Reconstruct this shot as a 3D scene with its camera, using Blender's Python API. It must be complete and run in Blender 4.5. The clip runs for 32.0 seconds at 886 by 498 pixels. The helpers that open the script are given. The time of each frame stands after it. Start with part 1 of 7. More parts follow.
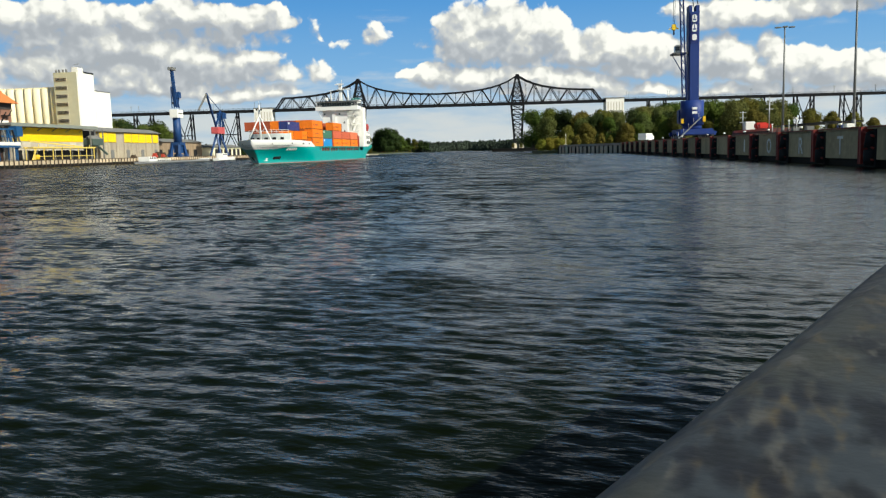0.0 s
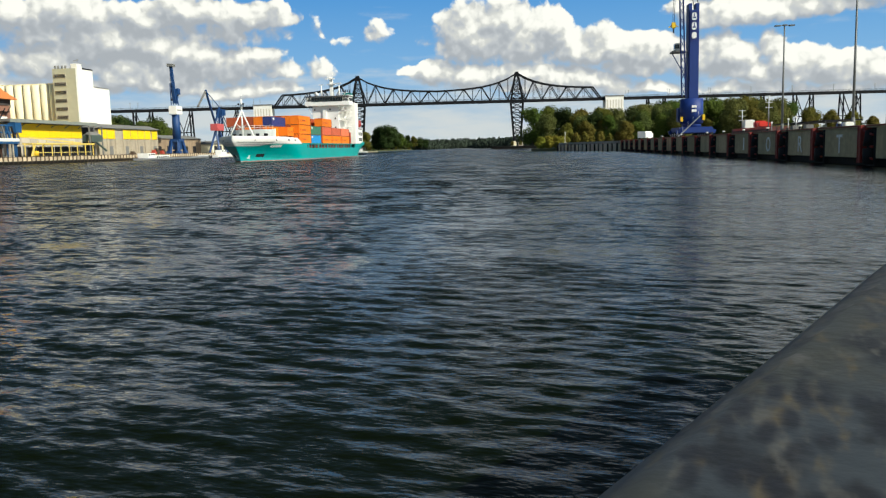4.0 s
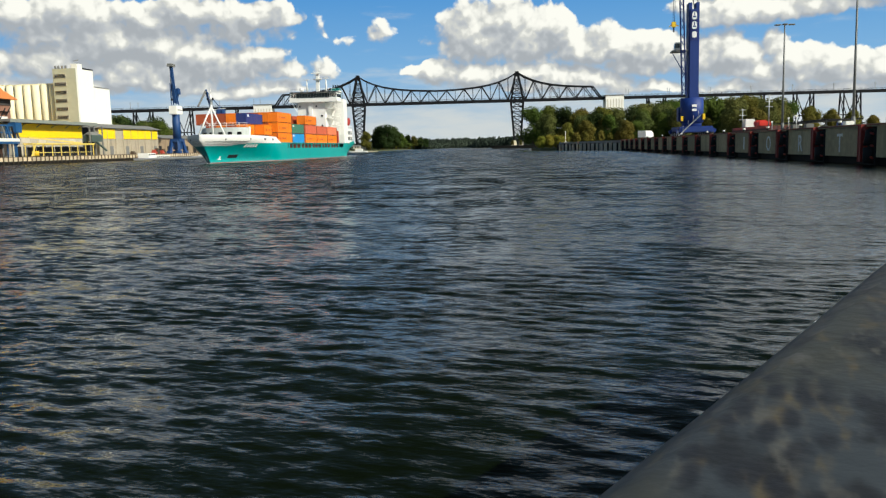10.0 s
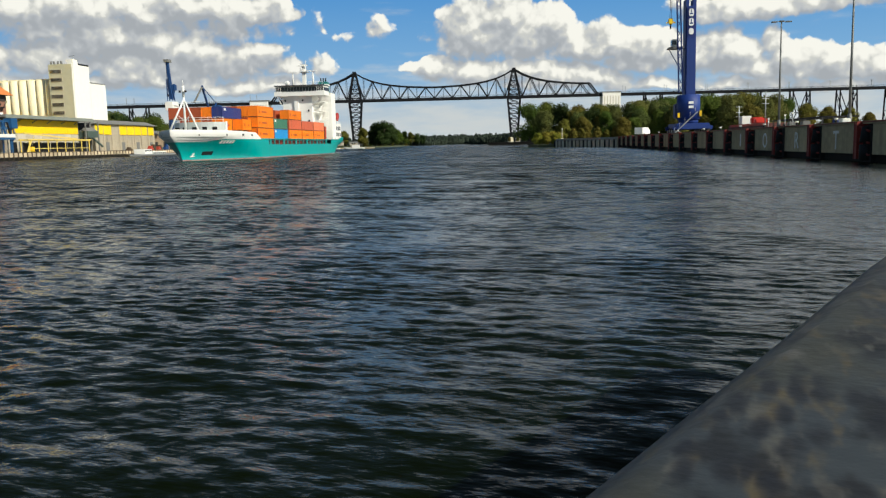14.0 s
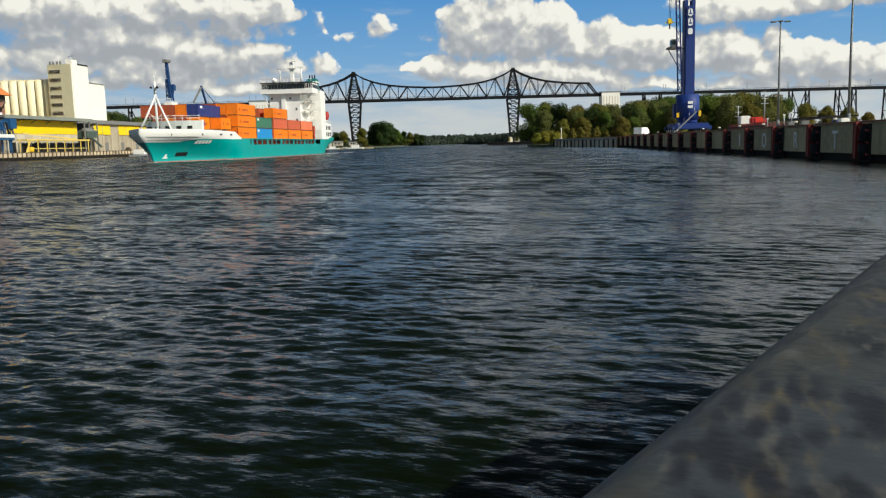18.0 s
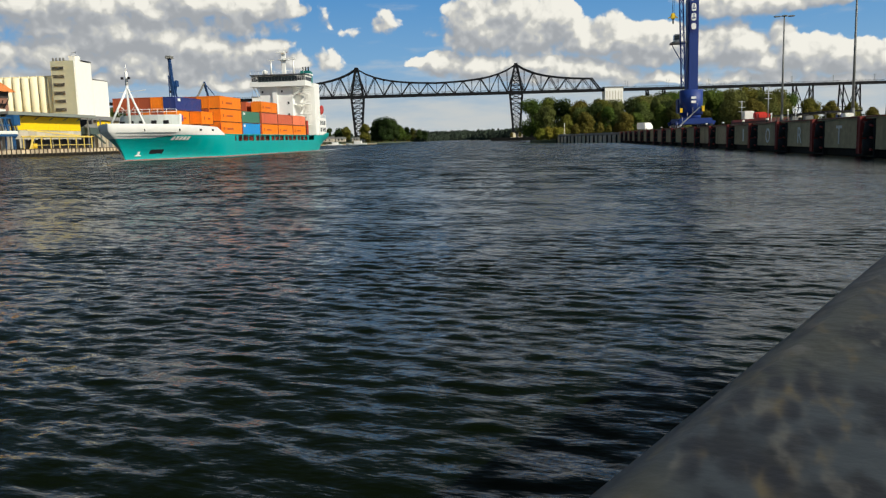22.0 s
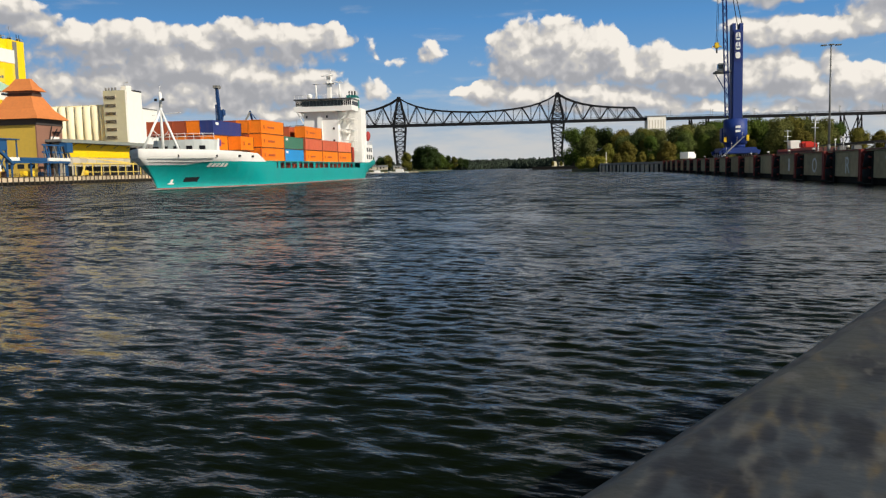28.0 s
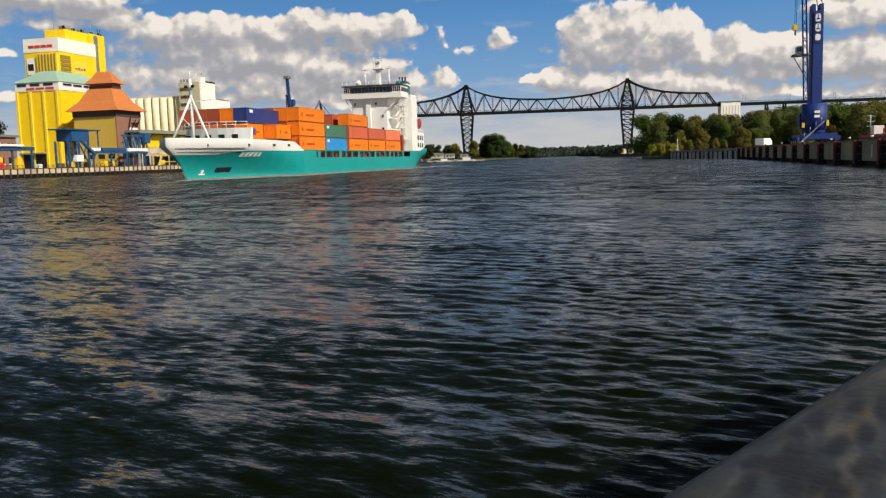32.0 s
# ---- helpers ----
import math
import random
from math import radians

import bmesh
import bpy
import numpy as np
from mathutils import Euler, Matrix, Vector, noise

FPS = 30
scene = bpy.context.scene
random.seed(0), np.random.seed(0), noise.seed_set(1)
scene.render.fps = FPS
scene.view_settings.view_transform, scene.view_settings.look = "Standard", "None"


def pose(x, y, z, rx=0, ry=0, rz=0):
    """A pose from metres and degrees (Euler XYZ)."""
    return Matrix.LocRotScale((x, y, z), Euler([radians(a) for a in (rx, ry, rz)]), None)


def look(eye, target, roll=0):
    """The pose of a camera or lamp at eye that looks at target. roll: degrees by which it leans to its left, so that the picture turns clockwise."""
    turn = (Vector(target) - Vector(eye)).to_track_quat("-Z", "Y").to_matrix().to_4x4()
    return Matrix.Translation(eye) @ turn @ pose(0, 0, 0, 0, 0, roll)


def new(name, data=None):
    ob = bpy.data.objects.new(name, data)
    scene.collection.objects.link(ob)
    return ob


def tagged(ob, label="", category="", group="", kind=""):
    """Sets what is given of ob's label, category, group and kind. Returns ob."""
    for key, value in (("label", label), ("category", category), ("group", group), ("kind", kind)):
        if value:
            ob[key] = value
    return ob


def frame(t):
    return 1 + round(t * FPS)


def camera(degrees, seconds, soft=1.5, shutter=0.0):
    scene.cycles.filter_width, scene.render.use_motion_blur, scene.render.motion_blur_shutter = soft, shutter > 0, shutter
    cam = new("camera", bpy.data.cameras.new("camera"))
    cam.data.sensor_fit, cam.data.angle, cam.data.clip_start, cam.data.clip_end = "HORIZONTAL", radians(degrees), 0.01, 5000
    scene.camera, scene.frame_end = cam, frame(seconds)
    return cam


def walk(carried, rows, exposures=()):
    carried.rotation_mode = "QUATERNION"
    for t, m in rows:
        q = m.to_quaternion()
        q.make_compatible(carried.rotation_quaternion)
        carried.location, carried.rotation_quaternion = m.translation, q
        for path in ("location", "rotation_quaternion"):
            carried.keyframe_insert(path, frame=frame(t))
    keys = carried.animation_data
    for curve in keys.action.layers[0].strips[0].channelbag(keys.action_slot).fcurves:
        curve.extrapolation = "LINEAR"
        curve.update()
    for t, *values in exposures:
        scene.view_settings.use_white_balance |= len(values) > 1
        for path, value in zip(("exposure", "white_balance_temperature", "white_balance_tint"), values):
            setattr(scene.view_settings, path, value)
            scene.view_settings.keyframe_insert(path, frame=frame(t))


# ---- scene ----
cam = camera(57.2, 32.0, soft=1.3)
EYE = Vector((0.0, 0.0, 2.2))


def aim(bearing, tilt, roll, eye=EYE):
    a, p = radians(bearing), radians(tilt)
    way = Vector((math.sin(a) * math.cos(p), math.cos(a) * math.cos(p), math.sin(p)))
    return look(eye, eye + way, roll)


# seconds, bearing from +y towards +x, tilt, roll
PATH = (
    (0, -0.44, -6.90, -1.65), (0.5, -0.48, -6.90, -1.67), (1, -0.49, -6.90, -1.66), (1.5, -0.52, -6.90, -1.61),
    (2, -0.57, -6.93, -1.59), (2.5, -0.56, -6.98, -1.50), (3, -0.56, -6.98, -1.51), (3.5, -0.50, -6.98, -1.50),
    (5.5, -0.06, -7.62, -1.48), (6, -0.09, -7.59, -1.50), (6.5, -0.09, -7.51, -1.42), (7, -0.13, -7.41, -1.43),
    (7.5, -0.26, -7.32, -1.51), (8, -0.39, -7.25, -1.60), (8.5, -0.43, -7.16, -1.62), (9, -0.40, -7.11, -1.58),
    (9.5, -0.37, -7.08, -1.58), (10, -0.40, -7.11, -1.55), (10.5, -0.39, -7.19, -1.47), (11, -0.37, -7.28, -1.40),
    (11.5, -0.35, -7.31, -1.44), (12, -0.32, -7.33, -1.50), (12.5, -0.31, -7.34, -1.55), (13, -0.26, -7.37, -1.50),
    (13.5, -0.21, -7.35, -1.49), (14, -0.17, -7.36, -1.46), (14.5, -0.17, -7.37, -1.44), (16.5, -0.04, -7.54, -1.44),
    (17, -0.03, -7.51, -1.39), (17.5, -0.02, -7.46, -1.42), (18, -0.12, -7.36, -1.49), (18.5, -0.21, -7.30, -1.46),
    (19, -0.27, -7.25, -1.44), (19.5, -0.35, -7.39, -1.43), (20, -0.44, -7.52, -1.49), (20.5, -0.45, -7.63, -1.47),
    (21, -0.45, -7.61, -1.56), (21.5, -0.42, -7.61, -1.57), (22, -0.35, -7.65, -1.60), (22.5, -0.24, -7.67, -1.59),
    (23, -0.18, -7.76, -1.59), (23.5, -0.42, -7.31, -1.49), (24, -1.11, -6.41, -1.43), (24.5, -1.69, -5.79, -1.48),
    (25, -2.28, -5.40, -1.51), (25.5, -2.57, -5.25, -1.48), (27.5, -2.85, -5.43, -1.45), (28, -3.15, -5.60, -1.37),
    (28.5, -3.40, -5.75, -1.41), (29, -3.65, -5.94, -1.34), (29.5, -3.86, -6.07, -1.28), (30, -4.61, -5.98, -1.56),
    (30.5, -5.47, -5.92, -1.89), (31, -6.29, -5.99, -1.92), (31.5, -7.13, -6.14, -1.81), (32, -7.89, -6.30, -1.64),
)
# the hand draws back a little along the parapet's inland side as it turns
SHIFT = ((0.0, 0.0), (6.0, -0.004), (19.0, 0.0), (23.0, -0.005), (24.0, 0.014), (25.0, 0.034), (28.0, 0.034), (29.0, 0.024), (32.0, 0.024))


def eye_at(t):
    k = float(np.interp(t, [a for a, b in SHIFT], [b for a, b in SHIFT]))
    return EYE + Vector((0.807, -0.591, 0)) * k


walk(cam, [(t, aim(b, p, r, eye_at(t))) for t, b, p, r in PATH], [(0.0, 0.18, 6470, 3), (6.0, 0.18, 6470, 3), (13.0, 0.08, 6520, 4), (23.0, -0.04, 6640, 6), (28.0, -0.04, 6780, 10), (32.0, -0.12, 6860, 12)])

# ---- light ----
SUN_BEARING, SUN_HEIGHT = 124.0, 36.0
world = bpy.data.worlds.new("sky")
scene.world = world
world.use_nodes = True
_n, _l = world.node_tree.nodes, world.node_tree.links
_sky = _n.new("ShaderNodeTexSky")
_sky.sky_type, _sky.sun_disc = "NISHITA", False
_sky.sun_elevation, _sky.sun_rotation = radians(SUN_HEIGHT), radians(SUN_BEARING)
_sky.air_density, _sky.dust_density, _sky.ozone_density = 1.0, 0.6, 2.0
_n["Background"].inputs["Strength"].default_value = 0.08
_l.new(_sky.outputs[0], _n["Background"].inputs["Color"])

_sun = bpy.data.lights.new("sun", "SUN")
_sun.energy, _sun.angle, _sun.color = 5.0, radians(0.5), (1.0, 0.93, 0.82)
sun = new("sun", _sun)
_a, _h = radians(SUN_BEARING), radians(SUN_HEIGHT)
sun.matrix_world = look((math.sin(_a) * math.cos(_h) * 300, math.cos(_a) * math.cos(_h) * 300, math.sin(_h) * 300), (0, 0, 0))



# ---- sky behind the scene: blue air, haze and cumulus, as (bearing, height, half width, half height, weight) in degrees ----
CLOUDS_EAST = ((2.5, 7.3, 2.64, 2.55, 0.95), (4.6, 7.6, 2.64, 2.42, 0.95), (6.5, 6.9, 2.86, 2.29, 0.95), (7.8, 7.6, 1.58, 2.02, 0.95), (1.9, 7.7, 1.58, 1.94, 0.95), (11.3, 6.5, 1.76, 1.50, 0.95), (9.8, 6.2, 2.20, 1.50, 0.95), (13.1, 6.1, 1.98, 1.41, 0.95),
    (14.7, 5.8, 1.76, 1.54, 0.95), (18.8, 5.5, 2.20, 1.67, 0.95), (17.4, 5.4, 2.20, 1.50, 0.95), (20.2, 5.3, 1.32, 1.23, 0.95), (13.9, 5.0, 3.08, 0.88, 0.80), (19.8, 4.5, 2.20, 0.79, 0.80), (22.1, 5.9, 0.97, 1.14, 0.80), (23.8, 4.7, 2.20, 1.23, 0.95),
    (25.7, 4.4, 2.64, 1.14, 0.95), (27.4, 4.2, 2.20, 1.06, 0.95), (21.9, 4.2, 2.20, 0.79, 0.80), (25.1, 3.9, 3.52, 0.70, 0.80), (29.3, 3.9, 3.08, 1.32, 0.90),)
CLOUDS_LOW = ((-0.1, 5.1, 1.76, 0.97, 0.95), (2.6, 4.8, 2.64, 1.10, 0.95), (5.7, 4.9, 2.64, 0.79, 0.95), (8.7, 4.4, 3.08, 1.10, 0.95), (11.3, 4.2, 2.64, 0.79, 0.80), (-1.6, 5.3, 0.97, 0.48, 0.70), (13.9, 3.7, 3.96, 0.57, 0.60), (20.9, 3.4, 3.52, 0.57, 0.60),
    (25.7, 3.1, 3.52, 0.53, 0.60), (6.8, 4.0, 3.96, 0.53, 0.60),)
# from 12 degrees up these are added above the view to brighten the water
CLOUDS_HIGH_AND_ADDED = ((19.4, 8.0, 3.52, 1.14, 0.85), (17.0, 8.6, 1.76, 0.70, 0.70), (22.1, 8.0, 2.64, 0.88, 0.80), (25.3, 8.2, 3.52, 0.79, 0.80), (27.4, 9.2, 5.28, 1.76, 0.90), (19.1, 10.7, 3.96, 1.32, 0.80), (-8.0, 14.0, 9.00, 1.60, 0.80), (6.0, 18.0, 9.00, 3.00, 0.80),
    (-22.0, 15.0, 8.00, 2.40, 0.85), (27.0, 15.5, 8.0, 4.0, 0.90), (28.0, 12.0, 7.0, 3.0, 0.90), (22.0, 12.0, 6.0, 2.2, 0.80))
CLOUDS_SMALL = ((-4.1, 7.8, 0.95, 0.90, 0.40), (-6.4, 7.3, 0.75, 0.42, 0.24), (-8.1, 8.2, 0.42, 0.75, 0.22), (-0.7, 7.1, 0.62, 0.48, 0.26), (-7.8, 5.5, 1.14, 0.84, 0.38),)
CLOUDS_WEST = ((-25.6, 8.7, 3.52, 1.23, 0.95), (-22.7, 8.9, 3.96, 1.14, 0.95), (-19.1, 8.5, 2.20, 1.14, 0.95), (-16.7, 9.0, 3.08, 1.32, 0.95), (-13.5, 8.8, 3.52, 1.10, 0.95), (-10.9, 9.0, 1.76, 0.97, 0.85), (-25.7, 7.2, 1.32, 0.62, 0.80), (-24.6, 7.4, 0.97, 0.44, 0.80),
    (-22.9, 6.7, 3.52, 1.10, 0.95), (-20.6, 7.2, 2.64, 0.97, 0.95), (-18.5, 6.8, 2.64, 1.32, 0.95), (-16.5, 6.4, 2.64, 1.23, 0.95), (-25.8, 6.1, 3.52, 0.88, 0.80), (-12.9, 6.1, 1.54, 1.10, 0.95), (-11.8, 6.3, 1.23, 0.88, 0.95), (-14.3, 6.2, 0.97, 0.70, 0.80),
    (-10.7, 5.5, 1.76, 0.79, 0.70), (-20.6, 4.9, 1.76, 0.70, 0.95), (-18.3, 4.7, 2.20, 0.88, 0.95), (-22.1, 4.4, 1.76, 0.53, 0.80), (-16.6, 4.4, 1.76, 0.79, 0.90), (-13.8, 4.0, 2.64, 0.66, 0.80), (-11.2, 4.4, 1.76, 0.70, 0.70), (-24.6, 5.2, 3.52, 0.62, 0.60),
    (-23.6, 5.9, 7.48, 1.94, 0.75), (-16.9, 5.5, 6.60, 2.11, 0.75), (-20.2, 7.8, 10.12, 1.14, 0.70), (-26.0, 4.5, 3.96, 0.79, 0.50), (-34.3, 10.5, 3.75, 1.22, 0.90), (-31.4, 10.1, 2.81, 1.22, 0.90), (-29.5, 9.4, 1.88, 0.94, 0.85), (-36.0, 7.2, 0.75, 0.47, 0.55),
    (-36.4, 4.5, 1.13, 0.47, 0.55), (-28.6, 5.8, 1.03, 0.42, 0.55), (-32.8, 9.1, 2.34, 0.66, 0.60), (-39.9, 9.8, 5.63, 1.88, 0.90), (-41.0, 6.8, 4.22, 0.94, 0.60),)


def cloud_density():
    """A node group: how thick the cloud is at a bearing and height."""
    g = bpy.data.node_groups.new("cloud_density", "ShaderNodeTree")
    g.interface.new_socket("At", in_out="INPUT", socket_type="NodeSocketVector")
    g.interface.new_socket("Density", in_out="OUTPUT", socket_type="NodeSocketFloat")
    g.interface.new_socket("Form", in_out="OUTPUT", socket_type="NodeSocketFloat")
    n, l = g.nodes, g.links
    gi, go = n.new("NodeGroupInput"), n.new("NodeGroupOutput")

    def math_node(op, a, b, c=None):
        m = n.new("ShaderNodeMath")
        m.operation = op
        for i, v in enumerate((a, b, c)):
            if v is None:
                continue
            if isinstance(v, (int, float)):
                m.inputs[i].default_value = v
            else:
                l.new(v, m.inputs[i])
        return m.outputs[0]

    # ragged outlines: the place is shaken before the shapes are looked up
    wob = n.new("ShaderNodeTexNoise")
    wob.inputs["Scale"].default_value, wob.inputs["Detail"].default_value, wob.inputs["Roughness"].default_value = 0.7, 3, 0.5
    l.new(gi.outputs[0], wob.inputs["Vector"])
    off = n.new("ShaderNodeVectorMath")
    off.operation = "MULTIPLY_ADD"
    off.inputs[1].default_value, off.inputs[2].default_value = (1.3, 0.9, 0), (-0.65, -0.45, 0)
    l.new(wob.outputs["Color"], off.inputs[0])
    at = n.new("ShaderNodeVectorMath")
    at.operation = "ADD"
    l.new(gi.outputs[0], at.inputs[0]), l.new(off.outputs[0], at.inputs[1])
    total = None
    for a, e, ra, re, w in CLOUDS_EAST + CLOUDS_LOW + CLOUDS_HIGH_AND_ADDED + CLOUDS_SMALL + CLOUDS_WEST:
        d = n.new("ShaderNodeVectorMath")
        d.operation = "SUBTRACT"
        d.inputs[1].default_value = (a, e, 0)
        l.new(at.outputs[0], d.inputs[0])
        s = n.new("ShaderNodeVectorMath")
        s.operation = "MULTIPLY"
        s.inputs[1].default_value = (1 / ra, 1 / re, 0)
        l.new(d.outputs[0], s.inputs[0])
        # the base of a cloud is flatter than its top
        fl, mxv, q = n.new("ShaderNodeVectorMath"), n.new("ShaderNodeVectorMath"), n.new("ShaderNodeVectorMath")
        fl.operation, mxv.operation, q.operation = "MULTIPLY", "MAXIMUM", "DOT_PRODUCT"
        fl.inputs[1].default_value = (1.0, -1.45, 0)
        l.new(s.outputs[0], fl.inputs[0]), l.new(s.outputs[0], mxv.inputs[0]), l.new(fl.outputs[0], mxv.inputs[1])
        l.new(mxv.outputs[0], q.inputs[0]), l.new(mxv.outputs[0], q.inputs[1])
        v = math_node("MULTIPLY_ADD", q.outputs["Value"], -w * 0.8, w * 1.05)
        total = v if total is None else math_node("SMOOTH_MAX", total, v, 0.30)
    # broken cover added above the view, thinned so the water mirrors less of it
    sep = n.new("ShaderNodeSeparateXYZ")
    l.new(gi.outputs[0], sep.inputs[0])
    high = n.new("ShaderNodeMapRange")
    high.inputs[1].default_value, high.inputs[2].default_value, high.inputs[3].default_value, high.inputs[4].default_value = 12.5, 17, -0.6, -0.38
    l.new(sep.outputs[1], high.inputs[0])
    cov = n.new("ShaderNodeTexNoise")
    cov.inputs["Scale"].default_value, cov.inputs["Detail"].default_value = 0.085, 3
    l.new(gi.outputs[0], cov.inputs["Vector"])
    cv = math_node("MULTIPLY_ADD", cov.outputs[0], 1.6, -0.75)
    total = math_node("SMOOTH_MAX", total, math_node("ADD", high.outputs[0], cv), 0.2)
    # cauliflower billows at two sizes, and frayed edges
    form = total
    for scale, amp, relief in ((0.62, 0.40, 0.85), (1.6, 0.28, 0.42), (4.0, 0.10, 0.06)):
        vo = n.new("ShaderNodeTexVoronoi")
        vo.voronoi_dimensions, vo.feature = "2D", "SMOOTH_F1"
        vo.inputs["Scale"].default_value, vo.inputs["Smoothness"].default_value = scale, 0.5
        l.new(at.outputs[0], vo.inputs["Vector"])
        total = math_node("ADD", total, math_node("MULTIPLY_ADD", vo.outputs["Distance"], -amp, amp * 0.42))
        form = math_node("MULTIPLY_ADD", vo.outputs["Distance"], -relief, form)
    puff = n.new("ShaderNodeTexNoise")
    puff.inputs["Scale"].default_value, puff.inputs["Detail"].default_value, puff.inputs["Roughness"].default_value = 1.5, 4, 0.5
    l.new(gi.outputs[0], puff.inputs["Vector"])
    total = math_node("ADD", total, math_node("MULTIPLY_ADD", puff.outputs[0], 0.36, -0.18))
    l.new(math_node("MULTIPLY_ADD", puff.outputs[0], 0.22, form), go.inputs[1])
    l.new(total, go.inputs[0])
    return g


def sky_material():
    m = bpy.data.materials.new("cumulus_sky")
    m.use_nodes = True
    n, l = m.node_tree.nodes, m.node_tree.links
    n.remove(n["Principled BSDF"])
    uv = n.new("ShaderNodeUVMap")
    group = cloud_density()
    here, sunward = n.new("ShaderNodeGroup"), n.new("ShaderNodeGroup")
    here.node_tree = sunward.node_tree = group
    step = n.new("ShaderNodeVectorMath")
    step.operation = "ADD"
    step.inputs[1].default_value = (0.35, 0.7, 0)
    l.new(uv.outputs[0], here.inputs[0]), l.new(uv.outputs[0], step.inputs[0]), l.new(step.outputs[0], sunward.inputs[0])
    sep = n.new("ShaderNodeSeparateXYZ")
    l.new(uv.outputs[0], sep.inputs[0])
    # above the view the air is darkened so that the water mirrors darker
    air = n.new("ShaderNodeValToRGB")
    hr = n.new("ShaderNodeMapRange")
    hr.inputs[2].default_value = 40
    l.new(sep.outputs[1], hr.inputs[0]), l.new(hr.outputs[0], air.inputs[0])
    el = air.color_ramp.elements
    el[0].position, el[0].color = 0.0, (0.46, 0.54, 0.63, 1)
    el[1].position, el[1].color = 1.0, (0.034, 0.050, 0.066, 1)
    for pos, c in ((0.06, (0.38, 0.49, 0.62, 1)), (0.13, (0.20, 0.40, 0.67, 1)), (0.25, (0.095, 0.29, 0.62, 1)), (0.42, (0.06, 0.11, 0.18, 1))):
        el.new(pos).color = c
    lit = n.new("ShaderNodeMath")
    lit.operation = "SUBTRACT"
    l.new(here.outputs[1], lit.inputs[0]), l.new(sunward.outputs[1], lit.inputs[1])
    # western clouds only: shade put into their colour, growing with height
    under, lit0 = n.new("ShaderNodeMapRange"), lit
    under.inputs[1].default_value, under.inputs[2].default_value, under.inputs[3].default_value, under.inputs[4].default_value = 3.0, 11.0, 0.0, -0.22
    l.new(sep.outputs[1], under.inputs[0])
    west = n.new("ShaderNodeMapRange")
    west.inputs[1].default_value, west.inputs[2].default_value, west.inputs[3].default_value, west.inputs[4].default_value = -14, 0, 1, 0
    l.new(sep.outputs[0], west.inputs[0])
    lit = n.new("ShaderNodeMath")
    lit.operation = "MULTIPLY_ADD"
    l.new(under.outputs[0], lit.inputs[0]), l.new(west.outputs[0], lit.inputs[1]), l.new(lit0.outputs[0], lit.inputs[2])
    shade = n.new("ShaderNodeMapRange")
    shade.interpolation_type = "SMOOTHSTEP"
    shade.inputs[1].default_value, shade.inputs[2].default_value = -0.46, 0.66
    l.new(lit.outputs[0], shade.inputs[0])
    tone = n.new("ShaderNodeValToRGB")
    te = tone.color_ramp.elements
    te[0].position, te[0].color = 0.0, (0.38, 0.395, 0.435, 1)
    te[1].position, te[1].color = 1.0, (0.92, 0.885, 0.835, 1)
    te.new(0.35).color = (0.49, 0.50, 0.535, 1)
    te.new(0.68).color = (0.61, 0.60, 0.585, 1)
    l.new(shade.outputs[0], tone.inputs[0])
    cover = n.new("ShaderNodeMapRange")
    cover.interpolation_type = "SMOOTHSTEP"
    cover.inputs[1].default_value, cover.inputs[2].default_value = 0.0, 0.50
    l.new(here.outputs[0], cover.inputs[0])
    # shaded bases are thinner and melt into the air
    melt = n.new("ShaderNodeMath")
    melt.operation = "MULTIPLY_ADD"
    melt.inputs[1].default_value, melt.inputs[2].default_value = -0.40, 0.64
    l.new(shade.outputs[0], melt.inputs[0]), l.new(melt.outputs[0], cover.inputs[2])
    mix = n.new("ShaderNodeMix")
    mix.data_type = "RGBA"
    l.new(cover.outputs[0], mix.inputs[0]), l.new(air.outputs[0], mix.inputs[6]), l.new(tone.outputs[0], mix.inputs[7])
    # thin grey banks lying low over the land
    flat, bank, low = n.new("ShaderNodeMapping"), n.new("ShaderNodeTexNoise"), n.new("ShaderNodeMapRange")
    flat.inputs["Scale"].default_value = (0.16, 0.75, 1)
    bank.inputs["Scale"].default_value, bank.inputs["Detail"].default_value, bank.inputs["Roughness"].default_value = 1.0, 6, 0.55
    l.new(uv.outputs[0], flat.inputs[0]), l.new(flat.outputs[0], bank.inputs["Vector"])
    low.inputs[1].default_value, low.inputs[2].default_value, low.inputs[3].default_value, low.inputs[4].default_value = 1.0, 7.5, 0.22, -0.16
    l.new(sep.outputs[1], low.inputs[0])
    sumn, veil = n.new("ShaderNodeMath"), n.new("ShaderNodeMapRange")
    l.new(bank.outputs[0], sumn.inputs[0]), l.new(low.outputs[0], sumn.inputs[1])
    veil.interpolation_type = "SMOOTHSTEP"
    veil.inputs[1].default_value, veil.inputs[2].default_value, veil.inputs[4].default_value = 0.42, 0.78, 0.85
    l.new(sumn.outputs[0], veil.inputs[0])
    hazy = n.new("ShaderNodeMix")
    hazy.data_type = "RGBA"
    hazy.inputs[7].default_value = (0.60, 0.61, 0.62, 1)
    l.new(veil.outputs[0], hazy.inputs[0]), l.new(air.outputs[0], hazy.inputs[6]), l.new(hazy.outputs[2], mix.inputs[6])
    em = n.new("ShaderNodeEmission")
    l.new(mix.outputs[2], em.inputs[0])
    em.inputs[1].default_value = 1.0
    l.new(em.outputs[0], n["Material Output"].inputs[0])
    return m


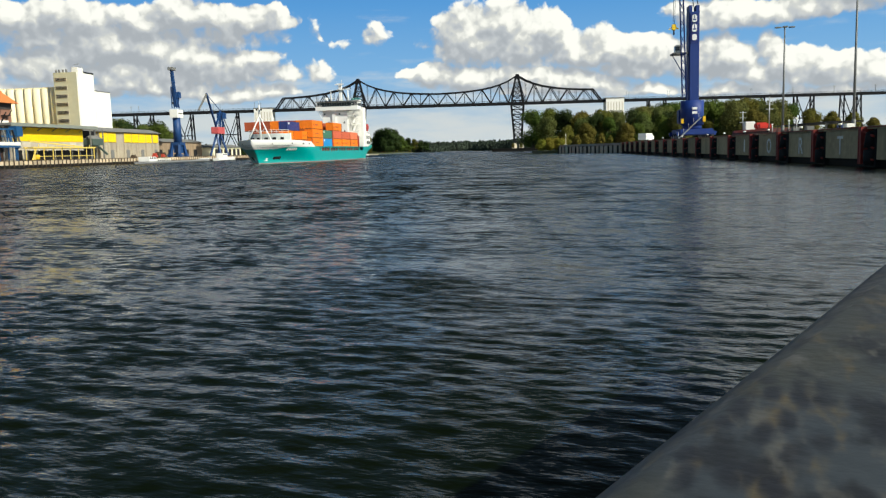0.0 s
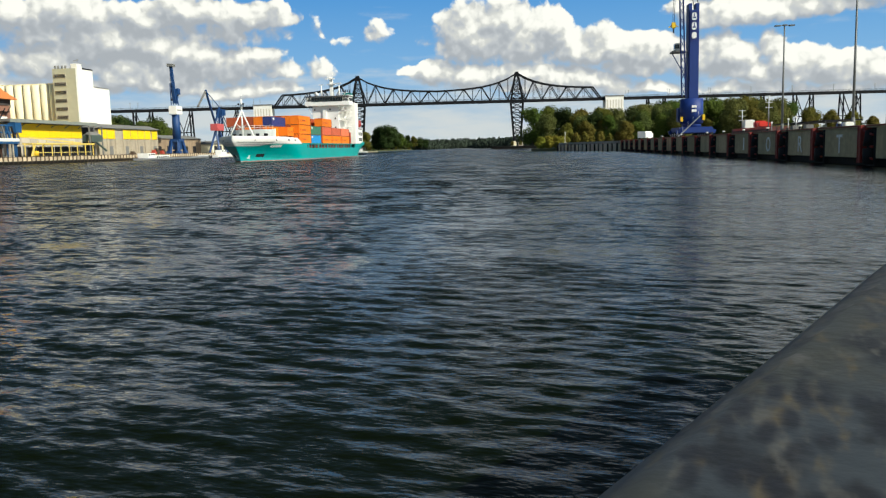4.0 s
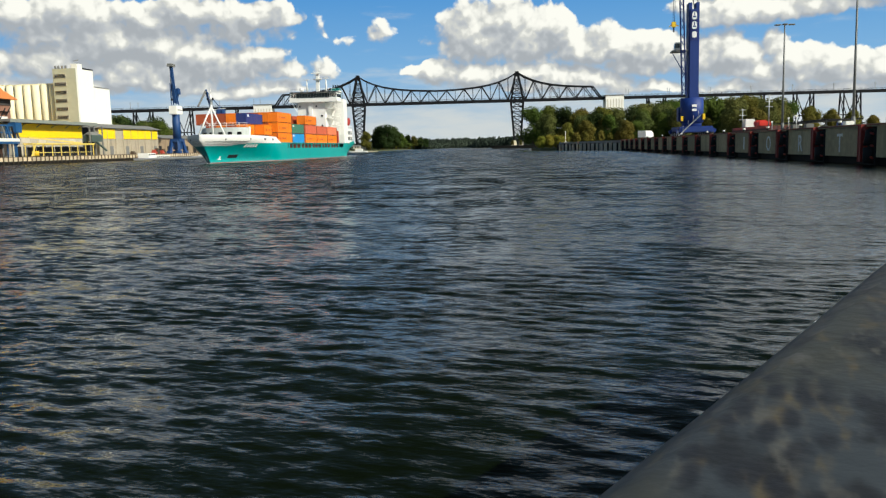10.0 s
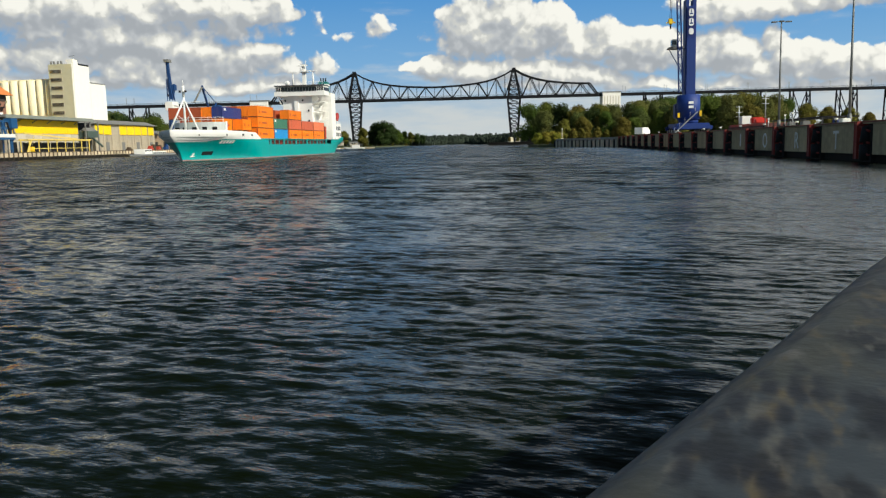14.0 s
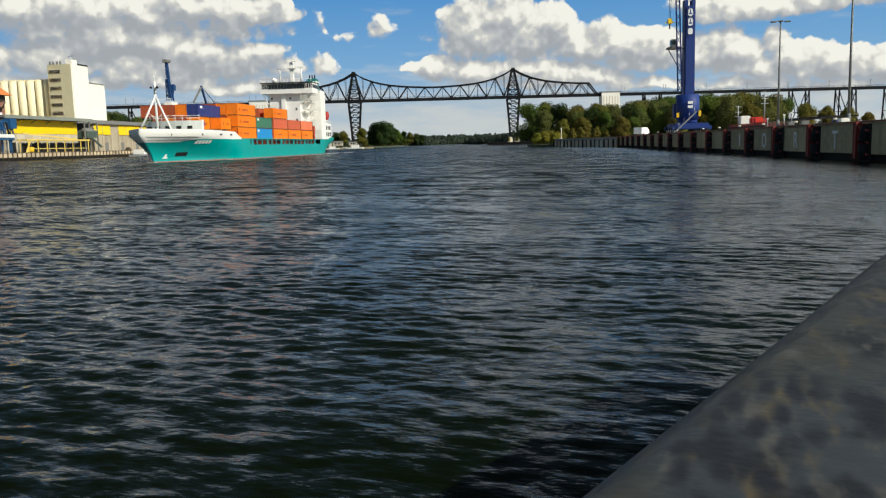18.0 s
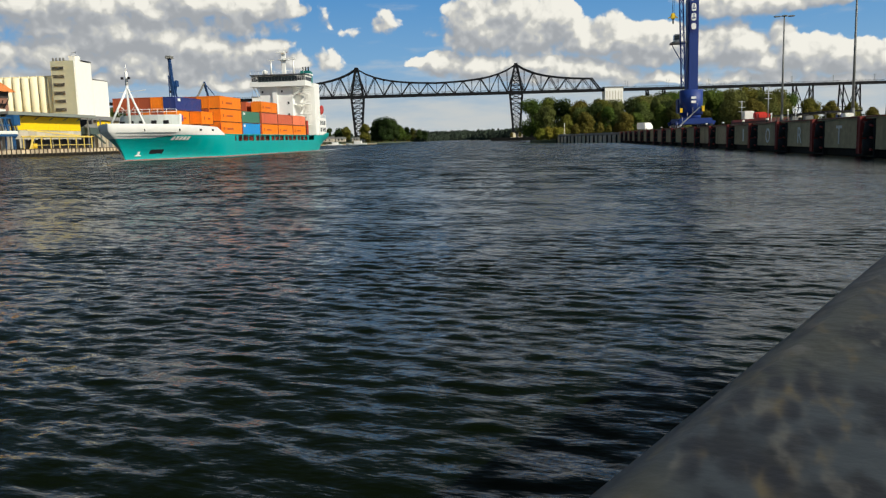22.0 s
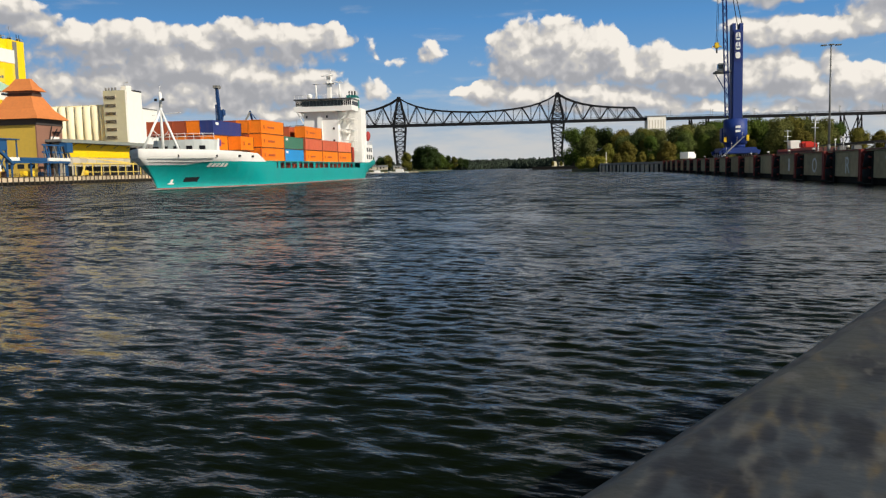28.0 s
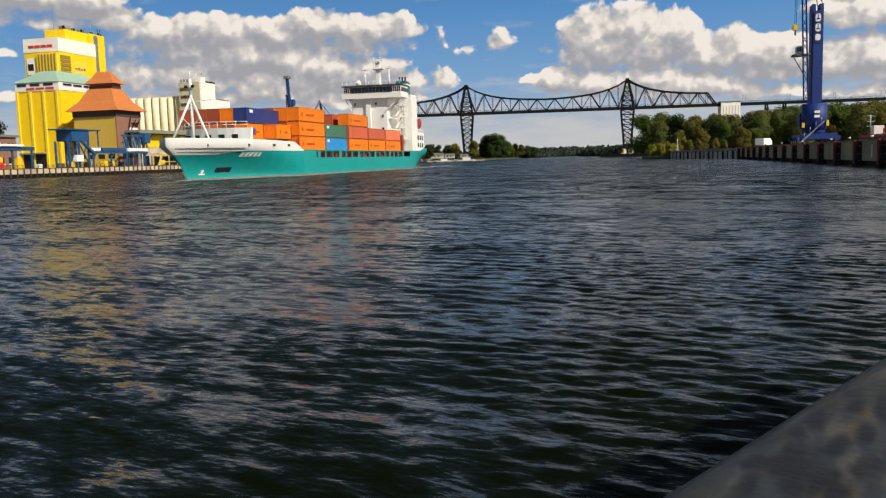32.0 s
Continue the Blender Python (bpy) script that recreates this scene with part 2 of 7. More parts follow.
def make_sky():
    bm = bmesh.new()
    lay = bm.loops.layers.uv.new("sky")
    az, el = np.linspace(-78, 78, 53), np.array([-2, 0, 3, 6, 10, 15, 22, 30, 40, 50, 60, 70])
    grid = [[bm.verts.new((4600 * math.sin(radians(a)) * math.cos(radians(e)), 4600 * math.cos(radians(a)) * math.cos(radians(e)), 4600 * math.sin(radians(e)))) for a in az] for e in el]
    for i in range(len(el) - 1):
        for j in range(len(az) - 1):
            f = bm.faces.new((grid[i][j + 1], grid[i][j], grid[i + 1][j], grid[i + 1][j + 1]))
            for lp, (a, e) in zip(f.loops, ((az[j + 1], el[i]), (az[j], el[i]), (az[j], el[i + 1]), (az[j + 1], el[i + 1]))):
                lp[lay].uv = (a, e)
    me = bpy.data.meshes.new("backdrop_sky")
    bm.to_mesh(me), bm.free()
    me.materials.append(sky_material())
    return tagged(new("backdrop_sky", me), "blue sky with white and grey cumulus clouds", "sky", kind="structure")


backdrop_sky = make_sky()

# ---- materials ----
def mat(name, color, rough=0.6, metal=0.0, vary=0.12, scale=1.0, bump=0.0, bump_scale=20.0, streak=0.0, per_object=0.0, dirt=(0.25, 0.22, 0.18)):
    """A painted, mineral or metal surface: mottling at two scales, run-down streaks of dirt, fine relief."""
    m = bpy.data.materials.new(name)
    m.use_nodes = True
    n, l = m.node_tree.nodes, m.node_tree.links
    b = n["Principled BSDF"]
    b.inputs["Metallic"].default_value = metal
    co = n.new("ShaderNodeTexCoord")
    big, fine = n.new("ShaderNodeTexNoise"), n.new("ShaderNodeTexNoise")
    big.inputs["Scale"].default_value, big.inputs["Detail"].default_value = 0.25 * scale, 5
    fine.inputs["Scale"].default_value, fine.inputs["Detail"].default_value = 4.0 * scale, 4
    where = co.outputs["Object"]
    if per_object:
        # repeats of one mesh must not repeat their stains
        oi, shift = n.new("ShaderNodeObjectInfo"), n.new("ShaderNodeVectorMath")
        shift.operation = "MULTIPLY_ADD"
        shift.inputs[1].default_value = (61, 43, 29)
        l.new(oi.outputs["Random"], shift.inputs[0]), l.new(where, shift.inputs[2])
        where = shift.outputs[0]
    for t in (big, fine):
        l.new(where, t.inputs["Vector"])
    mix = n.new("ShaderNodeMath")
    mix.operation = "ADD"
    l.new(big.outputs[0], mix.inputs[0]), l.new(fine.outputs[0], mix.inputs[1])
    ramp = n.new("ShaderNodeMapRange")
    ramp.inputs[1].default_value, ramp.inputs[2].default_value = 0.6, 1.4
    ramp.inputs[3].default_value, ramp.inputs[4].default_value = 1 - vary, 1 + vary
    l.new(mix.outputs[0], ramp.inputs[0])
    hue = n.new("ShaderNodeHueSaturation")
    hue.inputs["Color"].default_value = (*color, 1)
    l.new(ramp.outputs[0], hue.inputs["Value"])
    out = hue.outputs[0]
    if per_object:
        info = n.new("ShaderNodeObjectInfo")
        mr = n.new("ShaderNodeMapRange")
        mr.inputs[3].default_value, mr.inputs[4].default_value = 1 - per_object, 1 + per_object
        l.new(info.outputs["Random"], mr.inputs[0])
        h2 = n.new("ShaderNodeHueSaturation")
        l.new(out, h2.inputs["Color"]), l.new(mr.outputs[0], h2.inputs["Value"])
        out = h2.outputs[0]
    if streak:
        mp = n.new("ShaderNodeMapping")
        mp.inputs["Scale"].default_value = (1.3 * scale, 1.3 * scale, 0.12 * scale)
        l.new(where, mp.inputs["Vector"])
        st = n.new("ShaderNodeTexNoise")
        st.inputs["Scale"].default_value, st.inputs["Detail"].default_value = 1.0, 6
        l.new(mp.outputs[0], st.inputs["Vector"])
        sr = n.new("ShaderNodeMapRange")
        sr.inputs[1].default_value, sr.inputs[2].default_value = 0.52, 0.72
        sr.inputs[3].default_value, sr.inputs[4].default_value = 0.0, streak
        l.new(st.outputs[0], sr.inputs[0])
        mx = n.new("ShaderNodeMix")
        mx.data_type = "RGBA"
        l.new(sr.outputs[0], mx.inputs[0]), l.new(out, mx.inputs[6])
        mx.inputs[7].default_value = (*dirt, 1)
        out = mx.outputs[2]
    l.new(out, b.inputs["Base Color"])
    rr = n.new("ShaderNodeMapRange")
    rr.inputs[3].default_value, rr.inputs[4].default_value = max(0.02, rough - 0.12), min(1, rough + 0.12)
    l.new(fine.outputs[0], rr.inputs[0]), l.new(rr.outputs[0], b.inputs["Roughness"])
    if bump:
        bt, bp = n.new("ShaderNodeTexNoise"), n.new("ShaderNodeBump")
        bt.inputs["Scale"].default_value, bt.inputs["Detail"].default_value = bump_scale, 6
        bp.inputs["Strength"].default_value, bp.inputs["Distance"].default_value = bump, 0.02
        l.new(co.outputs["Object"], bt.inputs["Vector"])
        l.new(bt.outputs[0], bp.inputs["Height"]), l.new(bp.outputs[0], b.inputs["Normal"])
    return m


STEEL_DARK = mat("bridge_steel", (0.012, 0.013, 0.015), 0.85, 0.0, 0.25, 0.2)
TEAL = mat("teal_hull_paint", (0.0, 0.34, 0.325), 0.35, 0, 0.10, 0.3, streak=0.18, dirt=(0.1, 0.3, 0.3))
RED_BOOT = mat("boot_top_paint", (0.35, 0.10, 0.07), 0.5, 0, 0.2)
WHITE = mat("ship_white_paint", (0.84, 0.83, 0.79), 0.5, 0, 0.05, 0.4, streak=0.08, dirt=(0.50, 0.46, 0.40))
# also on solid blocks drawn as openings and recesses, their inner shade in the colour
DARK = mat("dark_opening", (0.02, 0.02, 0.022), 0.6)
GLASS_DARK = mat("tinted_glass", (0.015, 0.02, 0.025), 0.08)
CONT = {k: mat("container_" + k, c, 0.6, 0, 0.10, 0.6, streak=0.2, per_object=0.10, dirt=(0.2, 0.09, 0.05)) for k, c in dict(
    orange=(0.90, 0.215, 0.006), rust=(0.42, 0.085, 0.03), red=(0.62, 0.13, 0.06), navy=(0.025, 0.045, 0.20),
    green=(0.05, 0.17, 0.11), blue=(0.02, 0.26, 0.58), salmon=(0.80, 0.20, 0.09)).items()}
BLUE = mat("crane_blue_paint", (0.0015, 0.027, 0.175), 0.6, 0, 0.10, 0.4, streak=0.12, dirt=(0.02, 0.05, 0.2))
BLUE_PALE = mat("blue_gantry_paint", (0.014, 0.080, 0.205), 0.5, 0, 0.15, 0.4)
YELLOW = mat("yellow_cladding", (0.93, 0.62, 0.003), 0.6, 0, 0.07, 0.15, streak=0.06, dirt=(0.6, 0.4, 0.06))
YELLOW_PALE = mat("pale_yellow_cladding", (0.88, 0.62, 0.05), 0.6, 0, 0.07, 0.15, streak=0.12, dirt=(0.7, 0.5, 0.1))
CONVEYOR = mat("pale_yellow_steel", (0.80, 0.60, 0.14), 0.55, 0, 0.12, 0.5, streak=0.2, dirt=(0.4, 0.28, 0.1))
MUSTARD = mat("dull_mustard_render", (0.60, 0.40, 0.06), 0.8, 0, 0.08, 0.2, streak=0.1, dirt=(0.45, 0.32, 0.08))
CREAM = mat("cream_silo_concrete", (0.82, 0.75, 0.52), 0.8, 0, 0.08, 0.1, streak=0.18, dirt=(0.5, 0.46, 0.36))
CREAM_WHITE = mat("white_silo_render", (0.85, 0.83, 0.76), 0.8, 0, 0.05, 0.1, streak=0.15, dirt=(0.6, 0.57, 0.5))
BEIGE = mat("beige_warehouse_wall", (0.55, 0.49, 0.38), 0.85, 0, 0.12, 0.15, per_object=0.08, streak=0.3, dirt=(0.3, 0.26, 0.2))
GREY_WALL = mat("streaked_grey_cladding", (0.40, 0.345, 0.255), 0.85, 0, 0.18, 0.3, streak=0.55, dirt=(0.17, 0.14, 0.11))
CRANE_NAVY = mat("navy_crane_paint", (0.008, 0.048, 0.165), 0.55, 0, 0.15, 0.4)
SHED_TAN = mat("tan_shed_wall", (0.30, 0.22, 0.14), 0.85, 0, 0.25, 0.3, streak=0.4, dirt=(0.12, 0.08, 0.05))
BRICK = mat("weathered_brick", (0.27, 0.135, 0.09), 0.85, 0, 0.18, 0.5, 0.3, 8)
ROOF_TILE = mat("orange_roof_covering", (0.58, 0.19, 0.05), 0.75, 0, 0.14, 0.2)
ROOF_GREY = mat("grey_roofing", (0.17, 0.17, 0.16), 0.8, 0, 0.15, 0.1)
ROOF_GREEN = mat("verdigris_sheet_roof", (0.34, 0.52, 0.40), 0.6, 0, 0.10, 0.2)
CONCRETE = mat("quay_concrete", (0.60, 0.53, 0.42), 0.88, 0, 0.28, 1.1, 0.4, 6, per_object=0.12, streak=0.75, dirt=(0.13, 0.11, 0.09))
WET = mat("wet_dark_quay_foot", (0.009, 0.009, 0.008), 0.7, 0, 0.2, 0.5)
PANEL = mat("stained_wall_concrete", (0.40, 0.32, 0.19), 0.9, 0, 0.30, 0.5, 0.4, 6, per_object=0.16, streak=0.45, dirt=(0.10, 0.085, 0.06))
FENDER_RED = mat("dark_red_fender_paint", (0.24, 0.026, 0.018), 0.65, 0, 0.25, 0.8, streak=0.5, dirt=(0.05, 0.02, 0.015))
RED_RUST = mat("rust_red_steel", (0.46, 0.060, 0.035), 0.6, 0.1, 0.25, 0.8, streak=0.4, dirt=(0.10, 0.04, 0.03))
RUBBER = mat("black_rubber", (0.02, 0.02, 0.02), 0.7, 0, 0.2)
GALV = mat("galvanised_steel", (0.42, 0.43, 0.43), 0.45, 0.7, 0.12, 0.5)
TIMBER = mat("weathered_timber", (0.09, 0.065, 0.045), 0.85, 0, 0.2, 0.6)
GRASS = mat("rough_grass", (0.065, 0.075, 0.030), 0.95, 0, 0.35, 0.4, 0.6, 3)
GROUND = mat("paved_yard", (0.28, 0.26, 0.23), 0.9, 0, 0.2, 0.15, 0.3, 4)
PLANK = mat("tan_quay_facing", (0.58, 0.47, 0.32), 0.85, 0, 0.2, 0.4, per_object=0.18, streak=0.35, dirt=(0.10, 0.08, 0.06))
CABIN_RED = mat("faded_red_paint", (0.56, 0.10, 0.10), 0.5, 0, 0.12, 0.4)
SHIP_GREY = mat("grey_ship_paint", (0.44, 0.47, 0.45), 0.55, 0, 0.10, 0.4, streak=0.15, dirt=(0.40, 0.33, 0.25))
RED = mat("bright_red_paint", (0.62, 0.035, 0.02), 0.45)
LIME = mat("yellow_machine_paint", (0.85, 0.55, 0.02), 0.45)


for _m in (STEEL_DARK, DARK, WET, RUBBER, TIMBER):
    _m.node_tree.nodes["Principled BSDF"].inputs["Specular IOR Level"].default_value = 0.12


def parapet_material():
    """Old capping with dark blotches, brown stains and pale worn spots a centimetre or two wide."""
    # base kept dark in place of a shadow that nothing here casts
    m = mat("shaded_weathered_capping", (0.038, 0.039, 0.028), 0.6, 0.0, 0.15, 3.0, 0.10, 40)
    n, l = m.node_tree.nodes, m.node_tree.links
    b = n["Principled BSDF"]
    src = b.inputs["Base Color"].links[0].from_socket
    # pattern lengthened threefold along the line of sight to undo foreshortening
    tc, co = n.new("ShaderNodeTexCoord"), n.new("ShaderNodeMapping")
    co.vector_type = "TEXTURE"
    co.inputs["Rotation"].default_value, co.inputs["Scale"].default_value = (0, 0, radians(14)), (1.0, 3.0, 1.0)
    l.new(tc.outputs["Object"], co.inputs["Vector"])
    for scale, lo, hi, color, seed in ((8, 0.42, 0.62, (0.030, 0.038, 0.046), 9), (46, 0.50, 0.66, (0.085, 0.066, 0.034), 5), (34, 0.50, 0.66, (0.008, 0.009, 0.011), 0),
                                       (64, 0.53, 0.70, (0.075, 0.073, 0.064), 13)):
        mp, t, r, mx = n.new("ShaderNodeMapping"), n.new("ShaderNodeTexNoise"), n.new("ShaderNodeMapRange"), n.new("ShaderNodeMix")
        mp.inputs["Location"].default_value = (seed, seed * 2, 0)
        t.inputs["Scale"].default_value, t.inputs["Detail"].default_value = scale, 3
        r.interpolation_type = "SMOOTHSTEP"
        r.inputs[1].default_value, r.inputs[2].default_value = lo, hi
        r.inputs[4].default_value = 0.95
        mx.data_type = "RGBA"
        l.new(co.outputs[0], mp.inputs[0]), l.new(mp.outputs[0], t.inputs[0]), l.new(t.outputs[0], r.inputs[0])
        l.new(r.outputs[0], mx.inputs[0]), l.new(src, mx.inputs[6])
        mx.inputs[7].default_value = (*color, 1)
        src = mx.outputs[2]
    # dark spots a finger's width across, stretched to look round from the camera
    wob, sp, rr, keep, thin, mx = n.new("ShaderNodeTexNoise"), n.new("ShaderNodeTexVoronoi"), n.new("ShaderNodeMapRange"), n.new("ShaderNodeTexNoise"), n.new("ShaderNodeMapRange"), n.new("ShaderNodeMix")
    wob.inputs["Scale"].default_value, wob.inputs["Detail"].default_value = 60, 2
    shake = n.new("ShaderNodeVectorMath")
    shake.operation = "MULTIPLY_ADD"
    shake.inputs[1].default_value = (0.012, 0.012, 0.012)
    l.new(co.outputs[0], wob.inputs[0]), l.new(wob.outputs["Color"], shake.inputs[0]), l.new(co.outputs[0], shake.inputs[2])
    sp.voronoi_dimensions = "2D"
    sp.inputs["Scale"].default_value = 58
    l.new(shake.outputs[0], sp.inputs["Vector"]), l.new(sp.outputs["Distance"], rr.inputs[0])
    rr.interpolation_type = "SMOOTHSTEP"
    rr.inputs[1].default_value, rr.inputs[2].default_value, rr.inputs[3].default_value, rr.inputs[4].default_value = 0.14, 0.50, 0.92, 0.0
    keep.inputs["Scale"].default_value = 17
    l.new(co.outputs[0], keep.inputs[0]), l.new(keep.outputs[0], thin.inputs[0])
    thin.inputs[1].default_value, thin.inputs[2].default_value = 0.44, 0.52
    prod = n.new("ShaderNodeMath")
    prod.operation = "MULTIPLY"
    l.new(rr.outputs[0], prod.inputs[0]), l.new(thin.outputs[0], prod.inputs[1])
    mx.data_type = "RGBA"
    mx.inputs[7].default_value = (0.007, 0.008, 0.012, 1)
    l.new(prod.outputs[0], mx.inputs[0]), l.new(src, mx.inputs[6])
    l.new(mx.outputs[2], b.inputs["Base Color"])
    return m


PARAPET = parapet_material()


# ---- mesh helpers ----
def part(name, bm, material, parent=None, label=""):
    me = bpy.data.meshes.new(name)
    bm.to_mesh(me)
    bm.free()
    for m in (material if isinstance(material, (list, tuple)) else (material,)):
        me.materials.append(m)
    ob = new(name, me)
    ob.parent = parent
    if label:
        ob["label"] = label
    return ob


def add_box(bm, x0, x1, y0, y1, z0, z1, m=None, mi=0):
    co = [(x, y, z) for z in (z0, z1) for y in (y0, y1) for x in (x0, x1)]
    v = [bm.verts.new(m @ Vector(c) if m else c) for c in co]
    for f in ((0, 2, 3, 1), (4, 5, 7, 6), (0, 1, 5, 4), (1, 3, 7, 5), (3, 2, 6, 7), (2, 0, 4, 6)):
        bm.faces.new([v[i] for i in f]).material_index = mi
    return v


def add_beam(bm, a, b, w, d=None, mi=0):
    """A square bar from a to b."""
    a, b = Vector(a), Vector(b)
    q = (b - a).to_track_quat("Z", "Y").to_matrix().to_4x4()
    d = d or w
    return add_box(bm, -w / 2, w / 2, -d / 2, d / 2, 0, (b - a).length, Matrix.Translation(a) @ q, mi)


def add_tube(bm, a, b, r0, r1=None, n=10, caps=True, mi=0):
    a, b = Vector(a), Vector(b)
    r1 = r0 if r1 is None else r1
    q = (b - a).to_track_quat("Z", "Y").to_matrix()
    rings = []
    for p, r in ((a, r0), (b, r1)):
        rings.append([bm.verts.new(p + q @ Vector((r * math.cos(2 * math.pi * i / n), r * math.sin(2 * math.pi * i / n), 0))) for i in range(n)])
    for i in range(n):
        f = bm.faces.new((rings[0][i], rings[0][(i + 1) % n], rings[1][(i + 1) % n], rings[1][i]))
        f.smooth, f.material_index = True, mi
    if caps:
        bm.faces.new(rings[0][::-1]).material_index = mi
        bm.faces.new(rings[1]).material_index = mi


def add_prism(bm, pts, z0, z1, mi=0):
    """A footprint (counter-clockwise) raised from z0 to z1."""
    lo, hi = [bm.verts.new((x, y, z0)) for x, y in pts], [bm.verts.new((x, y, z1)) for x, y in pts]
    k = len(pts)
    for i in range(k):
        bm.faces.new((lo[i], lo[(i + 1) % k], hi[(i + 1) % k], hi[i])).material_index = mi
    bm.faces.new(lo[::-1]).material_index = mi
    bm.faces.new(hi).material_index = mi


def box(name, x0, x1, y0, y1, z0, z1, material, parent=None, label="", bevel=0.0):
    bm = bmesh.new()
    add_box(bm, x0, x1, y0, y1, z0, z1)
    if bevel:
        bmesh.ops.bevel(bm, geom=bm.edges[:], offset=bevel, segments=2, affect="EDGES")
    return part(name, bm, material, parent, label)


def tube(name, a, b, r0, material, parent=None, label="", r1=None, n=10):
    bm = bmesh.new()
    add_tube(bm, a, b, r0, r1, n)
    return part(name, bm, material, parent, label)


def beam(name, a, b, w, material, parent=None, label="", d=None):
    bm = bmesh.new()
    add_beam(bm, a, b, w, d)
    return part(name, bm, material, parent, label)


def empty(name, m, label, category, group=""):
    ob = new(name)
    ob.empty_display_size = 0.5
    ob.matrix_world = m
    return tagged(ob, label, category, group)


# ---- water ----
def water_material():
    m = bpy.data.materials.new("canal_water")
    m.use_nodes = True
    n, l = m.node_tree.nodes, m.node_tree.links
    b = n["Principled BSDF"]
    b.inputs["Base Color"].default_value = (0.0022, 0.0043, 0.0008, 1)
    b.inputs["Roughness"].default_value = 0.06
    b.inputs["IOR"].default_value = 1.333
    b.inputs["Specular IOR Level"].default_value = 0.36
    co = n.new("ShaderNodeTexCoord")
    last = None
    # calmer close under the quay
    sepn, calm = n.new("ShaderNodeSeparateXYZ"), n.new("ShaderNodeMapRange")
    calm.interpolation_type = "SMOOTHSTEP"
    calm.inputs[1].default_value, calm.inputs[2].default_value, calm.inputs[3].default_value, calm.inputs[4].default_value = 4, 26, 0.7, 1.0
    l.new(co.outputs["Object"], sepn.inputs[0]), l.new(sepn.outputs[1], calm.inputs[0])
    for scale, dist, turn, stretch in ((1.5, 0.010, -28, 2.2), (5.6, 0.016, -18, 2.2), (15.0, 0.012, -24, 2.0)):
        mp, t, bp = n.new("ShaderNodeMapping"), n.new("ShaderNodeTexNoise"), n.new("ShaderNodeBump")
        mp.vector_type = "TEXTURE"
        mp.inputs["Rotation"].default_value = (0, 0, radians(turn))
        mp.inputs["Scale"].default_value = (stretch, 1.0, 1.0)
        t.inputs["Scale"].default_value, t.inputs["Detail"].default_value, t.inputs["Roughness"].default_value = scale, 2.2, 0.5
        bp.inputs["Strength"].default_value, bp.inputs["Distance"].default_value = 1.0, dist
        l.new(co.outputs["Object"], mp.inputs["Vector"]), l.new(mp.outputs[0], t.inputs["Vector"])
        l.new(t.outputs[0], bp.inputs["Height"]), l.new(calm.outputs[0], bp.inputs["Strength"])
        if last:
            l.new(last.outputs[0], bp.inputs["Normal"])
        last = bp
    # ripples too fine for the sheet: the slope itself is noise
    mp, rip = n.new("ShaderNodeMapping"), n.new("ShaderNodeTexNoise")
    mp.vector_type = "TEXTURE"
    mp.inputs["Rotation"].default_value, mp.inputs["Scale"].default_value = (0, 0, radians(-25)), (2.3, 1.0, 1.0)
    rip.inputs["Scale"].default_value, rip.inputs["Detail"].default_value, rip.inputs["Roughness"].default_value = 5.0, 3, 0.6
    l.new(co.outputs["Object"], mp.inputs["Vector"]), l.new(mp.outputs[0], rip.inputs["Vector"])
    sl, add, nz = n.new("ShaderNodeVectorMath"), n.new("ShaderNodeVectorMath"), n.new("ShaderNodeVectorMath")
    sl.operation, add.operation, nz.operation = "MULTIPLY_ADD", "ADD", "NORMALIZE"
    sl.inputs[1].default_value, sl.inputs[2].default_value = (0.62, 0.85, 0), (-0.31, -0.425, 0)
    l.new(rip.outputs["Color"], sl.inputs[0])
    # ripple slope and roughness raised with distance from the camera, to break up reflections
    pos, far_gain, ruf, gain = n.new("ShaderNodeSeparateXYZ"), n.new("ShaderNodeMapRange"), n.new("ShaderNodeMapRange"), n.new("ShaderNodeVectorMath")
    l.new(co.outputs["Object"], pos.inputs[0])
    for mr, lo, hi in ((far_gain, 0.8, 2.9), (ruf, 0.13, 0.20)):
        mr.interpolation_type = "SMOOTHSTEP"
        mr.inputs[1].default_value, mr.inputs[2].default_value, mr.inputs[3].default_value, mr.inputs[4].default_value = 3, 60, lo, hi
        l.new(pos.outputs[1], mr.inputs[0])
    l.new(ruf.outputs[0], b.inputs["Roughness"])
    gain.operation = "SCALE"
    # sheltered water along the concrete quay
    off, lee, sheltered = n.new("ShaderNodeMath"), n.new("ShaderNodeMapRange"), n.new("ShaderNodeMath")
    off.operation, sheltered.operation = "MULTIPLY_ADD", "MULTIPLY"
    off.inputs[1].default_value = -0.107
    l.new(pos.outputs[1], off.inputs[0]), l.new(pos.outputs[0], off.inputs[2]), l.new(off.outputs[0], lee.inputs[0])
    lee.interpolation_type = "SMOOTHSTEP"
    lee.inputs[1].default_value, lee.inputs[2].default_value, lee.inputs[3].default_value, lee.inputs[4].default_value = -8, 12, 1.0, 0.42
    l.new(far_gain.outputs[0], sheltered.inputs[0]), l.new(lee.outputs[0], sheltered.inputs[1])
    l.new(sheltered.outputs[0], gain.inputs["Scale"])
    # metre-long waves and drifting gusts
    mp2, mid, mp3, gust = n.new("ShaderNodeMapping"), n.new("ShaderNodeTexNoise"), n.new("ShaderNodeMapping"), n.new("ShaderNodeTexNoise")
    for q, tex, sc, det in ((mp2, mid, 0.8, 2), (mp3, gust, 0.10, 4)):
        q.vector_type = "TEXTURE"
        q.inputs["Rotation"].default_value, q.inputs["Scale"].default_value = (0, 0, radians(-24)), (2.6, 1.0, 1.0)
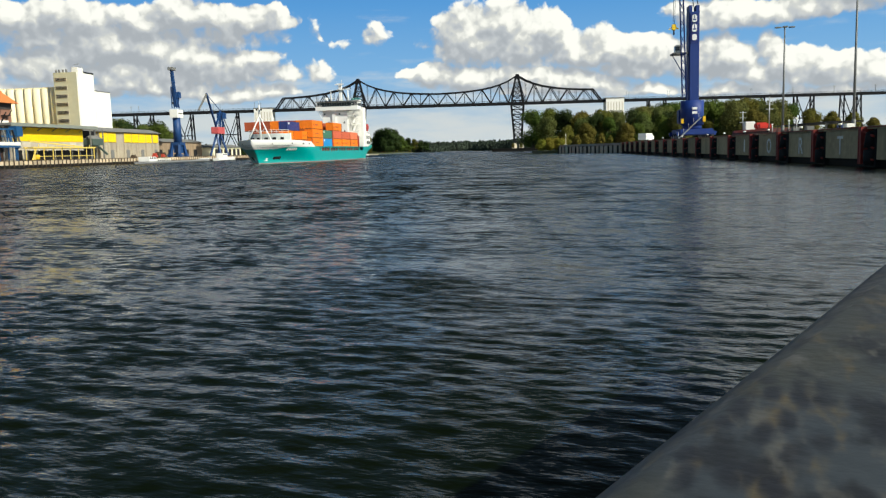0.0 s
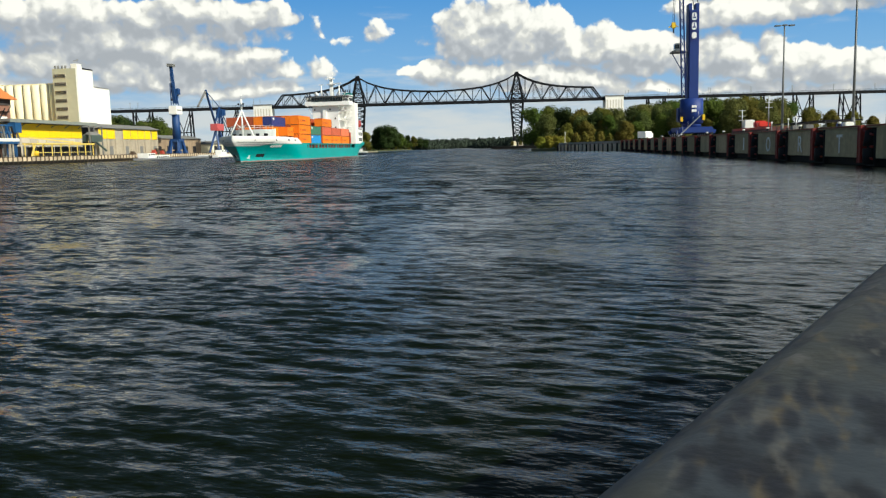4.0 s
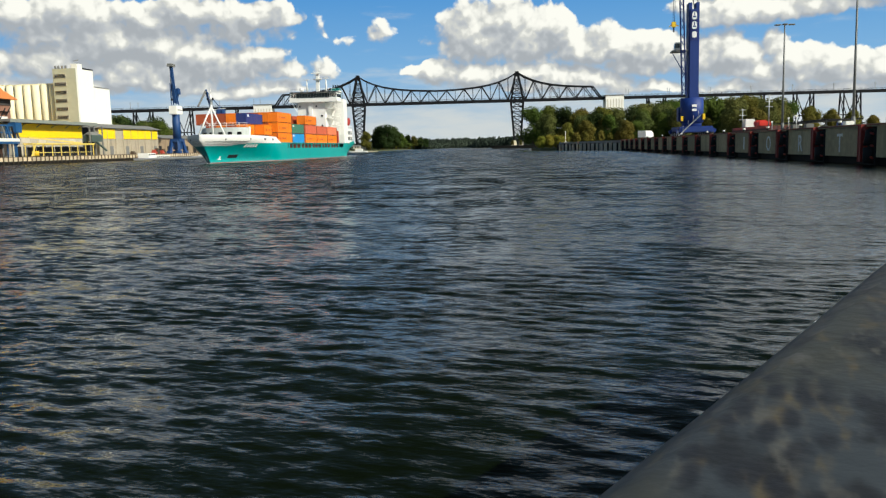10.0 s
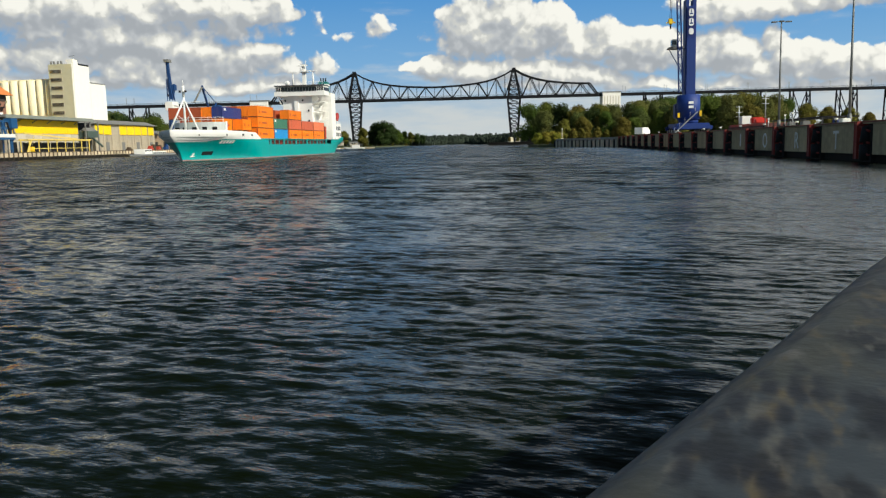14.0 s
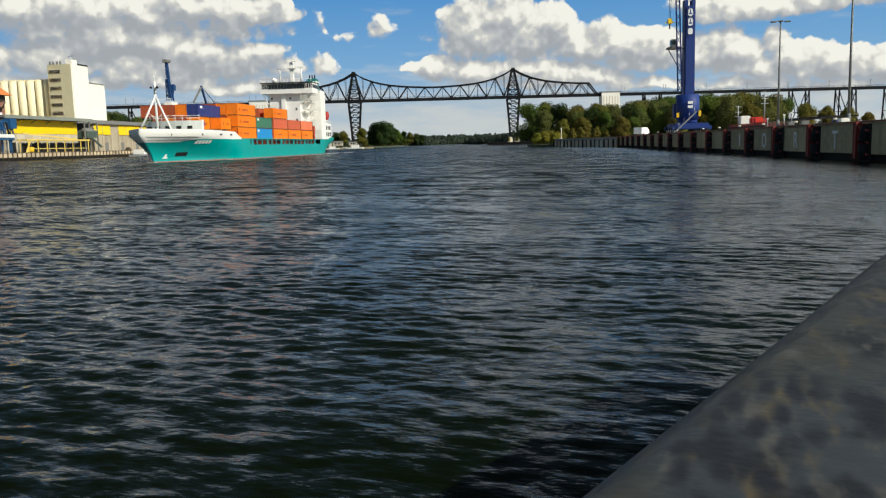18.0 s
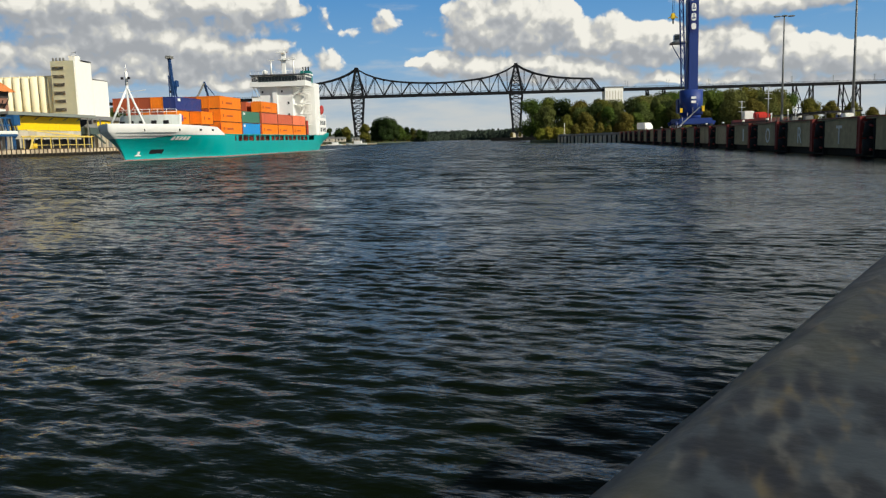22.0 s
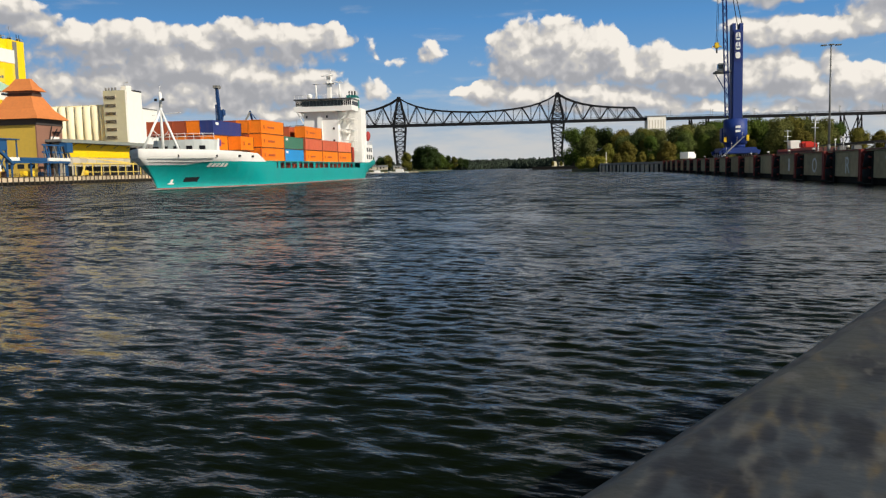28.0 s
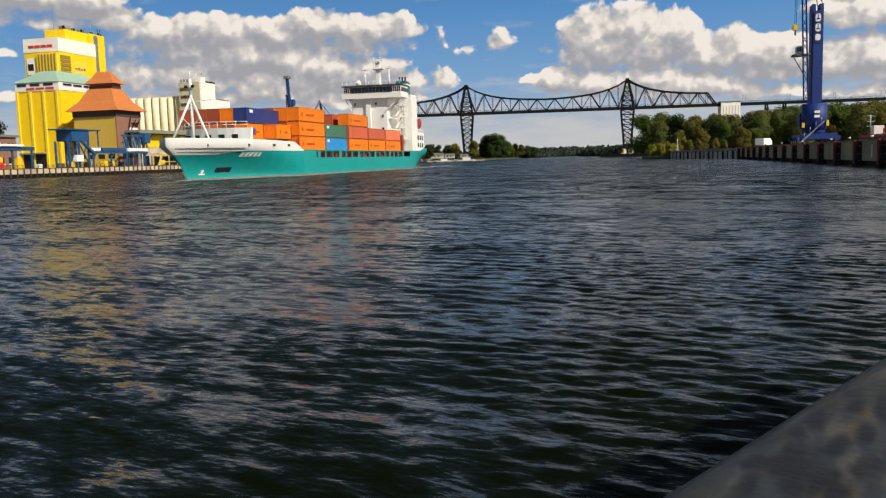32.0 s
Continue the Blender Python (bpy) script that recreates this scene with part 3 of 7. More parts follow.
        tex.inputs["Scale"].default_value, tex.inputs["Detail"].default_value = sc, det
        l.new(co.outputs["Object"], q.inputs["Vector"]), l.new(q.outputs[0], tex.inputs["Vector"])
    sm, both, gr, blow = n.new("ShaderNodeVectorMath"), n.new("ShaderNodeVectorMath"), n.new("ShaderNodeMapRange"), n.new("ShaderNodeVectorMath")
    sm.operation, both.operation, blow.operation = "MULTIPLY_ADD", "ADD", "SCALE"
    sm.inputs[1].default_value, sm.inputs[2].default_value = (0.22, 0.40, 0), (-0.11, -0.20, 0)
    l.new(mid.outputs["Color"], sm.inputs[0])
    l.new(sl.outputs[0], both.inputs[0]), l.new(sm.outputs[0], both.inputs[1])
    gr.inputs[1].default_value, gr.inputs[2].default_value, gr.inputs[3].default_value, gr.inputs[4].default_value = 0.3, 0.7, 0.6, 1.4
    l.new(gust.outputs[0], gr.inputs[0])
    l.new(both.outputs[0], blow.inputs[0]), l.new(gr.outputs[0], blow.inputs["Scale"])
    # noise stretched along the view; normals tilted towards the camera to mirror higher sky
    mp4, far_noise, tilt, sum4 = n.new("ShaderNodeMapping"), n.new("ShaderNodeTexNoise"), n.new("ShaderNodeVectorMath"), n.new("ShaderNodeVectorMath")
    mp4.vector_type = "TEXTURE"
    mp4.inputs["Scale"].default_value = (1.5, 5.5, 1.0)
    far_noise.inputs["Scale"].default_value, far_noise.inputs["Detail"].default_value, far_noise.inputs["Roughness"].default_value = 1.0, 3, 0.6
    tilt.operation, sum4.operation = "MULTIPLY_ADD", "ADD"
    tilt.inputs[1].default_value, tilt.inputs[2].default_value = (0.0, 0.22, 0), (0.0, -0.172, 0)
    l.new(co.outputs["Object"], mp4.inputs["Vector"]), l.new(mp4.outputs[0], far_noise.inputs["Vector"]), l.new(far_noise.outputs["Color"], tilt.inputs[0])
    l.new(blow.outputs[0], sum4.inputs[0]), l.new(tilt.outputs[0], sum4.inputs[1])
    l.new(sum4.outputs[0], gain.inputs[0])
    l.new(last.outputs[0], add.inputs[0]), l.new(gain.outputs[0], add.inputs[1]), l.new(add.outputs[0], nz.inputs[0])
    l.new(nz.outputs[0], b.inputs["Normal"])
    return m


def graded(lo, hi, step, grow, a, b):
    """Even steps between a and b, then steps that grow out to lo and hi."""
    mid = np.arange(a, b + step / 2, step)
    out, s = [mid[-1]], step
    while out[-1] < hi:
        s *= grow
        out.append(out[-1] + s)
    back, s = [mid[0]], step
    while back[-1] > lo:
        s *= grow
        back.append(back[-1] - s)
    return np.array(back[:0:-1] + list(mid) + out[1:])


def make_water():
    xs = graded(-2600, 2600, 0.052, 1.04, -17, 6)
    ys = graded(-400, 4200, 0.048, 1.019, -3, 8)
    dx, dy = np.gradient(xs), np.gradient(ys)
    X, Y = np.meshgrid(xs, ys)
    S = np.maximum(dx[None, :], dy[:, None])
    rng = np.random.RandomState(4)
    H = np.zeros_like(X)
    lee = 0.45 + 0.55 * np.clip((np.hypot(X, Y) - 6) / 20, 0, 1)
    for i in range(64):
        lam = 0.12 * (5.0 ** rng.rand())
        az = radians(24 + rng.randn() * 30)
        amp = 0.0045 * min(lam, 0.55 + 0.35 * lam) ** 0.85 * (0.6 + 0.8 * rng.rand())
        fade = np.clip((lam / S - 2.2) / 1.6, 0, 1)
        amp = amp * lee
        ph = 2 * math.pi / lam * (X * math.sin(az) + Y * math.cos(az)) + rng.rand() * 6.28
        ph += 0.9 * np.sin(X * 0.5 * rng.rand() + Y * 0.33 + i)
        H += amp * fade * np.sin(ph + 0.45 * np.sin(ph))
    near = np.exp(-((np.maximum(np.hypot(X + 8, Y - 8) - 150, 0)) / 150) ** 2)
    H *= near
    verts = np.stack([X.ravel(), Y.ravel(), H.ravel()], 1)
    ny, nx = X.shape
    i = (np.arange(ny - 1)[:, None] * nx + np.arange(nx - 1)[None, :]).ravel()
    faces = np.stack([i, i + 1, i + nx + 1, i + nx], 1)
    me = bpy.data.meshes.new("water")
    me.vertices.add(len(verts)), me.vertices.foreach_set("co", verts.ravel())
    me.loops.add(faces.size), me.loops.foreach_set("vertex_index", faces.ravel())
    me.polygons.add(len(faces)), me.polygons.foreach_set("loop_start", np.arange(0, faces.size, 4))
    me.update(calc_edges=True)
    me.polygons.foreach_set("use_smooth", np.ones(len(faces), bool))
    me.materials.append(water_material())
    return tagged(new("water", me), "dark rippled canal water under a cloudy sky", "water", kind="structure")


water = make_water()

# ---- the banks: x inland to the left is negative on LEFT, inland to the right positive on RIGHT; y runs along the canal ----
LEFT, RIGHT = pose(0, 0, 0, 0, 0, 0.55) @ pose(-196.5, 0, 0, 0, 0, -6.0), pose(25.6, 0, 0, 0, 0, -6.15)
QUAY = 3.05


# ---- the near quay, on whose edge the camera rests ----
def make_near_quay():
    bm = bmesh.new()
    prof = [(0.0, -8.0), (0.0, 1.95)] + [(0.05 - 0.05 * math.cos(a), 2.0 + 0.05 * math.sin(a)) for a in np.linspace(0.0, 1.45, 7)] + [(0.62, 2.062), (0.66, 2.02), (0.66, 1.0), (0.66, -8.0)]
    ys = [-60 + 4 * i for i in range(14)] + [-4 + 0.4 * i for i in range(28)] + [7.2, 7.24]
    rings = []
    for y in ys:
        j = (lambda k: noise.noise(Vector((y * 2.3, k * 0.7, 3))) * 0.006)
        rings.append([bm.verts.new((x + j(k), y, z + j(k + 20))) for k, (x, z) in enumerate(prof)])
    for a, b in zip(rings, rings[1:]):
        for k in range(len(prof) - 1):
            bm.faces.new((a[k], b[k], b[k + 1], a[k + 1])).smooth = True
    bm.faces.new(rings[0]), bm.faces.new(rings[-1][::-1])
    bmesh.ops.recalc_face_normals(bm, faces=bm.faces[:])
    ob = part("parapet", bm, PARAPET)
    ob.matrix_world = pose(0.039, 0.351, 0, 0, 0, -36.2)
    tagged(ob, "blotchy grey weathered capping of the near quay edge", "parapet", kind="structure")
    g = slab("ground_near_quay", [(0.67, -60), (40, -60), (40, 7.2), (0.67, 7.2)], -8, 1.0, CONCRETE, "concrete yard behind the near parapet", m=pose(0.039, 0.351, 0, 0, 0, -36.2))


def slab(name, pts, z0, z1, material, label, category="ground", m=None):
    bm = bmesh.new()
    add_prism(bm, pts, z0, z1)
    ob = part(name, bm, material)
    if m:
        ob.matrix_world = m
    return tagged(ob, label, category, kind="structure")


make_near_quay()
_bed = bmesh.new()
add_box(_bed, -4700, 4700, -4700, 4700, -9.0, -8.0)
tagged(part("ground", _bed, GROUND), "muddy canal bed below the water", "ground", kind="structure")
slab("ground_left_bank", [(-1500, -400), (0, -400), (0, 800), (-1500, 800)], -8, QUAY, GROUND, "paved yard of the harbour on the far bank", m=LEFT)
slab("ground_right_bank", [(0.6, 20), (1500, 20), (1500, 900), (-5, 900), (-14, 560), (-16, 300), (0.6, 246)], -8, QUAY - 0.05, GROUND, "harbour yard behind the concrete quay", m=RIGHT)
slab("ground_low_bank", [(44, 299), (36, 310), (35, 336), (52, 424), (80, 424), (58, 340)], -8, 1.0, GRASS, "low grassy spit below the wood")
slab("ground_far_left", [(-3500, 810), (-112, 800), (-70, 1050), (-60, 1600), (-10, 2300), (150, 2600), (150, 4400), (-3500, 4400)], -8, 2.2, GRASS, "wooded land along the far canal bend")
slab("ground_far_right", [(92, 885), (3500, 885), (3500, 4400), (170, 4400), (170, 2500), (62, 1900), (72, 1300)], -8, 2.2, GRASS, "wooded land beyond the bridge")


# ---- high bridge ----
BY, PYL = 742.0, (-77.5, 65.0)


def top_chord(x):
    d = min(abs(x - p) for p in PYL)
    return 52.3 + 14.7 * math.exp(-d / 21.0)


def make_bridge():
    br = empty("railway_bridge", pose(0, BY, 0), "dark grey steel high bridge with arched lattice trusses on tall pylons", "bridge")
    # deck girders
    for x0, x1 in ((-460, -152.5), (-152.5, -77.5), (-77.5, 65), (65, 140), (140, 470)):
        box("deck_girder", x0 + 0.03, x1 - 0.03, -4.6, 4.6, 41.2, 43.6, STEEL_DARK, br, "dark steel deck girder")
    for s in (-5.0, 5.0):
        bm = bmesh.new()
        for x0 in range(-460, 470, 10):
            add_box(bm, x0, x0 + 0.25, s - .1, s + .1, 43.5, 44.8)
        add_box(bm, -460, 470, s - .06, s + .06, 44.7, 44.85)
        part("parapet", bm, STEEL_DARK, br)
    # trusses over the three river spans
    spans = ((-152.5, -77.5, 10), (-77.5, 65.0, 18), (65.0, 140.0, 10))
    for s in (-4.2, 4.2):
        for x0, x1, k in spans:
            st = (x1 - x0) / k
            for i in range(k):
                a, b = x0 + i * st, x0 + (i + 1) * st
                ends = (x0 == -152.5 and i == 0, x1 == 140.0 and i == k - 1)
                za, zb = top_chord(a), top_chord(b)
                if ends[0]:
                    beam("end_post", (a, s, 43), (b, s, zb), 1.1, STEEL_DARK, br)
                elif ends[1]:
                    beam("end_post", (a, s, za), (b, s, 43), 1.1, STEEL_DARK, br)
                else:
                    beam("top_chord", (a, s, za), (b, s, zb), 1.05, STEEL_DARK, br)
                    if i % 2 == 0:
                        beam("diagonal", (a, s, za), (b, s, 43), 0.62, STEEL_DARK, br)
                    else:
                        beam("diagonal", (a, s, 43), (b, s, zb), 0.62, STEEL_DARK, br)
                if i:
                    beam("hanger", (a, s, 43), (a, s, za), 0.3, STEEL_DARK, br)
    for x0, x1, k in spans:
        st = (x1 - x0) / k
        for i in range(1, k):
            a = x0 + i * st
            beam("cross_tie", (a, -4.2, top_chord(a)), (a, 4.2, top_chord(a)), 0.45, STEEL_DARK, br)
    # pylons: widest at the deck, narrow foot and head
    for px in PYL:
        py = part("pylon", _pylon(px), STEEL_DARK, br, "tapered lattice steel pylon")
        for s in (-4.2, 4.2):
            for k in (-1, 1):
                box("foot_block", px + k * 3 - 1.6, px + k * 3 + 1.6, s - 1.6, s + 1.6, 2.0, 6.0, CONCRETE, br, "masonry pylon foot")
    # trestles under the approach viaducts
    for x in (-440, -398, -355, -313, -272.5, -236.5, -195, 190, 234, 278, 322, 364, 408, 452):
        trestle(br, x)
    # catenary masts
    for x in range(-430, 460, 37):
        if -150 < x < 138:
            continue
        for dx, q in ((0, -4), (4, 4)):
            bm = bmesh.new()
            add_beam(bm, (x + dx, q, 43.5), (x + dx, q, 50), 0.3)
            add_beam(bm, (x + dx, q, 49), (x + dx, q * 0.3, 49.5), 0.18)
            part("catenary_mast", bm, GALV, br)
    # white portal houses where truss and viaduct meet
    for x0, x1 in ((143.5, 159.5), (-171.0, -155.0)):
        h = box("portal_house", x0, x1, -7, 7, 2.5, 44.2, CREAM_WHITE, br, "white portal house with slit windows")
        for i in range(6):
            x = x0 + 1.4 + i * 2.5
            box("slit_window", x, x + 0.6, -7.15, -6.9, 33, 41.0, BEIGE, h)
        box("portal_roof", x0 - .5, x1 + .5, -7.5, 7.5, 44.2, 44.9, ROOF_GREY, h)


def _pylon(px):
    bm = bmesh.new()
    prof = ((5.5, 3.0), (10, 3.25), (14.5, 3.5), (19, 3.8), (23.5, 4.15), (28, 4.5), (32.5, 4.85), (37, 5.2), (41, 5.5), (45, 4.9), (49, 4.25), (53, 3.6), (57, 2.9), (61, 2.2), (67.4, 0.9))
    for s in (-4.2, 4.2):
        for (z0, w0), (z1, w1) in zip(prof, prof[1:]):
            for k in (-1, 1):
                add_beam(bm, (px + k * w0, s, z0), (px + k * w1, s, z1), 1.1 if z0 < 60 else 0.9)
                add_beam(bm, (px + k * w0, s, z0), (px - k * w1, s, z1), 0.42)
            add_beam(bm, (px - w1, s, z1), (px + w1, s, z1), 0.45)
    for z, w in prof:
        for k in (-1, 1):
            add_beam(bm, (px + k * w, -4.2, z), (px + k * w, 4.2, z), 0.5)
    add_box(bm, px - 1.3, px + 1.3, -4.8, 4.8, 66.6, 68.0)
    return bm


def trestle(br, x):
    for k in (-1, 1):
        for q in (-3.6, 3.6):
            beam("trestle_leg", (x + k * 8.4, q * 1.35, 2.5), (x + k * 7.4, q, 41.3), 1.05, STEEL_DARK, br)
            beam("trestle_brace", (x + k * 7.6, q * 1.02, 40.5), (x + k * 1.0, q * 1.2, 22), 0.6, STEEL_DARK, br)
            beam("trestle_brace", (x + k * 1.0, q * 1.2, 22), (x + k * 8.2, q * 1.3, 5), 0.6, STEEL_DARK, br)
        for z0, z1 in ((4, 22), (22, 40)):
            beam("trestle_brace", (x + k * 8, -4.4, z0), (x + k * 8, 3.7, z1), 0.4, STEEL_DARK, br)
    for q in (-3.6, 3.6):
        beam("trestle_tie", (x - 7.9, q * 1.2, 22), (x + 7.9, q * 1.2, 22), 0.6, STEEL_DARK, br)


make_bridge()

# ---- the container ship: y runs aft from the stem, x to port ----
SHIP_L = 113.0


def rake(z):
    """How far the stem leans forward at height z."""
    return 9.0 * max(0.0, min(z, 5.2) / 7.5) ** 1.5 - 2.6


def hull_half(s, z):
    """Half breadth at s metres aft of the stem and height z."""
    z = min(z, 5.2)
    flare = max(0.0, min(1.0, (z + 1) / 8.0))
    q = max(0.0, s + rake(z))
    length, power = 25 - 7 * flare, 1.35 + 0.4 * flare + 0.75 * flare ** 2
    b = 9.0 * (1 - (1 - min(q / length, 1.0)) ** power)
    if s > 96:
        k = (s - 96) / (SHIP_L - 96)
        b *= 1 - k ** 2 * max(0.0, 0.62 - 0.95 * flare)
    return max(b, 0.02)


def stem(s, z):
    """Station s carried forward to the raked stem, or forward again under the counter of the stern."""
    if s > 100:
        return s - (s - 100) / 13 * 9.5 * (1 - max(0.0, min(1.0, z / 4.0)))
    return s - rake(z) * max(0.0, 1 - s / 6.0)


def bow_line(z, s):
    """The paint line steps down towards the stem."""
    drop = 0.5 * max(0.0, min(1.0, (8.0 - s) / 3.0))
    return z - (drop if 4.0 < z < 4.6 else 0.6 * drop if 3.0 < z <= 4.0 else 0.0)


def hull_loft(levels, stations, tops, mats):
    """A skin from the listed levels to the top line, one face strip per level; mats gives the slot of each strip."""
    bm = bmesh.new()
    rows = []
    for s in stations:
        zs = [z for z in (bow_line(z, s) for z in levels) if z < tops(s) - 0.05]
        zs = zs + [tops(s)] * (len(levels) + 1 - len(zs))
        row = []
        for k in (1, -1):
            row.append([bm.verts.new((k * hull_half(stem(s, z), z), stem(s, z), z)) for z in zs])
        rows.append(row)
    for r0, r1 in zip(rows, rows[1:]):
        for side in (0, 1):
            for j in range(len(levels)):
                q = [r0[side][j], r1[side][j], r1[side][j + 1], r0[side][j + 1]]
                if side == 1:
                    q = q[::-1]
                if (q[0].co - q[3].co).length < 1e-4 and (q[1].co - q[2].co).length < 1e-4:
                    continue
                f = bm.faces.new(q)
                f.material_index, f.smooth = mats(j, (r0[side][j].co + r1[side][j].co).y / 2), True
    for row in (rows[0], rows[-1]):
        for j in range(len(levels)):
            q = [row[0][j], row[1][j], row[1][j + 1], row[0][j + 1]]
            if (q[0].co - q[3].co).length > 1e-3:
                f = bm.faces.new(q)
                f.material_index = mats(j, row[0][j].co.y)
    bmesh.ops.remove_doubles(bm, verts=bm.verts[:], dist=0.002)
    bmesh.ops.recalc_face_normals(bm, faces=bm.faces[:])
    return bm


def ship_top(s):
    if s < 23:
        return 6.45 - 0.5 * max(0, s) / 23
    if s < 27:
        return 5.95 - 1.45 * (s - 23) / 4
    if s < 95.5:
        return 3.2
    return 4.55 if s < 105 else 4.55 + 0.8 * min(1.0, (s - 105) / 5)


BOX_MESH = {}


def make_container(ship, s0, tier_z, edge, color, length=12.19, height=2.59):
    """One ribbed box with corner posts; boxes of one size and colour share their mesh."""
    key = (color, length)
    if key not in BOX_MESH:
        BOX_MESH[key] = container_mesh(length, height, CONT[color])
    ob = new("shipping_container", BOX_MESH[key])
    ob.parent = ship
    ob.location = (edge - 1.22, s0, tier_z)
    ob["label"] = COLOUR_WORDS[color] + " ribbed steel shipping container"
    if color == "orange" and edge > 4.5:
        if s0 < 15:
            for k in (0, 0.75):
                box("logo_panel", 1.222, 1.24, 1.5 + k, 2.1 + k, 0.75, 1.85, LOGO_BLUE, ob)
        else:
            box("logo_panel", 1.222, 1.24, 1.2, 1.6, 0.95, 1.6, MARK_RED, ob)
        box("marking_bar", 1.222, 1.24, 3.2, 3.2 + (length - 3) * .38, 1.1, 1.42, MARK_RED, ob)
    if color in ("navy", "green", "blue") and edge > 4.5:
        box("marking_bar", 1.222, 1.24, 1.0, 2.2, 1.75, 2.25, WHITE, ob)
    return ob


COLOUR_WORDS = dict(orange="bright orange", rust="rust brown", red="brick red", navy="navy blue", green="dark green", blue="sky blue", salmon="salmon orange")
# dark for bottom rails and aft posts: the gaps' shade put into the colour
FRAME = mat("container_frame_gap_shade", (0.10, 0.035, 0.015), 0.65, 0, 0.25, 0.6)
# roofs greyed to keep orange bounce light off the deckhouse
ROOF_MUTED = mat('muted_container_roof', (0.26, 0.235, 0.21), 0.85, 0, 0.2, 0.6)
LOGO_BLUE, MARK_RED = mat("logo_blue", (0.10, 0.06, 0.30), 0.5), mat("marking_red", (0.45, 0.09, 0.02), 0.5)


def container_mesh(length, height, material):
    bm = bmesh.new()
    w, L, h = 2.38, length, height - 0.05
    add_box(bm, -w / 2 + .06, w / 2 - .06, .06, L - .06, .06, h - .06)
    add_box(bm, -w / 2 + .14, w / 2 - .14, .14, L - .14, h - .06, h - .04, mi=2)
    for x in (-w / 2, w / 2 - .16):
        for y in (0, L - .16):
            add_box(bm, x, x + .16, y, y + .16, 0, h, mi=1 if y else 0)
    for z in (0, h - .14):
        for x in (-w / 2 + .01, w / 2 - .13):
            add_box(bm, x, x + .12, .16, L - .16, z, z + .14, mi=0 if z else 1)
        for y in (.01, L - .13):
            add_box(bm, -w / 2 + .16, w / 2 - .16, y, y + .12, z, z + .14, mi=0 if z else 1)
    k = int(L / 0.55)
    for i in range(k):
        y = .3 + i * (L - .6) / k
        for x in (-w / 2 + .045, w / 2 - .085):
            add_box(bm, x, x + .04, y, y + .26, .14, h - .14)
    for i in range(4):
        x = -w / 2 + .32 + i * .5
        add_box(bm, x, x + .24, .045, .07, .14, h - .14)
    me = bpy.data.meshes.new("shipping_container")
    bm.to_mesh(me), bm.free()
    me.materials.append(material)
    me.materials.append(FRAME)
    me.materials.append(ROOF_MUTED)
    return me


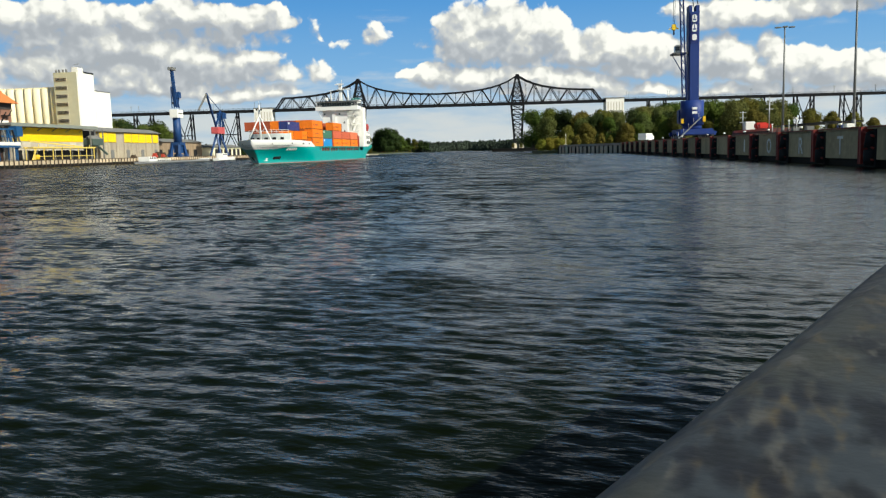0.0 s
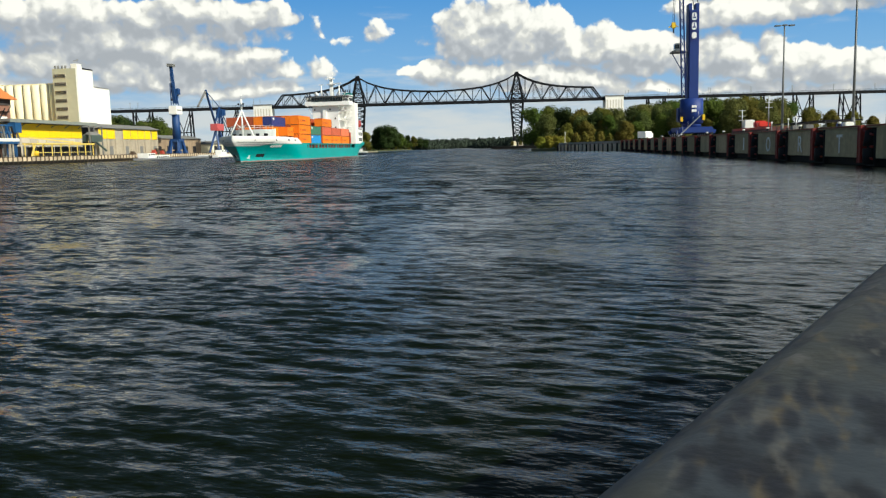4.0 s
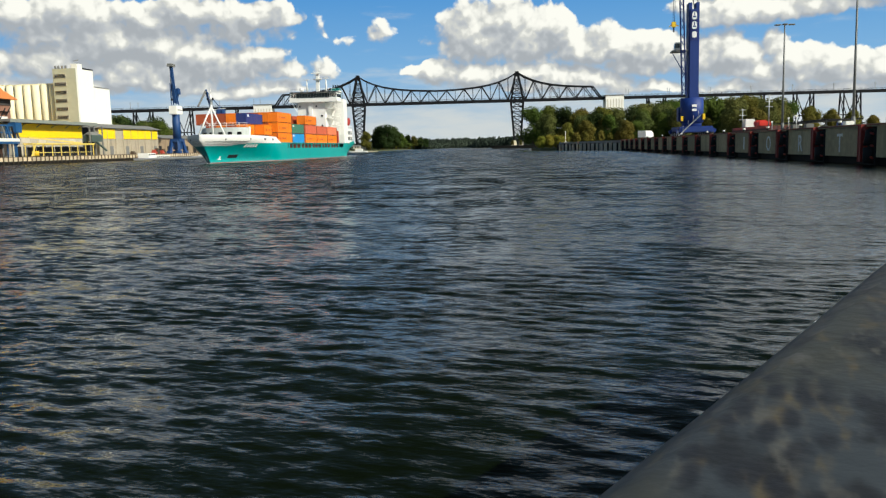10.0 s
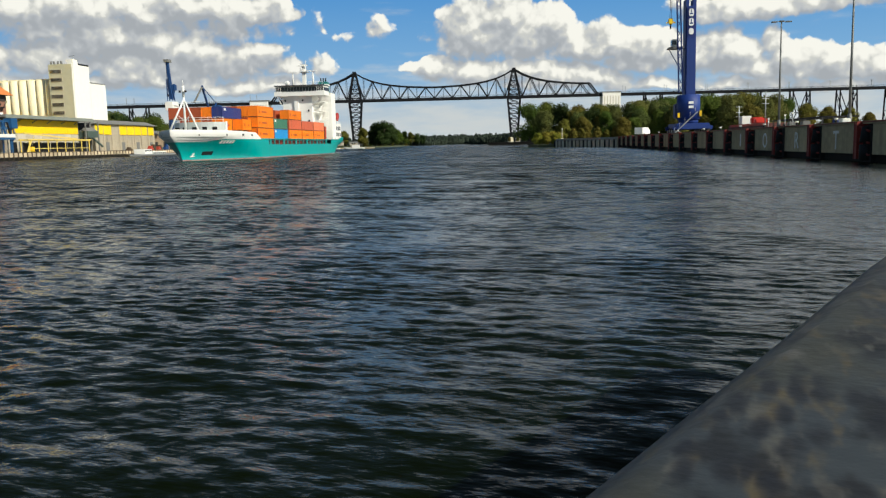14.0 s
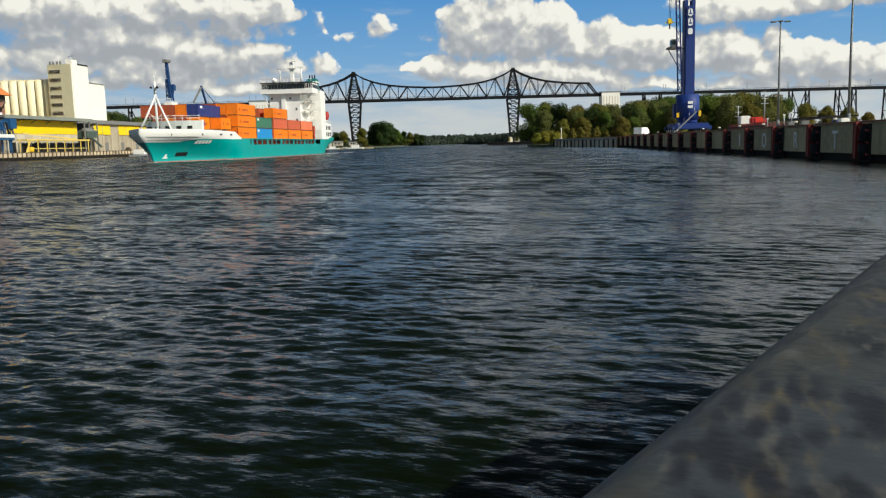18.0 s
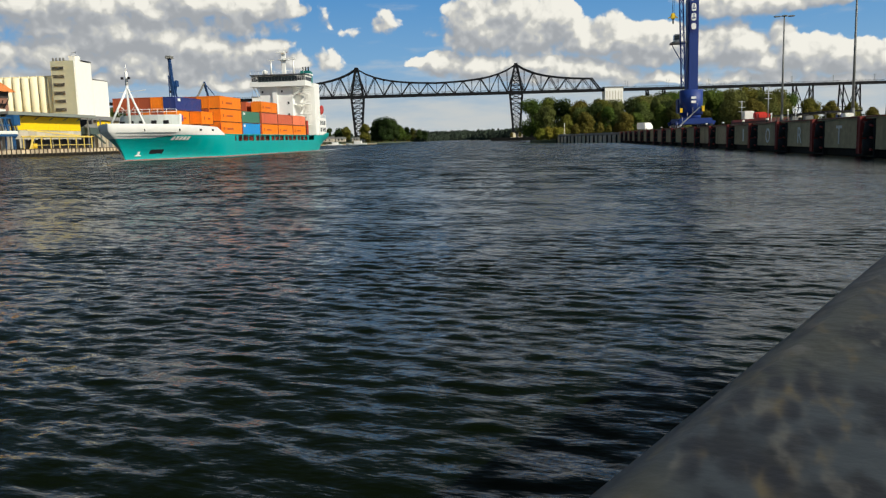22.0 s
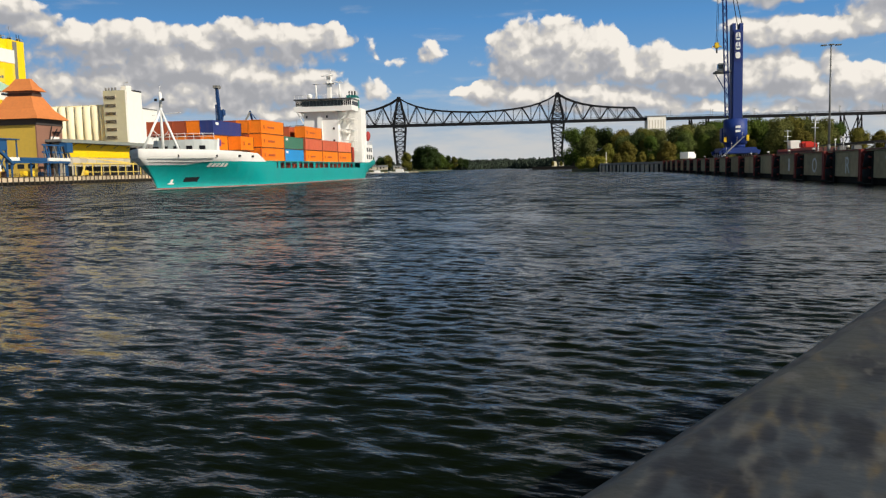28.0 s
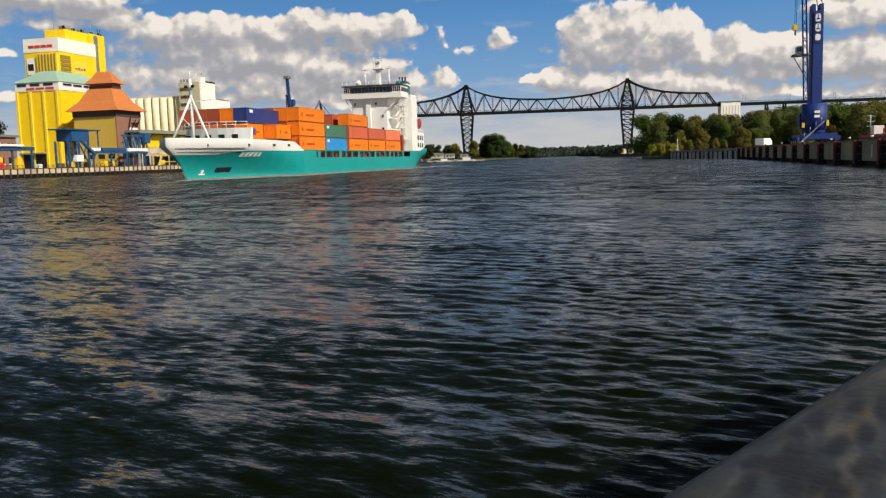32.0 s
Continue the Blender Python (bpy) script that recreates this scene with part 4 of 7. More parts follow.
def make_ship():
    ship = empty("container_ship", pose(-55, 151, 0, 0, 0, -5.9), "teal and white container ship loaded with orange boxes", "ship")
    st = [0, .4, 1, 2, 3.5, 5, 7, 9, 12, 15, 18, 21, 23, 25, 26.9, 27.1, 32, 40, 55, 70, 85, 94, 95.4, 95.6, 98, 101, 103, 105, 107, 109, 111, 112.3, SHIP_L]
    lev = (-3.0, 0.0, 0.24, 1.6, 2.9, 3.7, 4.4, 5.2)

    def slot(j, s):
        if j == 0:
            return 2
        if j == 1:
            return 3
        if s > 27:
            return 0
        return 1 if j >= 6 else 0

    hull = part("hull", hull_loft(lev, st, ship_top, slot), (TEAL, WHITE, RED_BOOT, RED_BOOT), ship, "teal hull with a white bow and worn boot topping")
    # decks
    bm = bmesh.new()
    for a, b, z in ((1.5, 27, 4.9), (27, 103, 3.0), (103, SHIP_L - .2, 4.6)):
        n = 10
        ring = [(hull_half(a + (b - a) * i / n, z) - .1, a + (b - a) * i / n) for i in range(n + 1)]
        vs = [bm.verts.new((x, y, z)) for x, y in ring] + [bm.verts.new((-x, y, z)) for x, y in ring[::-1]]
        bm.faces.new(vs)
    part("deck", bm, mat("green_deck_paint", (0.10, 0.16, 0.13), 0.7), ship)
    box("hatch_coaming", -7.3, 7.3, 27.5, 90.5, 3.0, 4.2, RED_RUST, ship, "rust brown hatch coaming")
    box("hatch_cover", -8.6, 8.6, 26.0, 90.3, 4.2, 4.42, TEAL, ship)
    # boxes: bay, port edge, rows, tiers from below; colours of the outer column and of the rest
    a, pt, zb, h = 13.7, 12.7, 4.45, 2.6

    def stack(s0, edge, tiers, fill, length=12.19, rows=7, special={}):
        for t, color in enumerate(tiers):
            for r in range(rows):
                c = special.get((r, t)) or (color if r == 0 else fill[(r + 2 * t) % len(fill)])
                make_container(ship, s0, (6.4 if s0 < a + pt - 1 else zb) + t * h, edge - r * 2.46, c, length)

    stack(a, 4.9, ("orange",), ("orange", "rust"), 6.06, 4)
    stack(a + 6.15, 7.2, ("orange",), ("orange", "rust"), 6.06, 6)
    for r, c in enumerate(("navy", "orange", "rust", "rust", "rust")):
        make_container(ship, a, 6.4 + h, 4.9 - r * 2.46, c)
    stack(a + pt, 8.55, ("orange", "orange", "orange"), ("orange", "rust"), special={(1, 2): "orange", (2, 2): "rust"})
    stack(a + 2 * pt, 8.3, ("blue", "green"), ("rust", "orange"))
    stack(a + 3 * pt, 8.55, ("orange", "red"), ("orange", "rust"))
    for r, c in enumerate(("orange", "rust", "orange", "rust", "rust", "orange", "rust")):
        make_container(ship, a + 3 * pt, zb + 2 * h, 7.4 - r * 2.46 if r else 8.55, c) if r < 6 else None
    stack(a + 4 * pt, 8.5, ("orange", "red"), ("rust", "salmon"))
    stack(a + 5 * pt, 8.5, ("orange", "salmon"), ("rust", "salmon"))

    # red braces that carry the outer boxes
    for i in range(19):
        s0 = 34.6 + i * 3.0
        for p, q in ((s0, s0 + 1.3), (s0 + 1.3, s0)):
            beam("red_brace", (8.4, p, 3.05), (8.4, q, 4.2), 0.16, RED_RUST, ship)
    # open bulwark beside the hatches
    for side in (-1, 1):
        for i in range(16):
            s0 = 33.5 + i * 3.7
            box("bulwark_panel", side * 8.88 - 0.06, side * 8.88 + 0.06, s0, s0 + 0.42 + 0.8 * (i % 3 == 0), 3.2, 4.5, TEAL, ship)
        box("bulwark_panel", side * 8.88 - 0.06, side * 8.88 + 0.06, 27.2, 32.6, 3.2, 4.5, TEAL, ship)
        box("bulwark_rail", side * 8.88 - 0.11, side * 8.88 + 0.11, 27.2, 93.5, 4.5, 4.62, TEAL, ship)
    # bow: breakwater with openings, rail, foremast, anchor and hawse
    bw = bmesh.new()
    ring = []
    for i in range(13):
        t = radians(-90 + 15 * i)
        ring.append((6.0 * math.sin(t) * (1 - 0.05 * math.cos(t)), 12.8 - 3.2 * math.cos(t)))
    for (x0, y0), (x1, y1) in zip(ring, ring[1:]):
        v = [bw.verts.new(c) for c in ((x0, y0, 4.9), (x1, y1, 4.9), (x1 * 0.96, y1 + .5, 8.2), (x0 * 0.96, y0 + .5, 8.2))]
        w = [bw.verts.new(c) for c in ((x0, y0 + .16, 4.9), (x1, y1 + .16, 4.9), (x1 * 0.96, y1 + .66, 8.2), (x0 * 0.96, y0 + .66, 8.2))]
        bw.faces.new(v), bw.faces.new(w[::-1]), bw.faces.new((v[3], v[2], w[2], w[3]))
    bmesh.ops.remove_doubles(bw, verts=bw.verts[:], dist=0.001)
    wall = part("breakwater", bw, SHIP_GREY, ship, "grey curved breakwater on the bow")
    for k in (-1, 1):
        beam("edge_post", (k * 6.05, 12.6, 5.2), (k * 5.75, 13.6, 8.3), 0.34, WHITE, wall)
    for x in (-4.2, -2.2, 0.0, 2.2, 4.2):
        y = 12.8 - 3.2 * math.cos(math.asin(x / 6.0)) + .18
        box("drain_opening", x - .5, x + .5, y - .1, y + .05, 6.5, 7.15, DARK, wall)
    for s0 in (0.25, 0.75):
        for k in (-1, 1):
            z = 4.2 + s0
            for q in range(6):
                sa, sb = 0.6 + q * 1.3, 1.9 + q * 1.3
                beam("rubbing_strip", (k * (hull_half(stem(sa, z), z) + .02), stem(sa, z), z), (k * (hull_half(stem(sb, z), z) + .02), stem(sb, z), z), 0.09, SHIP_GREY, ship)
    for i in range(9):
        x = -5.6 + i * 1.4
        y = 12.8 - 3.2 * math.cos(math.asin(max(-1, min(1, x / 6.0)))) + .58
        tube("rail_post", (x, y, 8.2), (x, y, 9.2), 0.05, WHITE, wall, n=6)
        if i:
            for z in (8.7, 9.2):
                tube("rail_bar", (xp, yp, z), (x, y, z), 0.045, WHITE, wall, n=6)
        xp, yp = x, y
    tube("foremast", (0, 5.2, 4.9), (0, 5.2, 15.2), 0.27, WHITE, ship, "white tripod foremast", r1=0.2)
    tube("mast_head", (0, 5.2, 13.2), (0, 5.2, 15.6), 0.26, WHITE, ship)
    tube("mast_antenna", (0, 5.2, 15.6), (0, 5.2, 16.7), 0.06, WHITE, ship)
    for k in (-1, 1):
        tube("mast_leg", (k * 3.8, 4.2, 4.9), (0, 5.2, 12.8), 0.19, WHITE, ship)
        tube("mast_strut", (k * 1.5, 4.8, 9.7), (0, 5.2, 8.2), 0.06, WHITE, ship)
        box("mast_light", k * .6 - .2, k * .6 + .2, 4.7, 5.0, 14.2, 14.6, DARK, ship)
    beam("mast_yard", (-1.6, 5.2, 12.0), (3.4, 5.2, 12.3), 0.1, WHITE, ship)
    for i in range(5):
        s1 = 8.6 + i * 0.84
        za, zc = 3.5, 4.15
        m = bmesh.new()
        xa0, xa1 = hull_half(s1, za) + .04, hull_half(s1 + .55, za) + .04
        xb0, xb1 = hull_half(s1, zc) + .04, hull_half(s1 + .55, zc) + .04
        vs = [m.verts.new(c) for c in ((xa0, s1, za), (xa1, s1 + .55, za), (xb1, s1 + .55, zc), (xb0, s1, zc), (xa0 - .1, s1, za), (xa1 - .1, s1 + .55, za), (xb1 - .1, s1 + .55, zc), (xb0 - .1, s1, zc))]
        for f in ((0, 1, 2, 3), (7, 6, 5, 4), (0, 4, 5, 1), (3, 2, 6, 7), (1, 5, 6, 2), (0, 3, 7, 4)):
            m.faces.new([vs[j] for j in f])
        part("name_bar", m, WHITE, ship)
    for k in (-1, 1):
        for name, s0, s1, z0, z1, mt, off in (("hawse_recess", 6.4, 8.9, 1.0, 1.9, DARK, .05), ("anchor", 4.3, 4.55, .95, 1.6, WHITE, .2), ("anchor_fluke", 4.0, 4.9, .8, 1.02, WHITE, .22)):
            m = bmesh.new()
            pts = [(k * (hull_half(s, z) + off), s, z) for s, z in ((s0, z0), (s1, z0), (s1, z1), (s0, z1))]
            v = [m.verts.new(c) for c in pts] + [m.verts.new((c[0] - k * .5, c[1], c[2])) for c in pts]
            for f in ((0, 1, 2, 3), (7, 6, 5, 4), (0, 4, 5, 1), (3, 2, 6, 7), (1, 5, 6, 2), (0, 3, 7, 4)):
                m.faces.new([v[j] for j in f])
            bmesh.ops.recalc_face_normals(m, faces=m.faces[:])
            part(name, m, mt, ship)
    for k in (-1, 1):
        for s0 in (2.2, 8.6, 14.5, 20):
            x = hull_half(s0, 5.3)
            box("fairlead", k * x - .12, k * x + .12, s0, s0 + .8, 5.15, 5.5, DARK, ship)

    # deckhouse: tower, bridge deck with wings, window band, monkey island, funnel casing
    house = box("deckhouse", -5.2, 4.2, 92.5, 101, 4.4, 18.3, WHITE, ship, "white steel deckhouse tower", 0.08)
    box("corner_casing", -1.4, -0.1, 92.0, 92.6, 4.4, 18.9, WHITE, house)
    for z in (10.2, 13.4, 16.6):
        for x in (-4.6, -3.2, 1.0, 2.8):
            if (z > 16) == (x in (-3.2, 2.8)):
                continue
            box("porthole", x, x + .45, 92.36, 92.55, z, z + .6, GLASS_DARK, house)
    for z in (7.6, 10.5, 13.4, 16.3):
        box("side_gallery", 4.7, 7.4, 93.2, 100.5, z, z + .15, WHITE, house)
        for y in (93.3, 95.6, 98, 100.3):
            tube("gallery_post", (7.3, y, z), (7.3, y, z + 2.9), 0.07, WHITE, house, n=6)
        for q in (.55, 1.05):
            tube("gallery_rail", (7.3, 93.3, z + q), (7.3, 100.3, z + q), 0.04, WHITE, house, n=6)
        beam("stair", (6.0, 94, z), (6.0, 99, z + 2.9), 0.5, WHITE, house, d=0.12)
    before = set(ship.children_recursive)
    box("bridge_deck", -7.4, 8.4, 91.2, 99.5, 19.0, 19.25, WHITE, ship)
    box("bridge_apron", -7.45, 8.45, 91.05, 91.2, 18.9, 20.2, WHITE, ship)
    wh = box("wheelhouse", -7.2, 8.2, 91.9, 98.6, 19.25, 22.0, WHITE, ship, "white wheelhouse with a dark window band", 0.06)
    for i in range(16):
        x = -7.0 + i * .95
        box("bridge_window", x, x + .87, 91.75, 91.93, 20.35, 21.75, GLASS_DARK, wh)
    for i in range(6):
        box("bridge_window", 8.17, 8.32, 92.3 + i * 1.02, 93.15 + i * 1.02, 20.45, 21.5, GLASS_DARK, wh)
    box("wheelhouse_roof", -7.4, 8.4, 91.0, 99.0, 22.0, 22.25, mat("dark_roof_edge", (0.05, 0.055, 0.06), 0.6), wh)
    for k, out, inn, root in ((-1, 7.3, 5.2, 5.2), (1, 8.3, 6.0, 4.2)):
        box("wing_screen", k * out - .07, k * out + .07, 91.2, 97.5, 19.25, 20.4, WHITE, ship)
        box("wing_front", min(k * inn, k * out), max(k * inn, k * out), 91.1, 91.25, 19.2, 20.4, WHITE, ship)
        for y in (92, 95.5):
            beam("wing_bracket", (k * (out - .4), y, 19.0), (k * root, y, 15.9), 0.22, WHITE, ship)
        for i in range(4):
            x = k * (inn + .2 + i * .55)
            tube("wing_post", (x, 91.2, 20.4), (x, 91.2, 22.0), 0.05, WHITE, ship, n=6)
    # masts and aerials on the roof
    box("radar_mast", 0.9, 2.0, 94.2, 95.4, 22.25, 28.9, WHITE, ship, "white radar mast with scanners", 0.1)
    box("mast_platform", 0.1, 2.9, 93.6, 96, 26.4, 26.55, WHITE, ship)
    beam("radar_scanner", (-0.4, 93.8, 28.4), (3.0, 93.8, 28.5), 0.3, WHITE, ship)
    beam("radar_scanner", (1.4, 93.6, 26.7), (5.2, 93.6, 26.9), 0.16, WHITE, ship)
    tube("mast_antenna", (2.0, 94.8, 28.9), (2.0, 94.8, 30.2), 0.07, WHITE, ship, n=6)
    tube("mast_antenna", (0.3, 94.8, 26.4), (0.3, 94.8, 29.4), 0.05, WHITE, ship, n=6)
    for x, z in ((-2.3, 26.4), (4.2, 26.6)):
        tube("aerial_post", (x, 95, 22.2), (x, 95, z), 0.34, WHITE, ship, r1=0.16, n=8)
        box("aerial_head", x - .9, x + .9, 94.7, 95.3, z, z + .14, WHITE, ship)
    bm = bmesh.new()
    bmesh.ops.create_uvsphere(bm, u_segments=12, v_segments=8, radius=0.75, matrix=Matrix.Translation((-4.2, 95, 23.2)))
    part("satellite_dome", bm, WHITE, ship)
    for i in range(14):
        x = -7.2 + i * 1.18
        tube("roof_rail_post", (x, 91.2, 22.25), (x, 91.2, 23.2), 0.04, WHITE, ship, n=6)
    tube("roof_rail", (-7.2, 91.2, 23.2), (8.2, 91.2, 23.2), 0.04, WHITE, ship, n=6)
    for ob in set(ship.children) - before:
        ob.location.z -= 0.7
    # funnel and stern
    SHED_TEAL = mat("dark_teal_funnel_paint", (0.0, 0.15, 0.14), 0.5, 0, 0.15)
    box("funnel_casing", 2.2, 8.3, 101, 106.5, 4.6, 19.5, WHITE, ship, "white funnel casing", 0.1)
    fn = box("funnel", 3.9, 6.9, 101.6, 105.2, 19.5, 23.2, SHED_TEAL, ship, "teal funnel with a dark cap", 0.25)
    box("funnel_band", 3.8, 7.0, 101.5, 105.3, 21.9, 22.4, WHITE, fn)
    for x in (4.6, 5.4, 6.2):
        tube("exhaust", (x, 103.2, 23.0), (x, 103.2, 24.4), 0.22, DARK, fn)
    ph = box("poop_house", -8.4, 8.7, 103.5, 111.5, 4.6, 9.6, WHITE, ship, "white stern house with square openings", 0.06)
    for y in (104.6, 106.8, 109.0):
        for z in (5.6, 7.6):
            box("stern_window", 8.62, 8.76, y, y + 1.3, z, z + 1.2, GLASS_DARK, ph)
    bm = bmesh.new()
    bmesh.ops.create_uvsphere(bm, u_segments=14, v_segments=10, radius=1.0, matrix=Matrix.Translation((8.4, 107.6, 12.0)) @ Matrix.Rotation(radians(-24), 4, "X") @ Matrix.Diagonal((0.7, 0.95, 1.5, 1)))
    part("lifeboat", bm, mat("lifeboat_red", (0.33, 0.02, 0.015), 0.5), ship, "red enclosed lifeboat")
    for y in (104.6, 108.4):
        beam("davit", (8.2, y + 1, 9.6), (8.4, y + 1, 13.2), 0.22, WHITE, ship)
    for i in range(9):
        y = 103.8 + i
        tube("rail_post", (8.5, y, 9.6), (8.5, y, 10.6), 0.04, WHITE, ship, n=6)
    tube("stern_rail", (8.5, 103.8, 10.6), (8.5, 111.8, 10.6), 0.04, WHITE, ship, n=6)
    # broken foam along the waterline
    fr = random.Random(5)
    bm = bmesh.new()
    for i in range(340):
        s0 = fr.random() ** 1.3 * 112
        w = fr.uniform(.08, .5) * (1.6 if s0 < 12 else 1)
        x, ln = hull_half(s0, 0.1) + fr.uniform(-.1, .35), fr.uniform(.3, 1.6)
        vs = [bm.verts.new((x + w * math.cos(t) * fr.uniform(.6, 1), s0 + ln * math.sin(t), 0.06 + fr.uniform(0, .05))) for t in np.linspace(0, 2 * math.pi, 7, endpoint=False)]
        bm.faces.new(vs)
    for i in range(160):
        s0, x = 112 + fr.random() ** 1.5 * 38, fr.uniform(-6, 9)
        ln = fr.uniform(.2, .8)
        vs = [bm.verts.new((x + ln * 1.8 * math.cos(t) * fr.uniform(.6, 1), s0 + ln * math.sin(t), 0.05)) for t in np.linspace(0, 2 * math.pi, 7, endpoint=False)]
        bm.faces.new(vs)
    foam = part("foam", bm, mat("foam", (0.72, 0.74, 0.72), 0.8), ship, "white broken foam at the hull")
    foam["kind"] = "stuff"
    # brown lashing cage before the deckhouse
    cage = box("lashing_cage", 4.6, 8.4, 91.0, 92.3, 4.4, 8.6, RED_RUST, ship, "rust brown lashing cage", 0.05)
    for i in range(4):
        beam("cage_bar", (4.8 + i * 1.1, 90.92, 4.5), (4.8 + i * 1.1, 90.92, 8.5), 0.14, DARK, cage)
    # winches and bitts on the foredeck
    for x, y in ((-2.4, 8.4), (2.0, 8.8), (0.2, 10.2)):
        w = box("windlass", x - .9, x + .9, y - .5, y + .6, 4.9, 5.5, SHIP_GREY, ship, "grey anchor windlass", 0.1)
        tube("drum", (x - .8, y, 5.75), (x + .8, y, 5.75), 0.42, GALV, w, n=12)
    # lashing bridges between bays
    for b in range(1, 6):
        y = a + b * pt - 0.28
        for x in (-8.4, -4.2, 0, 4.2, 8.4):
            beam("lashing_post", (x, y, 4.4), (x, y, 6.9), 0.16, RED_RUST, ship)
    return ship


ship = make_ship()

# ---- far harbour ----
def lbox(name, w0, w1, u0, u1, z0, z1, material, parent=None, label="", bevel=0.0):
    """w metres inland from the quay edge, u metres along it, in the left bank's space."""
    return box(name, -w1, -w0, u0, u1, z0, z1, material, parent, label, bevel)


def lthing(name, label, category, group="", m=LEFT):
    return empty(name, m, label, category, group)


LEFT_NEAR = pose(0, 0, 0, 0, 0, 0.2) @ LEFT @ pose(0, -5, 0)
# tall towers scaled and turned about the camera to fit its view, behind the mill
LEFT_MID = pose(0, 0, QUAY, 0, 0, -1.85) @ Matrix.Scale(1.14, 4) @ pose(0, 0, -QUAY) @ LEFT_NEAR @ pose(-5, 0, 0)
LEFT_BACK = pose(0, 0, QUAY, 0, 0, -0.45) @ Matrix.Scale(1.16, 4) @ pose(0, 0, -QUAY) @ LEFT_NEAR


def hip(name, w0, w1, u0, u1, z0, z1, inset, material, parent, label="", flare=0.0):
    """A hipped roof with a flat top left open for a lantern."""
    bm = bmesh.new()
    rings = []
    for k in (0, 0.45, 1):
        i = inset * (k ** (1 + flare) if flare else k)
        j = inset * (k if not flare else 1 - (1 - k) ** (1 + flare))
        z = z0 + (z1 - z0) * k
        rings.append([bm.verts.new(c) for c in ((-w1 + j, u0 + j, z), (-w0 - j, u0 + j, z), (-w0 - j, u1 - j, z), (-w1 + j, u1 - j, z))])
    for a, b in zip(rings, rings[1:]):
        for q in range(4):
            bm.faces.new((a[q], a[(q + 1) % 4], b[(q + 1) % 4], b[q]))
    bm.faces.new(rings[0][::-1]), bm.faces.new(rings[-1])
    return part(name, bm, material, parent, label)


# cream grain silo
silo = lthing("grain_silo", "tall cream concrete grain silo with a white windowless side", "silo")
# tower toned darker than its white side skin; the front's shade is in the colour
tw = lbox("tower", 28, 40.3, 416, 432, QUAY, 46.7, mat("shaded_cream_render", (0.50, 0.48, 0.34), 0.85, 0, 0.08, 0.1, streak=0.2, dirt=(0.36, 0.34, 0.26)), silo, "cream tower with louvred openings", 0.1)
for z in (42.2, 38.1, 34.0, 29.9, 25.8, 21.7):
    lv = lbox("louvre_frame", 33.2, 39.4, 415.8, 416.05, z, z + 1.9, BEIGE, tw)
    for i in range(4):
        lbox("louvre", 33.4, 39.2, 415.7, 415.85, z + .2 + i * .42, z + .42 + i * .42, DARK, lv)
lbox("side_skin", 27.7, 28.0, 416.0, 432.0, QUAY, 46.6, CREAM_WHITE, tw)
lbox("stair_shaft", 27.2, 30.5, 416.3, 421.0, QUAY, 49.0, CREAM_WHITE, silo, "white stair shaft", 0.05)
lbox("annex", 27.6, 40.3, 432.05, 448, QUAY, 38.2, CREAM_WHITE, silo, "white windowless annex", 0.1)
lbox("annex_parapet", 29, 33, 433, 441, 38.2, 39.0, ROOF_GREY, silo)
lbox("roof_slab", 28, 40.6, 421.2, 432.2, 46.7, 47.3, ROOF_GREY, silo)
lbox("roof_edge", 27.65, 28.05, 421.2, 432.1, 46.7, 47.4, DARK, silo)
lbox("roof_edge", 27.55, 28.0, 434.0, 447.6, 38.2, 38.7, ROOF_GREY, silo)
for w in (34.2, 36, 38, 39.6):
    tube("roof_vent", (-w, 418, 46.7), (-w, 418, 48.4), 0.5, ROOF_GREY, silo, n=8)
for w, z in ((31, 52), (33.2, 51.4), (29.4, 49.4)):
    tube("aerial", (-w, 424, 46.7), (-w, 424, z), 0.09, GALV, silo, n=5)
beam("aerial_arm", (-33.2, 424, 51.2), (-30.4, 424, 51.6), 0.2, GALV, silo)
for i in range(11):
    tb = tube("silo_tube", (-(42.9 + i * 4.7), 421, QUAY), (-(42.9 + i * 4.7), 421, 39.3 + 0.02 * i), 2.42, CREAM, silo, n=24)
    lbox("tube_cap", 40.9 + i * 4.7, 44.9 + i * 4.7, 419.5, 424, 39.3, 40.0, CREAM, silo)
lbox("silo_back", 41, 93, 422.5, 436, QUAY, 38.6, CREAM, silo)

# long warehouse with yellow band
shed = lthing("warehouse", "long quayside warehouse with a bright yellow panel band", "warehouse")
lbox("wall", 12.3, 27, 336, 389, QUAY, 16.8, BEIGE, shed)
for i in range(6):
    u = 336.3 + i * 8.8
    lbox("yellow_panel", 12.0, 12.3, u, u + 8.74, 11.1, 16.9, YELLOW, shed)
for i in range(9):
    u = 336.4 + i * 5.85
    lbox("grey_panel", 12.05, 12.3, u, u + 5.7, 8.2, 10.95, BEIGE, shed)
    lbox("gate", 12.08, 12.3, u + .6, u + 4.9, 3.1, 7.4, (ROOF_GREY if i % 3 else DARK), shed)
lbox("roof", 8.6, 28, 330, 397, 17.3, 18.3, ROOF_GREY, shed, "grey projecting roof slab")
lbox("roof_fascia", 8.4, 8.6, 330, 397, 17.0, 18.4, mat("grey_green_fascia", (0.22, 0.24, 0.21), 0.7), shed)
for u in (331, 342, 353, 364, 375, 386, 396):
    beam("roof_bracket", (-8.8, u, 17.3), (-12.2, u, 15.4), 0.25, ROOF_GREY, shed)

